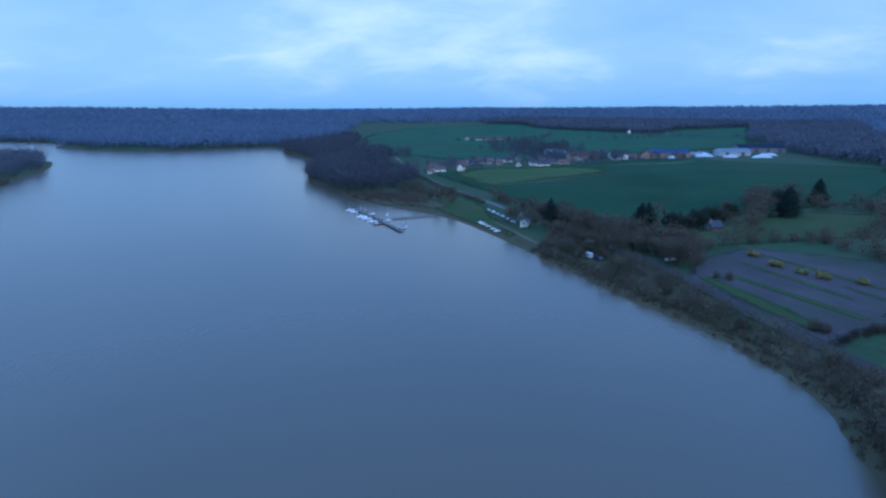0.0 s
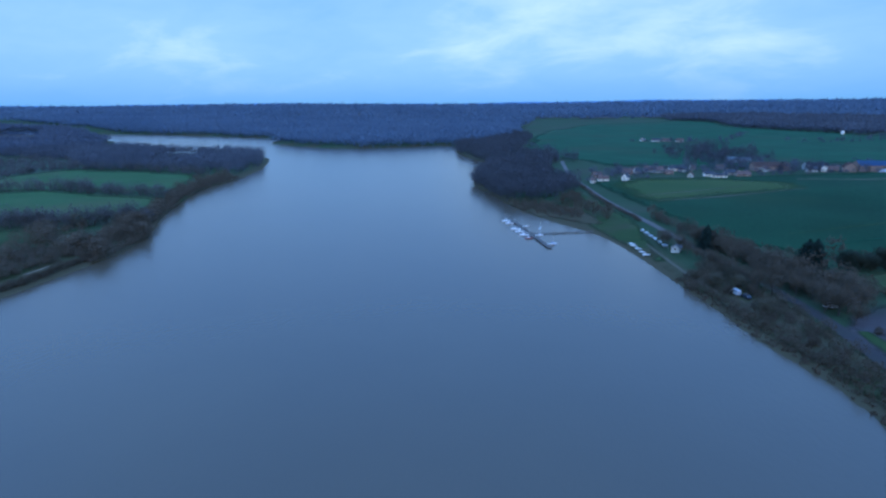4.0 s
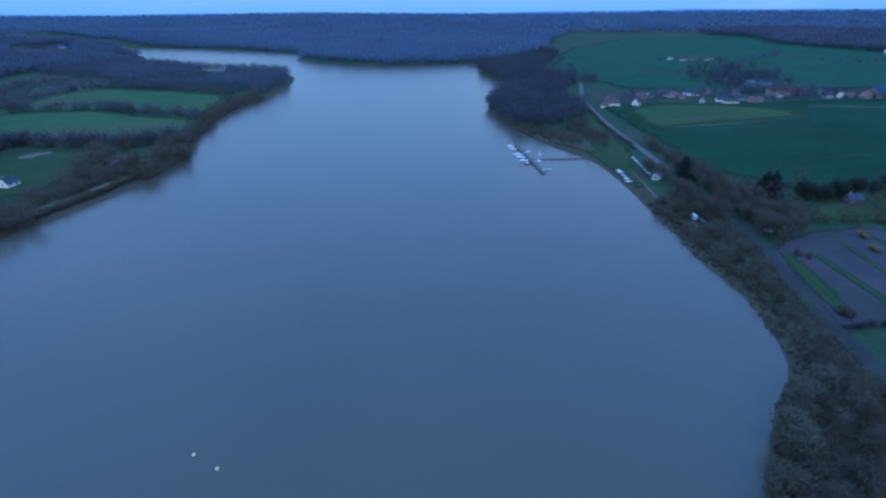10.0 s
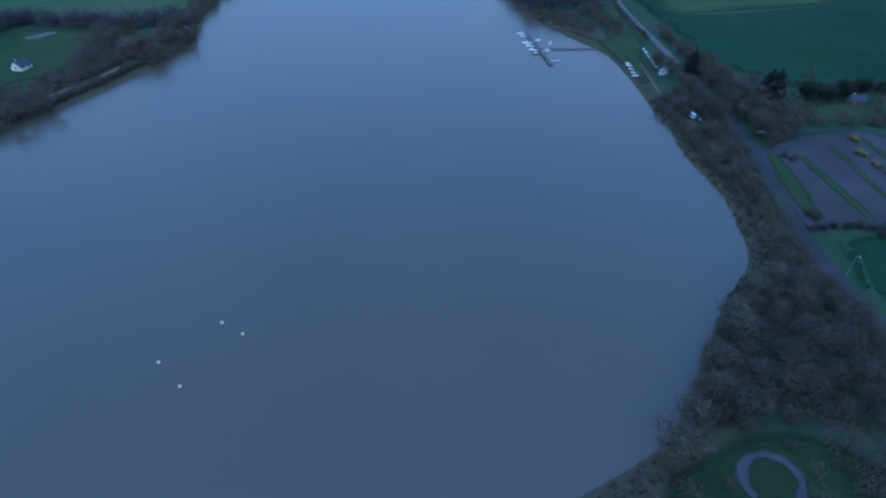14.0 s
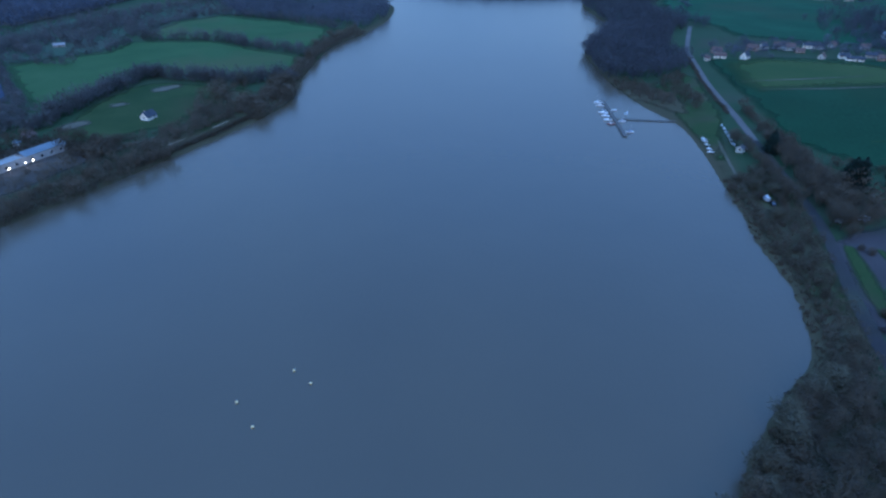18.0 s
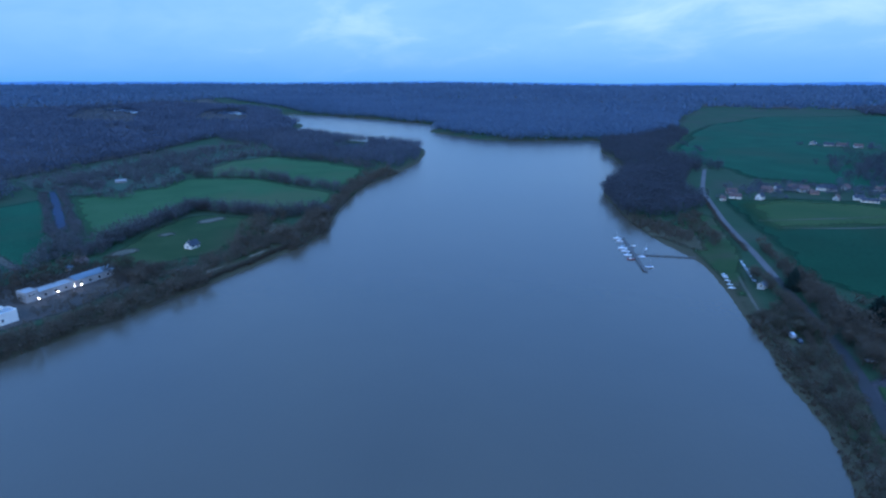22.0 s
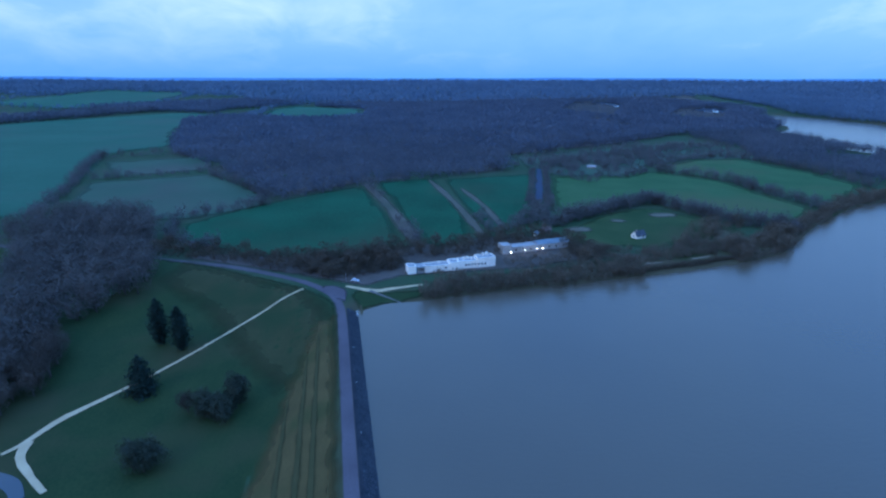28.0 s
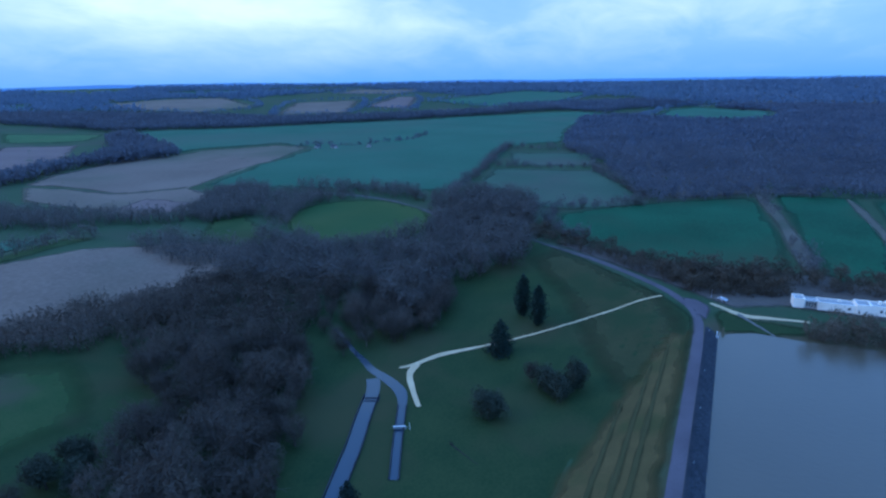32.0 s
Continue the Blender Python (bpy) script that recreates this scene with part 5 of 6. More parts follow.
woods("hedge", along([(x - 4.2, y) for x, y in MAIN_ROAD[3:6]], 1.6, rng, 0.8), LOW, M_TWIG, rng, "dark low hedge beside the road", 0.35, 0.55, "hedge")
woods("hedge", along([(44, 184), (53, 187), (63, 190), (72, 195)], 0.9, rng, 0.8), LOW, M_TWIGW, rng, "low dark clipped hedge along a lawn", 0.28, 0.4, "hedge")
woods("hedgerow", roadside, MID[2:3] + LOW, M_TWIG, rng, "bare roadside trees and hedges", 0.7, 1.1, "hedgerow")
village_trees = np.concatenate([scatter([(60, 690), (100, 690), (130, 800), (80, 830), (50, 760)], 10, rng), along([(-60, 600), (10, 665), (90, 660), (170, 712), (300, 740)], 9, rng, 6), along([(-30, 1124), (80, 1112)], 7, rng, 6), along([(-20, 1140), (70, 1140)], 9, rng, 10), along([(70, 1125), (130, 1150), (200, 1370)], 9, rng, 9), scatter([(-50, 600), (-34, 652), (20, 684), (90, 700), (240, 712), (240, 726), (90, 716), (10, 700), (-50, 664)], 8, rng), along([(-66, 568), (-45, 590), (-15, 600)], 7, rng, 3), along([(-30, 632), (30, 652), (90, 668), (160, 690)], 5, rng, 7), along([(90, 640), (150, 664), (230, 690)], 6, rng, 3), along([(-190, 860), (-150, 950), (-220, 1100), (-232, 1250)], 7, rng, 8), along([(380, 1290), (411, 1271), (479, 1199), (560, 1180)], 7, rng, 6), along([(240, 1150), (330, 1180), (420, 1230)], 9, rng, 8)])
clump = rng.normal(size=(100, 2)) * np.array((26, 70)) + np.array((68, 850))
woods("tree_clump", clump, MID, M_HEADWOOD, rng, "dark clump of bare trees in the crop field", 0.7, 1.2, "trees")
woods("village_trees", village_trees, MID[2:3] + LOW, M_TWIG2, rng, "bare garden trees among the village houses", 0.65, 1.05, "trees")

def reed_clump(seed, h, n):
    r2 = np.random.default_rng(seed)
    base = r2.normal(size=(n, 3)) * np.array((0.5, 0.5, 0))
    tip = base + r2.normal(size=(n, 3)) * np.array((0.35, 0.35, 0.2)) + np.array((0, 0, h))
    a = r2.uniform(0, 6.28, n)
    side = np.stack([np.cos(a), np.sin(a), 0 * a], 1) * 0.16
    return np.concatenate([base - side, base + side, tip]), np.stack([np.arange(n), np.arange(n) + n, np.arange(n) + 2 * n], 1)


REEDS = [reed_clump(110 + i, h, 16) for i, h in enumerate((0.8, 1.1, 0.6))]
bank = np.concatenate([scatter([(26, 156), (27, 166), (23, 190), (17, 210), (5, 236), (-3, 260), (-16, 291), (-10, 294), (4, 262), (16, 238), (27, 212), (34, 176), (36, 158)], 2.4, rng), scatter([(-118, 452), (-100, 428), (-66, 396), (-58, 402), (-70, 430), (-86, 442), (-100, 456)], 2.6, rng),
                       scatter([(-4, 70), (10, 88), (15, 112), (21, 144), (26, 158), (32, 156), (26, 130), (22, 104), (14, 84), (2, 66)], 2.6, rng)])
woods("reed_thicket", scatter([(-120, 456), (-104, 434), (-84, 418), (-60, 402), (-64, 430), (-84, 446), (-104, 458)], 4.2, rng), LOW, M_TWIG, rng, "brown bushes in the reed bed", 0.5, 0.8, "thicket")
woods("reeds", bank, REEDS, M_REED, rng, "dead brown reeds and tall grass along the bank", 0.7, 1.2, "reeds")
# trees near enough to count
road_gap = [(MAIN_ROAD, 5.0), (ring, 3.5)]
shore_near = scatter([(14, 92), (18, 122), (26, 148), (33, 160), (36, 168), (44, 156), (52, 138), (62, 116), (66, 96), (50, 100), (30, 100), (26, 96)], 6.4, rng, road_gap)
plant(BARE_LAKE, shore_near, rng, 0.4, 0.7, "trees on the lake's near shore")
shore_bush = np.concatenate([scatter([(32, 166), (30, 190), (25, 210), (12, 232), (4, 256), (14, 262), (24, 240), (33, 200), (38, 176)], 9.0, rng, [(MAIN_ROAD, 4.5)]), scatter([(2, 262), (-8, 292), (-2, 296), (10, 288), (20, 262)], 6.5, rng, [(MAIN_ROAD, 4.5)]),
                             scatter([(-2, 60), (14, 56), (44, 58), (58, 90), (74, 80), (40, 34), (0, 40)], 7, rng, road_gap)])
club_trees = scatter([(-84, 446), (-70, 440), (-52, 410), (-44, 396), (-46, 420), (-60, 460), (-76, 500), (-84, 470)], 6.5, rng, [(MAIN_ROAD, 5)])
woods("tree_belt", club_trees, MID[2:3] + LOW, M_TWIG, rng, "bare trees beside the sailing club lawn", 0.7, 1.0, "trees")
belt_road = scatter([(-12, 352), (4, 356), (22, 316), (34, 284), (44, 262), (36, 240), (28, 240), (14, 272), (2, 300), (-6, 326)], 5.6, rng, [(MAIN_ROAD, 3.2)])
road_x = np.interp(belt_road[:, 1], [p[1] for p in MAIN_ROAD[::-1]], [p[0] for p in MAIN_ROAD[::-1]])
plant(BARE_LAKE, along([(-12, 345), (2, 318), (12, 292), (21, 270)], 6.5, rng, 1.0) + np.array((-4.0, -1.5)), rng, 0.5, 0.75, "bare roadside trees")
plant(BARE_LAKE, belt_road[belt_road[:, 0] > road_x + 3], rng, 0.55, 0.8, "bare roadside trees")
scrub = scatter(SCRUB, 3.6, rng, [(MAIN_ROAD, 3.0), ([(7.5, 270), (7, 264)], 4.0)])
woods("scrub", scrub[wave(scrub[:, 0], scrub[:, 1], 16, 0.3) > -0.55], LOWFINE, M_TWIG, rng, "low bare scrub between the lane and the lake", 0.35, 0.85, "scrub")
near_scrub = scatter([(12, 90), (17, 122), (25, 148), (33, 160), (44, 172), (52, 150), (64, 120), (72, 92), (56, 96), (44, 104), (26, 100)], 3.8, rng, [(MAIN_ROAD, 3.0), (ring, 3.5)])
near_scrub = np.concatenate([near_scrub, scatter([(4, 66), (16, 90), (40, 100), (56, 86), (46, 62), (20, 56)], 7, rng, [(ring, 2.5)]), scatter([(-2, 60), (8, 78), (16, 58), (34, 64), (52, 72), (58, 92), (76, 84), (60, 46), (20, 40), (0, 44)], 4.6, rng, [(MAIN_ROAD, 3.0), (ring, 5)]), scatter([(36, 76), (42, 98), (52, 96), (50, 76)], 4.2, rng, [(ring, 3)])])
woods("scrub", near_scrub, LOWFINE, M_TWIG, rng, "low bare scrub under the lakeside trees", 0.4, 0.9, "scrub")
roadtrees = np.concatenate([along([(38, 270), (61, 280), (84, 289), (104, 284), (112, 256), (118, 232)], 2.8, rng, 3.5), along([(104, 284), (130, 292), (160, 300), (200, 320)], 3.2, rng, 4.5), along([(122, 366), (135, 382), (150, 390), (165, 388)], 2.6, rng, 7.0), along([(84, 300), (96, 318), (112, 340), (136, 360), (180, 344)], 3.6, rng, 5), along([(150, 312), (172, 330), (190, 345)], 3.6, rng, 5)])
woods("tree_belt", roadtrees, MIDFINE[2:] + LOW, M_TWIGB, rng, "bare tree belt round the car park and meadow", 0.55, 0.95, "trees")
plant(BUSH + WILLOW[:1], shore_bush, rng, 0.4, 0.75, "bushes along the bank")
plant(WILLOW, [(13, 94), (18, 104), (17, 112), (22, 124), (21, 130), (27, 143), (31, 150), (22, 100), (10, 84)], rng, 0.8, 1.05, "willows at the water's edge")
stream_all = scatter([(-128, -126), (-140, -138), (-185, -176), (-232, -176), (-200, -268), (-134, -240), (-116, -204), (-104, -174), (-84, -162), (-62, -148), (-54, -130), (-66, -106), (-82, -100), (-100, -108), (-118, -118)], 9.0, rng, [(canal_line, 8)])
near_side = np.hypot(stream_all[:, 0] + 60, stream_all[:, 1] + 90) < 128
plant(BARE, stream_all[near_side], rng, 0.85, 1.4, "trees of the stream wood")
woods("woodland", stream_all[~near_side], MIDFINE, M_TWIGW, rng, "bare trees at the back of the stream wood", 0.9, 1.35)
woods("woodland", scatter([(-208, -268), (-140, -281), (-98, -277), (-50, -284), (-36, -266), (-90, -250), (-113, -236), (-180, -244)], 5.0, rng), MID, M_TWIGW, rng, "bare trees along the buff field", 0.5, 0.8)
plant(BARE, [(-62, -140), (-50, -148), (-74, -150), (-46, -140), (-52, -164), (-44, -156), (-60, -168), (-38, -150)], rng, 0.6, 0.9, "trees by the meadow")
plant(BARE, [(-178, -152), (-187, -146), (-194, -158), (-184, -164), (-170, -142), (-182, -138), (-199, -172), (-190, -176)], rng, 0.6, 0.85, "trees along the upper stream")
pathside = scatter([(-268, -142), (-240, -124), (-206, -115), (-190, -130), (-194, -148), (-204, -172), (-235, -170)], 7.5, rng, [(canal_line, 5)])
plant(BARE, pathside, rng, 0.75, 1.05, "trees beside the footpath")
CONE = tree_thing(conifer(91, 13, 5.4), M_NEEDLE, "dark spreading conifer with drooping branches", name="conifer")
COLUMN = tree_thing(conifer(92, 19, 3.9, 17, True), M_NEEDLE, "dark columnar conifer in the meadow", name="columnar_conifer")
plant([COLUMN], [(-239, -84), (-231.5, -73.5)], rng, 1.08, 1.14, "columnar conifers")
plant([CONE], [(-202, -80.5)], rng, 1.15, 1.2, "dark conifers")
plant([CONE], [(3, 335), (-96, -82)], rng, 0.75, 0.95, "dark conifers")
plant([CONE], [(37, 301), (40.5, 303), (125, 340), (129, 344), (164, 374)], rng, 1.0, 1.2, "dark firs beside the meadow")


def leafy_tree(seed, h, s):
    rng2 = np.random.default_rng(seed)
    V, F = [], []
    limb_tris(V, F, np.array((0, 0, -0.4)), np.array((0, 0, h * 0.5)), 0.03 * h, 0.015 * h, 6)
    lumps = [twigs(rng2, 900, (rng2.uniform(-0.5, 0.5) * s, rng2.uniform(-0.5, 0.5) * s, h * rng2.uniform(0.32, 0.7)), (s * 0.6, s * 0.6, h * 0.26), 0.6, 0.30, hollow=0.3) for _ in range(5)]
    cv = np.concatenate([v for v, _ in lumps])
    cf = np.concatenate([f + 2700 * k for k, (_, f) in enumerate(lumps)])
    return (np.array(V), np.array(F)), (cv, cf)


ROUND = [tree_thing(leafy_tree(95 + i, h, s), M_EVERGREEN, "dark rounded evergreen tree on grass", name="evergreen_tree") for i, (h, s) in enumerate(((9, 5.2), (10, 4.6)))]
plant(ROUND, [(-66, -160), (-71, -166), (-61, -166)], rng, 1.1, 1.4, "evergreens by the stream wood")
plant(ROUND[:1], [(-156, -66)], rng, 1.4, 1.45, "evergreens below the dam")
plant(ROUND, [(-181, -53), (-178.5, -48)], rng, 1.2, 1.3, "evergreens below the dam")
plant(ROUND[1:], [(-186, -43)], rng, 1.32, 1.38, "evergreens below the dam")
plant(BARE[2:3], [(-185, -60)], rng, 0.75, 0.8, "bare trees below the dam")
plant(ROUND, [(56, 312), (61, 314), (66, 316), (72, 320), (79, 324), (90, 334), (97, 340), (141, 372), (150, 376), (168, 381)], rng, 0.8, 1.15, "dark evergreens round the meadow")
FORS = tree_thing(leafy_tree(99, 3.4, 2.2), M_YELLOW, "yellow flowering shrub beside the car park", "shrub")
plant([FORS], [(67, 265), (68.5, 263), (67.5, 251), (68.5, 249), (70.5, 242), (71.5, 240), (74, 235), (75.5, 233.5), (83, 228)], rng, 0.5, 0.8, "yellow shrubs")
for off in (-9.5, 9.5):
    woods("hedgerow", along([(-606 - 0.36 * off, 223 + 0.93 * off), (-520 - 0.36 * off, 193 + 0.93 * off), (-446 - 0.36 * off, 166 + 0.93 * off)], 2.2, rng, 3.0), LOW, M_HEDGE, rng, "bare bushes along the water channel", 0.6, 1.0, "hedgerow")
woods("thicket", scatter([(-446, 154), (-440, 176), (-412, 168), (-380, 150), (-366, 128), (-380, 120), (-410, 142)], 5, rng), MID[2:3] + LOW, M_HEDGE, rng, "bare thicket at the end of the water channel", 0.5, 0.9, "thicket")
plant(BUSH, [(40, 236), (43, 234), (44.5, 193), (46, 191), (58, 190), (63, 187), (68, 188)], rng, 0.4, 0.6, "low shrubs at the car park")


# ------------------------------------------------------------------ buildings
def window_part(parent, x, y, z, w, h, face, lit=False):
    """A window on the wall that faces +x, -x, +y or -y: frame, recessed pane."""
    s = {"+x": (1, 0), "-x": (-1, 0), "+y": (0, 1), "-y": (0, -1)}[face]
    bm = bmesh.new()
    t = 0.08
    for a0, a1, z0, z1 in ((-w / 2, w / 2, 0, t), (-w / 2, w / 2, h - t, h), (-w / 2, -w / 2 + t, t, h - t), (w / 2 - t, w / 2, t, h - t)):
        if s[0]:
            box(bm, min(x, x + 0.06 * s[0]), max(x, x + 0.06 * s[0]), y + a0, y + a1, z + z0, z + z1)
        else:
            box(bm, x + a0, x + a1, min(y, y + 0.06 * s[1]), max(y, y + 0.06 * s[1]), z + z0, z + z1)
    fr = part("window", bm, M_WHITE, parent)
    k = 0.02
    if s[0]:
        pb = boxed(min(x + 0.002 * s[0], x + k * s[0]), max(x + 0.002 * s[0], x + k * s[0]), y - w / 2 + t, y + w / 2 - t, z + t, z + h - t)
    else:
        pb = boxed(x - w / 2 + t, x + w / 2 - t, min(y + 0.002 * s[1], y + k * s[1]), max(y + 0.002 * s[1], y + k * s[1]), z + t, z + h - t)
    part("pane", pb, M_LITWIN if lit else M_WINDOW, fr, "lit window pane" if lit else "")


def gable_house(x, y, yaw, lx, ly, h, rise, wall, roof, label, category="house", chimneys=1, rows=1, lit=(), group="", base=None):
    """A house with its ridge along local x: walls with gables, an overhanging roof, chimney, door and windows."""
    z = gz(x, y) if base is None else base
    root = thing("house" if category == "house" else category.replace(" ", "_"), label, category, (x, y, z), yaw, group)
    bm = bmesh.new()
    a, b = lx / 2, ly / 2
    prof = [(-b, -0.6), (b, -0.6), (b, h), (0, h + rise), (-b, h)]
    ends = [[bm.verts.new((sx * a, py, pz)) for py, pz in prof] for sx in (-1, 1)]
    bm.faces.new(ends[0][::-1])
    bm.faces.new(ends[1])
    for i in range(5):
        bm.faces.new((ends[0][i], ends[0][(i + 1) % 5], ends[1][(i + 1) % 5], ends[1][i]))
    part("wall", bm, wall, root)
    bm = bmesh.new()
    o, t = 0.4, 0.22
    sl = rise / b
    for s in (-1, 1):
        e = [(s * (b + o), h - o * sl + 0.03), (0, h + rise + 0.03), (0, h + rise + 0.03 + t), (s * (b + o), h - o * sl + 0.03 + t)]
        q = [[bm.verts.new((sx * (a + 0.35), py, pz)) for py, pz in e] for sx in (-1, 1)]
        bm.faces.new(q[0][::-1])
        bm.faces.new(q[1])
        for i in range(4):
            bm.faces.new((q[0][i], q[0][(i + 1) % 4], q[1][(i + 1) % 4], q[1][i]))
    bmesh.ops.recalc_face_normals(bm, faces=bm.faces)
    rf = part("roof", bm, roof, root)
    for k in range(chimneys):
        cx = (-a * 0.6, a * 0.55)[k % 2]
        part("chimney", boxed(cx - 0.35, cx + 0.35, -0.3, 0.3, h + rise - 0.7, h + rise + 0.9), M_PINKWALL, rf)
    n = max(2, int(lx / 3.2))
    for face, sy in (("-y", -b), ("+y", b)):
        for r in range(rows):
            for i in range(n):
                wx = -a + lx * (i + 0.5) / n
                if face == "-y" and r == 0 and i == n // 2:
                    part("door", boxed(wx - 0.5, wx + 0.5, sy - 0.05, sy - 0.002, 0.05, 2.1), M_DOOR, root)
                    continue
                window_part(root, wx, sy, 0.95 + 2.7 * r, 1.1, 1.25, face, lit=(face, r, i) in lit)
    for face, sx in (("-x", -a), ("+x", a)):
        window_part(root, sx, 0, 0.95 + 2.7 * (rows - 1), 1.1, 1.25, face)
    return root


# village along the far side of the wheat field
VILLAGE = [(-63.5, 562, 20, 6, 5, 2.6, 2.0, M_WHITE, M_TILE), (-55, 577, 12, 13, 5, 2.8, 2.6, M_WHITE, M_TILE), (-35, 583, 70, 9, 7, 4.2, 4.2, M_WHITE, M_SLATE),
           (-25, 640, 55, 10, 7, 4.0, 3.6, M_WHITE, M_SLATE), (-8, 653, 8, 24, 7, 4.2, 3.6, M_CREAM, M_TILE), (16, 669, 8, 22, 7, 4.2, 3.4, M_WHITE, M_SLATE), (6, 638, 15, 10, 6, 3.0, 2.4, M_PINKWALL, M_TILE),
           (24, 617, 75, 8, 6, 3.4, 3.0, M_CREAM, M_TILE), (41, 630, 10, 11, 7, 3.4, 3.0, M_WHITE, M_SLATE), (49, 620, 5, 18, 6, 2.8, 2.4, M_WHITE, M_SLATE), (62, 645, 0, 12, 7, 3.4, 3.2, M_GREYWALL, M_SLATE), (72, 634, 8, 16, 7, 3.4, 3.0, M_PINKWALL, M_TILE),
           (140, 676, 5, 12, 7, 4, 3.6, M_CREAM, M_SLATE), (152, 682, 80, 9, 7, 4, 3.6, M_WHITE, M_SLATE), (16, 1126, 5, 14, 7, 3.4, 3.2, M_CREAM, M_SLATE), (34, 1131, 0, 15, 7, 3.2, 3.2, M_GREYWALL, M_TILE), (56, 1125, 10, 12, 7, 3.4, 3.2, M_CREAM, M_TILE), (-6, 1136, 70, 10, 7, 3.8, 3.2, M_WHITE, M_SLATE)]
for i, (x, y, yaw, lx, ly, h, rise, wall, roof) in enumerate(VILLAGE):
    lx, ly, h, rise = (lx, ly, h, rise) if y > 1000 else (lx * 0.76, ly * 0.8, max(2.4, h * 0.72), rise * 0.75)
    kind = {"white_render": "white rendered", "cream_render": "cream rendered", "ochre_brick_wall": "ochre brick"}.get(wall.name, "grey rendered")
    gable_house(x, y, yaw, lx, ly, h, rise, wall, roof, kind + " village house with a " + ("slate" if roof is M_SLATE else "brown tiled") + " roof", rows=2 if h > 3.6 else 1, chimneys=1 + i % 2, group="village houses")

vrng = random.Random(17)
for i in range(9):
    k = i / 8
    x, y = -62 + 250 * k + vrng.uniform(-5, 5), 588 + 70 * min(1, k * 2.6) + 34 * k + vrng.uniform(-16, 22)
    wall = vrng.choice((M_CREAM, M_PINKWALL, M_GREYWALL))
    roof = vrng.choice((M_TILE, M_TILE, M_SLATE))
    gable_house(x, y, vrng.uniform(0, 180), vrng.uniform(5, 11), vrng.uniform(4, 6), vrng.uniform(2.2, 3.4), vrng.uniform(1.6, 2.8), wall, roof, "small village outbuilding with a " + ("slate" if roof is M_SLATE else "brown tiled") + " roof", "outbuilding", chimneys=i % 2, group="village outbuildings")


def barn(x, y, yaw, lx, ly, h, rise, wall, roof, label):
    root = thing("barn", label, "barn", (x, y, gz(x, y)), yaw, "farm barns")
    a, b = lx / 2, ly / 2
    bm = bmesh.new()
    prof = [(-b, -0.8), (b, -0.8), (b, h), (0, h + rise), (-b, h)]
    ends = [[bm.verts.new((sx * a, py, pz)) for py, pz in prof] for sx in (-1, 1)]
    bm.faces.new(ends[0][::-1])
    bm.faces.new(ends[1])
    for i in range(5):
        bm.faces.new((ends[0][i], ends[0][(i + 1) % 5], ends[1][(i + 1) % 5], ends[1][i]))
    part("wall", bm, wall, root)
    for s in (-1, 1):
        bm = bmesh.new()
        n = 2 * max(6, int(lx / 2.5))
        e0, e1 = (s * (b + 0.6), h - 0.6 * rise / b + 0.05), (0, h + rise + 0.05)
        top = [[bm.verts.new((-a - 0.4 + (lx + 0.8) * i / n, py, pz + 0.10 * (i % 2))) for i in range(n + 1)] for py, pz in (e0, e1)]
        for i in range(n):
            bm.faces.new((top[0][i], top[0][i + 1], top[1][i + 1], top[1][i]))
        bmesh.ops.solidify(bm, geom=bm.faces[:], thickness=0.12)
        part("roof", bm, roof, root)
    nd = max(1, int(lx / 14))
    for i in range(nd):
        dx = -a + lx * (i + 0.5) / nd
        part("door", boxed(dx - 2.2, dx + 2.2, -b - 0.08, -b - 0.003, 0, h * 0.82), M_DOOR, root)


barn(106, 690, 8, 34, 14, 4.5, 4.0, M_PINKWALL, M_TILE, "long brick barn with a brown tiled roof")
barn(204, 694, 8, 46, 16, 6.0, 4.0, M_PINKWALL, M_BLUEROOF, "brick farm shed with a blue sheet roof")
barn(174, 684, 80, 16, 10, 5.0, 4.0, M_PINKWALL, M_TILE, "brick farm shed with a tiled roof")
barn(300, 740, 5, 40, 16, 5.0, 3.5, M_BALE, M_PALEROOF, "pale farm hall with a light blue roof")
barn(366, 800, 0, 62, 20, 6.5, 4.5, M_FLATROOF, M_SLATEBLUE, "large dark farm hall with a blue roof")
barn(90, 768, 5, 26, 10, 4.0, 2.5, M_BALE, M_PALEROOF, "white shed with a pale roof")
barn(150, 700, 12, 22, 10, 4.0, 3.0, M_CREAM, M_SLATE, "cream outbuilding with a slate roof")


def silage_heap(x, y, yaw, lx, ly, h):
    root = thing("silage_clamp", "pale plastic-sheeted silage heap beside the barns", "silage heap", (x, y, gz(x, y) - 0.1), yaw, "silage heaps")
    V, F, n, m = [], [], 16, 9
    for i in range(n + 1):
        for j in range(m + 1):
            u, w = i / n * 2 - 1, j / m * 2 - 1
            V.append((u * lx / 2, w * ly / 2, h * max(0, (1 - u ** 4) * (1 - w * w)) * (1 + 0.12 * math.sin(7 * u + 3 * w))))
    for i in range(n):
        for j in range(m):
            a = i * (m + 1) + j
            F.append((a, a + m + 1, a + m + 2, a + 1))
    part("sheet", mesh_from("sheet", V, F, M_BALE), M_BALE, root)


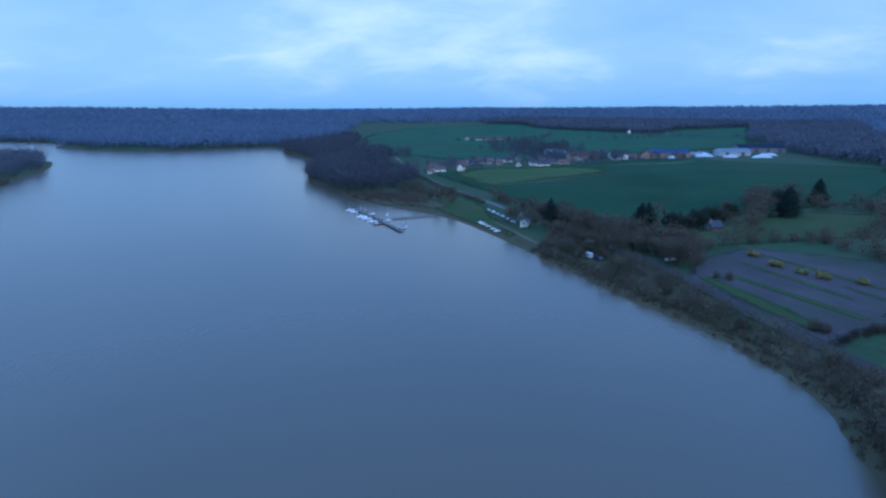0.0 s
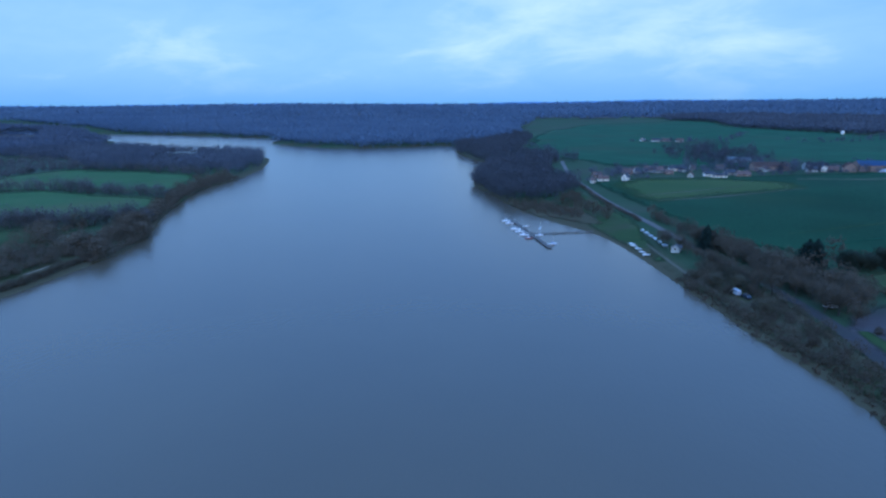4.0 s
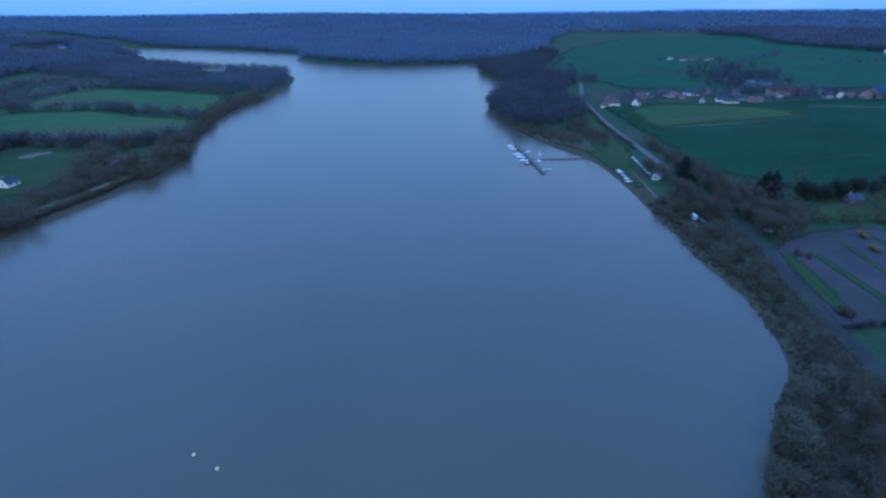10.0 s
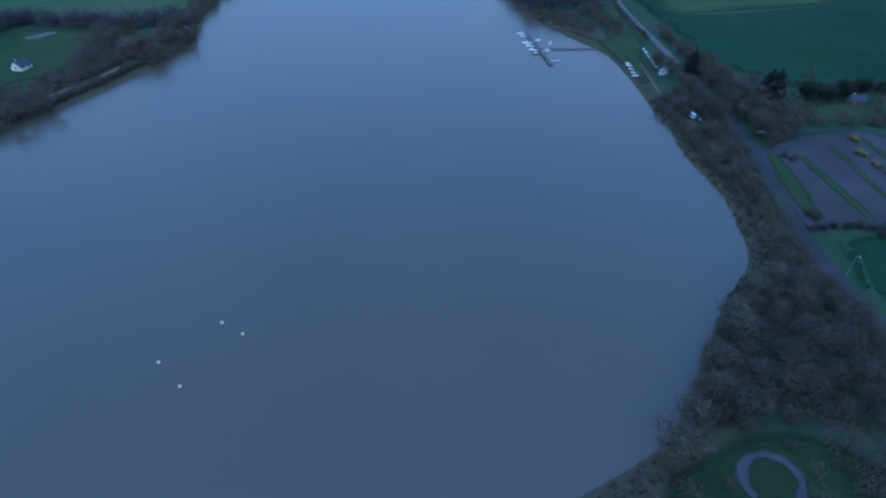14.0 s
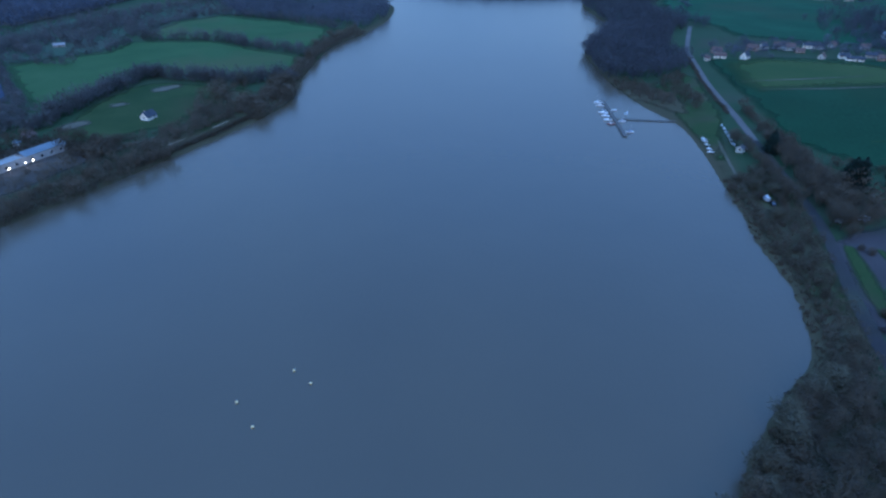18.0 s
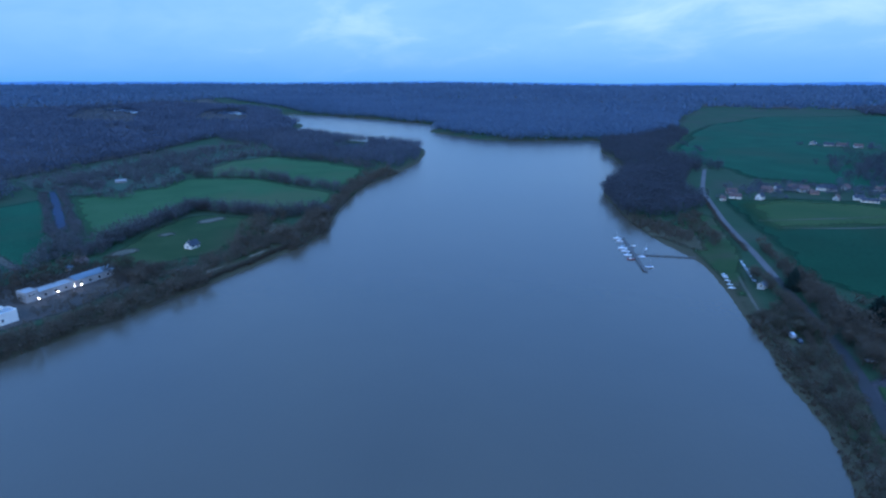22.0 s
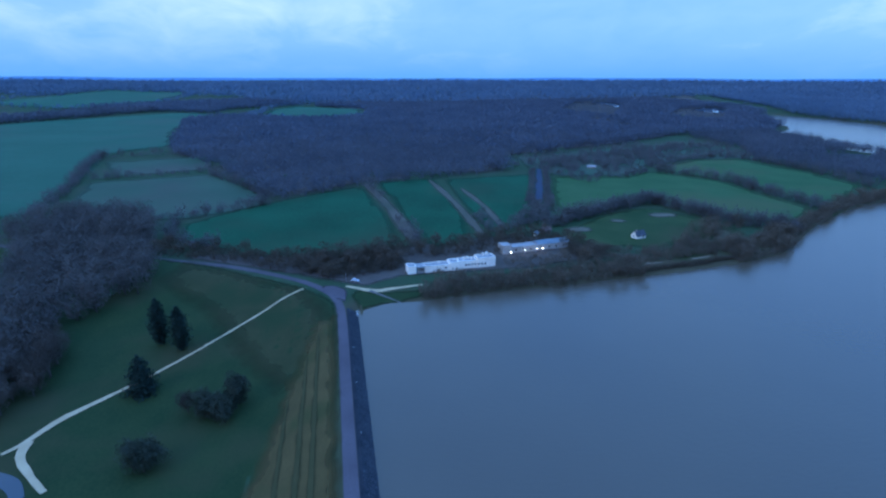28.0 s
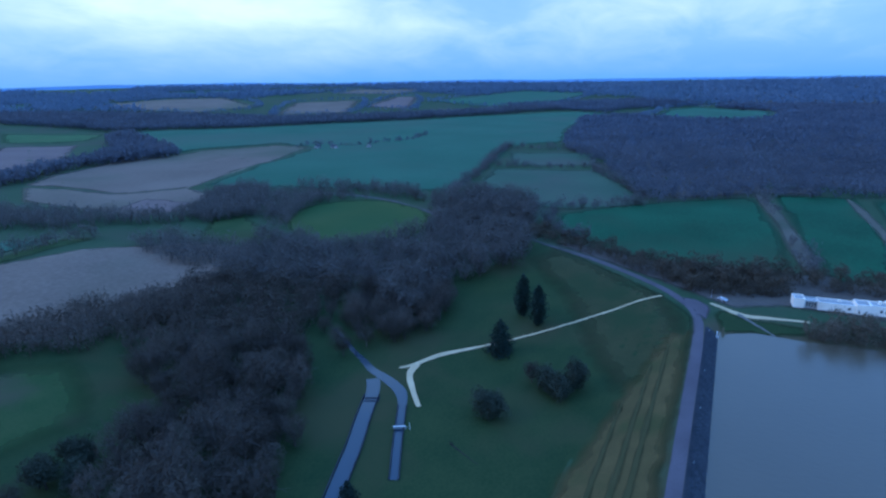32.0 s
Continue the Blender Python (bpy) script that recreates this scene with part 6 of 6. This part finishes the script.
for x, y, yaw, lx, ly in ((256, 716, 10, 24, 8), (282, 706, 5, 18, 6), (320, 708, 8, 26, 7), (268, 760, 0, 30, 9), (204, 684, 5, 10, 4), (345, 740, 5, 24, 8)):
    silage_heap(x, y, yaw, lx, ly, 3.0)
gable_house(76, 314, 20, 6.5, 5, 2.2, 2.2, M_TIMBER, M_SLATE, "small timber cottage with a slate roof among trees")
gable_house(-331, 196, 105, 8.0, 5.6, 2.2, 2.8, M_WHITE, M_SLATE, "white lakeside house with a dark slate roof")
gable_house(-352, 137, 110, 7, 5, 2.4, 2.0, M_TIMBER, M_TILE, "small timber house with a red-brown roof behind the restaurant")
gable_house(-610, 290, 64, 10, 5, 2.2, 1.4, M_GREYWALL, M_PALEFLAT, "low grey hut with a pale roof beside the pasture")
gable_house(-347, 128.5, 105, 2.8, 2.4, 2.1, 0.7, M_WHITE, M_PALEROOF, "small white hut behind the restaurant", chimneys=0)
for x, y, yaw in ((-678, -590, 20), (-690, -566, 70), (-722, -522, 30)):
    gable_house(x, y, yaw, 12, 7, 3.2, 3.4, M_GREYWALL, M_SLATE, "far grey farmhouse with a slate roof", group="far farm")


def flat_block(root, name, y0, y1, x0, x1, h, wall, front=(), lit=(), parapet=True):
    """One volume of the lakeside complex; its windows look to +x."""
    w = part(name, boxed(x0, x1, y0, y1, -1.0, h), wall, root)
    part("roof", boxed(x0 + 0.25, x1 - 0.25, y0 + 0.25, y1 - 0.25, h + 0.004, h + 0.06), M_PALEFLAT, root)
    if parapet:
        bm = bmesh.new()
        for q in ((x0, x1, y0, y0 + 0.22), (x0, x1, y1 - 0.22, y1), (x0, x0 + 0.22, y0 + 0.22, y1 - 0.22), (x1 - 0.22, x1, y0 + 0.22, y1 - 0.22)):
            box(bm, *q, h + 0.002, h + 0.4)
        part("parapet", bm, wall, root)
    for i, (wy, wz, ww, wh) in enumerate(front):
        window_part(root, x1, wy, wz, ww, wh, "+x", lit=i in lit)
    return w


zb = gz(-292, 60)
resort = thing("lakeside_building", "long white flat-roofed lakeside building with dark windows", "building", (-291.5, 32, zb), 6.5)
flat_block(resort, "wall", 0, 4.5, -2, 4.5, 4.0, M_WHITE)
flat_block(resort, "wall", 4.6, 9.8, -2, 3.6, 3.2, M_STEEL, [(5.6 + 1.1 * i, 0.4, 0.95, 2.9) for i in range(4)])
flat_block(resort, "wall", 9.9, 24.5, -2, 4.5, 3.4, M_WHITE, [(22, 1.3, 1.4, 1.2)])
flat_block(resort, "wall", 24.6, 30.0, -2, 5.0, 4.4, M_WHITE)
flat_block(resort, "wall", 30.1, 41.0, -2, 4.5, 4.4, M_WHITE, [(34 + 1.9 * i, 1.6, 1.1, 1.5) for i in range(4)])
flat_block(resort, "wall", 41.1, 52.0, -2, 5.0, 5.6, M_WHITE, [(41.9 + 1.9 * i, 1.6, 1.1, 1.5) for i in range(3)])
for cy, cx, cz, ch in ((34, 0.5, 4.42, 6.0), (36.5, -0.8, 4.42, 5.7), (38.5, 0.6, 4.42, 5.6), (46, 0, 5.62, 7.2), (48.5, -0.8, 5.62, 7.4), (19, -0.5, 3.42, 4.3)):
    part("chimney", boxed(cx - 0.6, cx + 0.6, cy - 0.5, cy + 0.5, cz, ch), M_WHITE, resort)
hall = thing("restaurant_building", "lit pale restaurant hall with a light blue roof", "building", (-315.5, 94, gz(-312, 118)), 10.0)
flat_block(hall, "wall", -0.5, 5.5, -3, 4.6, 5.2, M_GREYWALL, [(1.2 + 2 * i, 3.0, 1.1, 1.3) for i in range(2)])
flat_block(hall, "wall", 5.6, 24, -3, 4.4, 3.6, M_GREYWALL, [(8.6 + 5.2 * i, 0.9, 1.6, 1.8) for i in range(3)])
flat_block(hall, "wall", 24.1, 46, -3, 4.4, 3.8, M_GREYWALL, [(27 + 5.2 * i, 0.9, 1.6, 1.8) for i in range(4)])
bm = bmesh.new()
for s in (-1, 1):
    q = [bm.verts.new(c) for c in ((0.7 + s * 4.2, 23.8, 4.0), (0.7 + s * 4.2, 46.4, 4.0), (0.7, 46.4, 5.8), (0.7, 23.8, 5.8))]
    bm.faces.new(q)
bmesh.ops.solidify(bm, geom=bm.faces[:], thickness=0.2)
part("roof", bm, M_PALEROOF, hall, "light blue sheet roof")


def lamp_post(x, y, lit, h=4.2, spread=0.21):
    root = thing("street_lamp", "lit street lamp on a steel post" if lit else "unlit street lamp on a steel post", "street lamp", (x, y, gz(x, y)), 0, "street lamps")
    part("post", rodded((0, 0, -0.3), (0, 0, h), 0.07, 0.05), M_STEEL, root)
    part("arm", rodded((0, 0, h - 0.05), (0.9, 0, h + 0.1), 0.04, 0.035), M_STEEL, root)
    bm = bmesh.new()
    bmesh.ops.create_uvsphere(bm, u_segments=10, v_segments=6, radius=spread)
    bmesh.ops.scale(bm, vec=(1.0, 0.9, 0.6), verts=bm.verts)
    bmesh.ops.translate(bm, vec=(0.9, 0, h - 0.05), verts=bm.verts)
    part("lantern", bm, M_LAMP if lit else M_STEEL, root, "glowing lantern" if lit else "")


tank = thing("water_tank", "small white tank standing in a far field", "tank", (386, 1386, gz(386, 1386)))
part("shell", rodded((0, 0, -0.5), (0, 0, 6), 3.2, 3.2, 16), M_WHITE, tank)
part("lid", rodded((0, 0, 6), (0, 0, 7.2), 3.3, 0.6, 16), M_WHITE, tank)
for y in (98, 107.5, 115.5, 119.5):
    lamp_post(-306.6 - 0.18 * (y - 94), y, True, 3.0, 0.26)
lamp_post(-330, 122, False, 9.0)
lamp_post(-283, -2, False, 4.0)
lamp_post(49.7, 160, False, 7.0)


# ------------------------------------------------------------------ sailing club: jetty, boats, vehicles
jetty = thing("jetty", "timber jetty with a long mooring pontoon", "jetty", (0, 0, 0))


def deck(p, q, w, name):
    p, q = np.array(p, float), np.array(q, float)
    d = (q - p) / np.linalg.norm(q - p)
    nrm = np.array((-d[1], d[0])) * w / 2
    bm = bmesh.new()
    vs = [bm.verts.new((*(c + s * nrm), z)) for z in (0.35, 0.6) for c, s in ((p, -1), (q, -1), (q, 1), (p, 1))]
    for f in ((3, 2, 1, 0), (4, 5, 6, 7), (0, 1, 5, 4), (1, 2, 6, 5), (2, 3, 7, 6), (3, 0, 4, 7)):
        bm.faces.new([vs[i] for i in f])
    bmesh.ops.recalc_face_normals(bm, faces=bm.faces)
    part(name, bm, M_TIMBER, jetty)
    n = int(np.linalg.norm(q - p) / 6)
    for i in range(n + 1):
        for s in (-1, 1):
            c = p + (q - p) * i / n + s * nrm * 1.12
            part("pile", rodded((c[0], c[1], -3.5), (c[0], c[1], 1.3), 0.14, 0.12), M_TIMBER, jetty)


deck((-106, 397), (-72.5, 330), 2.2, "pontoon")
deck((-50, 378), (-87, 361), 1.3, "gangway")


def hull_mesh(L, B, D):
    V, F = [], []
    n, prof = 9, ((0.0, -0.55), (0.55, -0.5), (0.9, 0.0), (1.0, 0.55), (0.9, 0.56), (0.0, 0.60))
    for i in range(n):
        u = i / (n - 1)
        wdt = B / 2 * (1 - max(0, (u - 0.35) / 0.65) ** 2.2) * (0.82 + 0.18 * min(1, u * 4))
        lift = 0.25 * u ** 2
        row = [(wdt * a, D * (b + lift)) for a, b in prof]
        full = [(-a, b) for a, b in row[::-1]][:-1] + row
        V += [(-L / 2 + L * u, a, b) for a, b in full]
    m = len(prof) * 2 - 1
    for i in range(n - 1):
        for j in range(m - 1):
            a = i * m + j
            F.append((a, a + 1, a + m + 1, a + m))
    F.append(tuple(range(m)))
    return V, F


def sailboat(x, y, z, yaw, L, label, hull=None, mast=True, cover=False, group="moored boats"):
    root = thing("sailing_boat", label, "boat", (x, y, z), yaw, group)
    L = L * 0.86
    B, D = L * 0.32, L * 0.13
    V, F = hull_mesh(L, B, D)
    part("hull", mesh_from("hull", V, F, hull or M_GEL), hull or M_GEL, root)
    bm = bmesh.new()
    box(bm, -L * 0.08, L * 0.22, -B * 0.26, B * 0.26, D * 0.6, D * 0.6 + 0.42)
    for v in bm.verts:
        if v.co.z > D * 0.6 + 0.1:
            v.co.x *= 0.8
            v.co.y *= 0.8
    part("cabin", bm, M_COVER if cover else M_GEL, root, "blue canvas cover" if cover else "")
    part("cockpit", boxed(-L * 0.40, -L * 0.10, -B * 0.24, B * 0.24, D * 0.59, D * 0.59 + 0.06), M_TIMBER, root)
    if mast:
        part("mast", rodded((L * 0.1, 0, D * 0.5), (L * 0.1, 0, L * 1.15), 0.05, 0.035), M_STEEL, root)
        part("boom", rodded((L * 0.1, 0, 1.5), (-L * 0.32, 0, 1.45), 0.09, 0.06), M_COVER if cover else M_GEL, root)
    return root


def moor(k, side, L, label, **kw):
    p, q = np.array((-106.0, 397.0)), np.array((-72.5, 330.0))
    d = (q - p) / np.linalg.norm(q - p)
    nrm = np.array((d[1], -d[0]))
    c = p + (q - p) * k + side * nrm * (1.3 + L / 2)
    a = math.degrees(math.atan2(nrm[1], nrm[0]))
    sailboat(c[0], c[1], 0.25, a if side > 0 else a + 180, L, label, **kw)


moor(0.03, 1, 6.4, "white sailing boat moored at the pontoon")
moor(0.13, 1, 6.0, "white sailing boat moored at the pontoon")
moor(0.36, 1, 7.4, "large white cabin boat at the pontoon")
moor(0.45, 1, 6.6, "white sailing boat moored at the pontoon")
moor(0.57, 1, 6.4, "white sailing boat moored at the pontoon")
moor(0.68, 1, 5.6, "red-hulled boat moored at the pontoon", hull=M_REDHULL)
moor(0.60, -1, 5.6, "white sailing boat on the pontoon's inner side")
moor(0.88, -1, 6.0, "white sailing boat with a blue cover", cover=True)
moor(0.27, -1, 4.6, "small boat on the pontoon's inner side", mast=False)
sailboat(-84.5, 377, 0.2, 80, 4.6, "small white boat at anchor", mast=True)
for i, (x, y, L) in enumerate(((-31.5, 346, 4.2), (-30.5, 342.5, 4.0), (-28.5, 337, 3.6), (-26.5, 331, 3.6), (-25, 326, 4.6))):
    sailboat(x, y, gz(x, y) + 0.75, 165 + 12 * i, L, "white dinghy laid up on the lawn", mast=False, group="dinghies ashore")


def trailer_boat(x, y, yaw, L):
    z = gz(x, y)
    sailboat(x, y, z + 1.25, yaw, L, "white boat on a trailer in the boat park", mast=False, cover=int(x) % 3 == 0, group="boat park")
    root = thing("boat_trailer", "galvanised boat trailer under a hull", "trailer", (x, y, z), yaw, "boat trailers")
    part("chassis", boxed(-L * 0.4, L * 0.6, -0.08, 0.08, 0.45, 0.62), M_STEEL, root)
    part("axle", rodded((-0.6, -0.9, 0.34), (-0.6, 0.9, 0.34), 0.05, 0.05), M_STEEL, root)
    for s in (-1, 1):
        part("wheel", rodded((-0.6, s * 0.82, 0.32), (-0.6, s * 1.0, 0.32), 0.32, 0.32, 12), M_TYRE, root)


for i in range(6):
    k = i / 5
    trailer_boat(-25.5 + 10 * k, 369.5 - 31 * k, -64 + 9 * (i % 3), 3.4 + 0.5 * (i % 2))
gable_house(-10.5, 331, 70, 5.5, 3.8, 2.3, 1.1, M_CREAM, M_FLATROOF, "small sailing club hut with a grey roof", "hut", chimneys=0)


def car(x, y, yaw, paint, label, L=4.4, van=False):
    z = gz(x, y) + 0.16
    root = thing("van" if van else "car", label, "van" if van else "car", (x, y, z), yaw, "parked vehicles")
    prof = [(-0.5, 0.3), (-0.5, 0.9), (-0.44, 1.0), (-0.36, 1.42), (0.08, 1.45), (0.24, 0.98), (0.46, 0.84), (0.5, 0.6), (0.5, 0.3)]
    if van:
        prof = [(-0.5, 0.35), (-0.5, 2.05), (-0.46, 2.2), (0.22, 2.2), (0.36, 1.35), (0.48, 1.1), (0.5, 0.7), (0.5, 0.35)]
    bm = bmesh.new()
    rows = []
    for s, w in ((-0.86, 0.93), (-0.9, 1.0), (0.9, 1.0), (0.86, 0.93)):
        rows.append([bm.verts.new((px * L * (0.985 if abs(s) < 0.88 else 1), s * (1 if pz < 1.0 else 0.84), pz)) for px, pz in prof])
    n = len(prof)
    for i in range(3):
        for j in range(n):
            bm.faces.new((rows[i][j], rows[i][(j + 1) % n], rows[i + 1][(j + 1) % n], rows[i + 1][j]))
    bm.faces.new(rows[0])
    bm.faces.new(rows[3][::-1])
    bmesh.ops.recalc_face_normals(bm, faces=bm.faces)
    part("body", bm, paint, root)
    zt = 1.40 if not van else 2.05
    part("windscreen", boxed(L * 0.10, L * 0.20, -0.64, 0.64, 1.02, zt - 0.05), M_WINDOW, root)
    for s in (-1, 1):
        part("side_window", boxed(-L * 0.30, L * 0.08, min(s * 0.74, s * 0.78), max(s * 0.74, s * 0.78), 1.02, zt - 0.12), M_WINDOW, root)
        for wx in (-0.3, 0.31):
            part("wheel", rodded((wx * L, s * 0.72, 0.32), (wx * L, s * 0.93, 0.32), 0.32, 0.32, 12), M_TYRE, root)


car(42, 265, 28, M_CARWHITE, "white van parked at the edge of the car park", 5.2, True)
car(6, 271, 115, M_CARWHITE, "white van parked beside the lake path", 4.3, True)
car(9, 267, 110, M_CARDARK, "dark car parked beside the lake path")
car(33.5, 258, 20, M_CARWHITE, "pale car at the car park entrance", 4.0)
car(-281, 3, 60, M_CARWHITE, "white car standing at the dam junction", 4.2)

# ------------------------------------------------------------------ buoys on the lake
for x, y in ((-98.3, 81.7), (-90.8, 80.4), (-102.6, 65.1), (-92.7, 61.5)):
    root = thing("buoy", "faded yellow-white mooring buoy afloat", "buoy", (x, y, 0), 0, "mooring buoys")
    bm = bmesh.new()
    bmesh.ops.create_uvsphere(bm, u_segments=14, v_segments=9, radius=0.43)
    bmesh.ops.translate(bm, vec=(0, 0, 0.22), verts=bm.verts)
    part("float", bm, M_BUOY, root)
    part("ring", rodded((0, 0, 0.62), (0, 0, 0.9), 0.1, 0.05, 8), M_STEEL, root)

# ------------------------------------------------------------------ below the dam: canals, sluice, fallen trunk
CANAL_Z = -8.12
for name, pts, w, lab in (("canal", [(-84, -84), (-100, -91), (-112, -96), (-122, -100), (-137, -107), (-152, -113.5), (-160, -119)], [4.6, 4.8, 4.8, 4.8, 5.0, 5.6], "wide concrete-edged canal below the dam"),
                          ("canal", [(-114, -79), (-132, -89), (-149, -98), (-157, -104), (-162, -113), (-166, -124), (-171, -132), (-176, -141), (-184, -153), (-190, -163)], [2.4, 2.4, 2.6, 3.2, 4.8, 4.6, 3.0, 2.2, 2.0, 1.8], "narrow overflow canal joining the stream")):
    ribbon(name, pts, w, M_CANALBED, 0, lab, "canal", 2.5, level=CANAL_Z - (0.02 if w[0] < 4 else 0))


def canal_wall(pts, side, w, h=0.55):
    """A low concrete kerb along a canal."""
    line = spline(pts, 2.5)
    n = len(line)
    V, F = [], []
    for i, p in enumerate(line):
        a, b = np.array(line[max(i - 1, 0)]), np.array(line[min(i + 1, n - 1)])
        d = (b - a) / np.linalg.norm(b - a)
        nrm = np.array((-d[1], d[0])) * side
        for o, z in ((w, -0.6), (w, h), (w + 0.35, h), (w + 0.35, -0.6)):
            q = np.array(p) + nrm * o
            V.append((q[0], q[1], CANAL_Z + z))
    for i in range(n - 1):
        for k in range(4):
            a, b = i * 4 + k, i * 4 + (k + 1) % 4
            F.append((a, b, b + 4, a + 4))
    F += [(0, 1, 2, 3), tuple(len(V) - 1 - k for k in range(4))]
    structure("canal_wall", mesh_from("canal_wall", V, F, M_FACE, True), "dark concrete canal edge", "canal wall")


canal_wall([(-84, -84), (-100, -91), (-112, -96), (-122, -100), (-137, -107), (-150, -112.5)], 1, 2.65)
canal_wall([(-84, -84), (-100, -91), (-112, -96), (-122, -100), (-137, -107), (-150, -112.5)], -1, 2.65)
canal_wall([(-114, -79), (-132, -89), (-149, -98)], 1, 1.35)
canal_wall([(-114, -79), (-132, -89), (-149, -98)], -1, 1.35)
gate = thing("sluice_gate", "small pale concrete and steel sluice over the canal", "sluice gate", (-136.5, -91.3, CANAL_Z), 29)
part("beam", boxed(-0.4, 0.4, -2.2, 2.2, 0.7, 1.0), M_CONCRETE, gate)
for s in (-1, 1):
    part("pier", boxed(-0.3, 0.3, s * 2.0 - 0.25, s * 2.0 + 0.25, -0.8, 0.698), M_CONCRETE, gate)
part("gate_leaf", boxed(-0.06, 0.06, -1.5, 1.5, -0.5, 0.65), M_STEEL, gate)
part("gauge_post", rodded((0, 3.6, -0.5), (0, 3.6, 2.0), 0.09, 0.09), M_GEL, gate)
weir = thing("weir_step", "low concrete step across the wide canal", "weir", (-148, -111, CANAL_Z), 27)
part("sill", boxed(-0.4, 0.4, -3.0, 3.0, -0.6, 0.22), M_FACE, weir)
part("sill", boxed(1.6, 2.2, -3.0, 3.0, -0.6, 0.16), M_FACE, weir)
log = thing("fallen_trunk", "dark fallen tree trunk lying in the meadow", "log", (-137, -71, gz(-137, -71)), 0)
z1 = gz(-132, -59) - gz(-137, -71)
part("trunk", rodded((0, 0, 0.15), (5, 12, z1 + 0.15), 0.32, 0.14, 8), M_ROTTEN, log)
for k in range(9):
    a = k * 0.7
    part("root", rodded((0, 0, 0.2), (-0.9 * math.cos(a) - 0.6, -0.9 * math.sin(a) - 0.5, 0.5 + 0.5 * math.sin(2 * a)), 0.14, 0.04, 5), M_ROTTEN, log)

# ------------------------------------------------------------------ the dam's stone facing, kerb and posts
xs = np.arange(DAM_A + 12, -26, 6.0)
V, F = [], []
for i, x in enumerate(xs):
    c = dam_axis(x)
    for u, z in ((2.25, 3.12), (3.6, 2.9), (5.6, 1.35), (8.6, -0.9)):
        V.append((x, c + u, z + 0.06))
for i in range(len(xs) - 1):
    for k in range(3):
        a = i * 4 + k
        F.append((a, a + 4, a + 5, a + 1))
structure("dam_facing", mesh_from("dam_facing", V, F, M_FACE), "dark bitumen and stone facing on the dam's water side", "dam facing")
srng = np.random.default_rng(21)
rock_v = np.array([(1, 0, 0), (0.3, 0.95, 0), (-0.8, 0.6, 0), (-0.8, -0.6, 0), (0.3, -0.95, 0), (0.1, 0.1, 0.75), (-0.3, -0.2, 0.7)], float)
rock_f = np.array([(0, 1, 5), (1, 2, 5), (2, 6, 5), (2, 3, 6), (3, 4, 6), (4, 5, 6), (4, 0, 5)])
VV, FF = [], []
for k in range(5200):
    x = srng.uniform(DAM_A + 14, -30)
    u = srng.uniform(3.5, 8.4)
    z = np.interp(u, (3.6, 5.6, 8.6), (2.9, 1.35, -0.9)) + 0.02
    a, s = srng.uniform(0, 6.28), srng.uniform(0.16, 0.42)
    ca, sa = math.cos(a) * s, math.sin(a) * s
    v = np.stack([rock_v[:, 0] * ca - rock_v[:, 1] * sa + x, rock_v[:, 0] * sa + rock_v[:, 1] * ca + dam_axis(x) + u, rock_v[:, 2] * s + z - 0.4 * (rock_v[:, 1] * ca)], 1)
    VV.append(v)
    FF.append(rock_f + 7 * k)
tagged(new("riprap", arrays_mesh("riprap", np.concatenate(VV), np.concatenate(FF), M_STONE)), "dark loose stones armouring the dam slope", "stones", kind="stuff")
kerb = thing("dam_kerb", "low pale concrete kerb along the dam road", "kerb")
for i in range(54):
    x = DAM_A + 14 + 4.0 * i
    c0, c1 = dam_axis(x), dam_axis(x + 3.9)
    bm = bmesh.new()
    vs = [bm.verts.new(p) for p in ((x, c0 + 3.05, 2.9), (x + 3.9, c1 + 3.05, 2.9), (x + 3.9, c1 + 3.3, 2.9), (x, c0 + 3.3, 2.9), (x, c0 + 3.05, 3.42), (x + 3.9, c1 + 3.05, 3.42), (x + 3.9, c1 + 3.3, 3.42), (x, c0 + 3.3, 3.42))]
    for f in ((3, 2, 1, 0), (4, 5, 6, 7), (0, 1, 5, 4), (1, 2, 6, 5), (2, 3, 7, 6), (3, 0, 4, 7)):
        bm.faces.new([vs[k] for k in f])
    part("kerb_stone", bm, M_FACE, kerb)
for x in (-242, -205, -178, -148, -118):
    post = thing("marker_post", "short grey marker post on the dam crest", "marker post", (x, dam_axis(x) + 3.9, 2.6), 0, "marker posts")
    part("post", rodded((0, 0, 0), (0, 0, 1.0), 0.09, 0.08, 8), M_CONCRETE, post)
    part("cap", rodded((0, 0, 1.0), (0, 0, 1.1), 0.11, 0.07, 8), M_CONCRETE, post)
post = thing("water_gauge", "white water level post at the lake corner", "gauge post", (-243, 2.6, 0.6), 0)
part("board", boxed(-0.35, 0.35, -0.12, 0.12, 0.0, 2.2), M_GEL, post)
part("footing", boxed(-0.7, 0.7, -0.7, 0.7, -0.8, 0.0), M_CONCRETE, post)

# ------------------------------------------------------------------ ridge ring on the skyline, glowing blue in place of haze
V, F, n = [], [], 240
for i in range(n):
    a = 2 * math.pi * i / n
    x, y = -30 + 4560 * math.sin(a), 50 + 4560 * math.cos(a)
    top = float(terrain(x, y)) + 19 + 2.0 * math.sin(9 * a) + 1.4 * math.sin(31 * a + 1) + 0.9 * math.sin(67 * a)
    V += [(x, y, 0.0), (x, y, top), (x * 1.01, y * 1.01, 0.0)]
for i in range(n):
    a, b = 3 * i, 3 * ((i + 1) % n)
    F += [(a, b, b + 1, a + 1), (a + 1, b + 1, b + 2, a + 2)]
structure("backdrop", mesh_from("backdrop", V, F, M_HAZE), "blue wooded ridge on the skyline, its haze a flat glow", "distant hills")
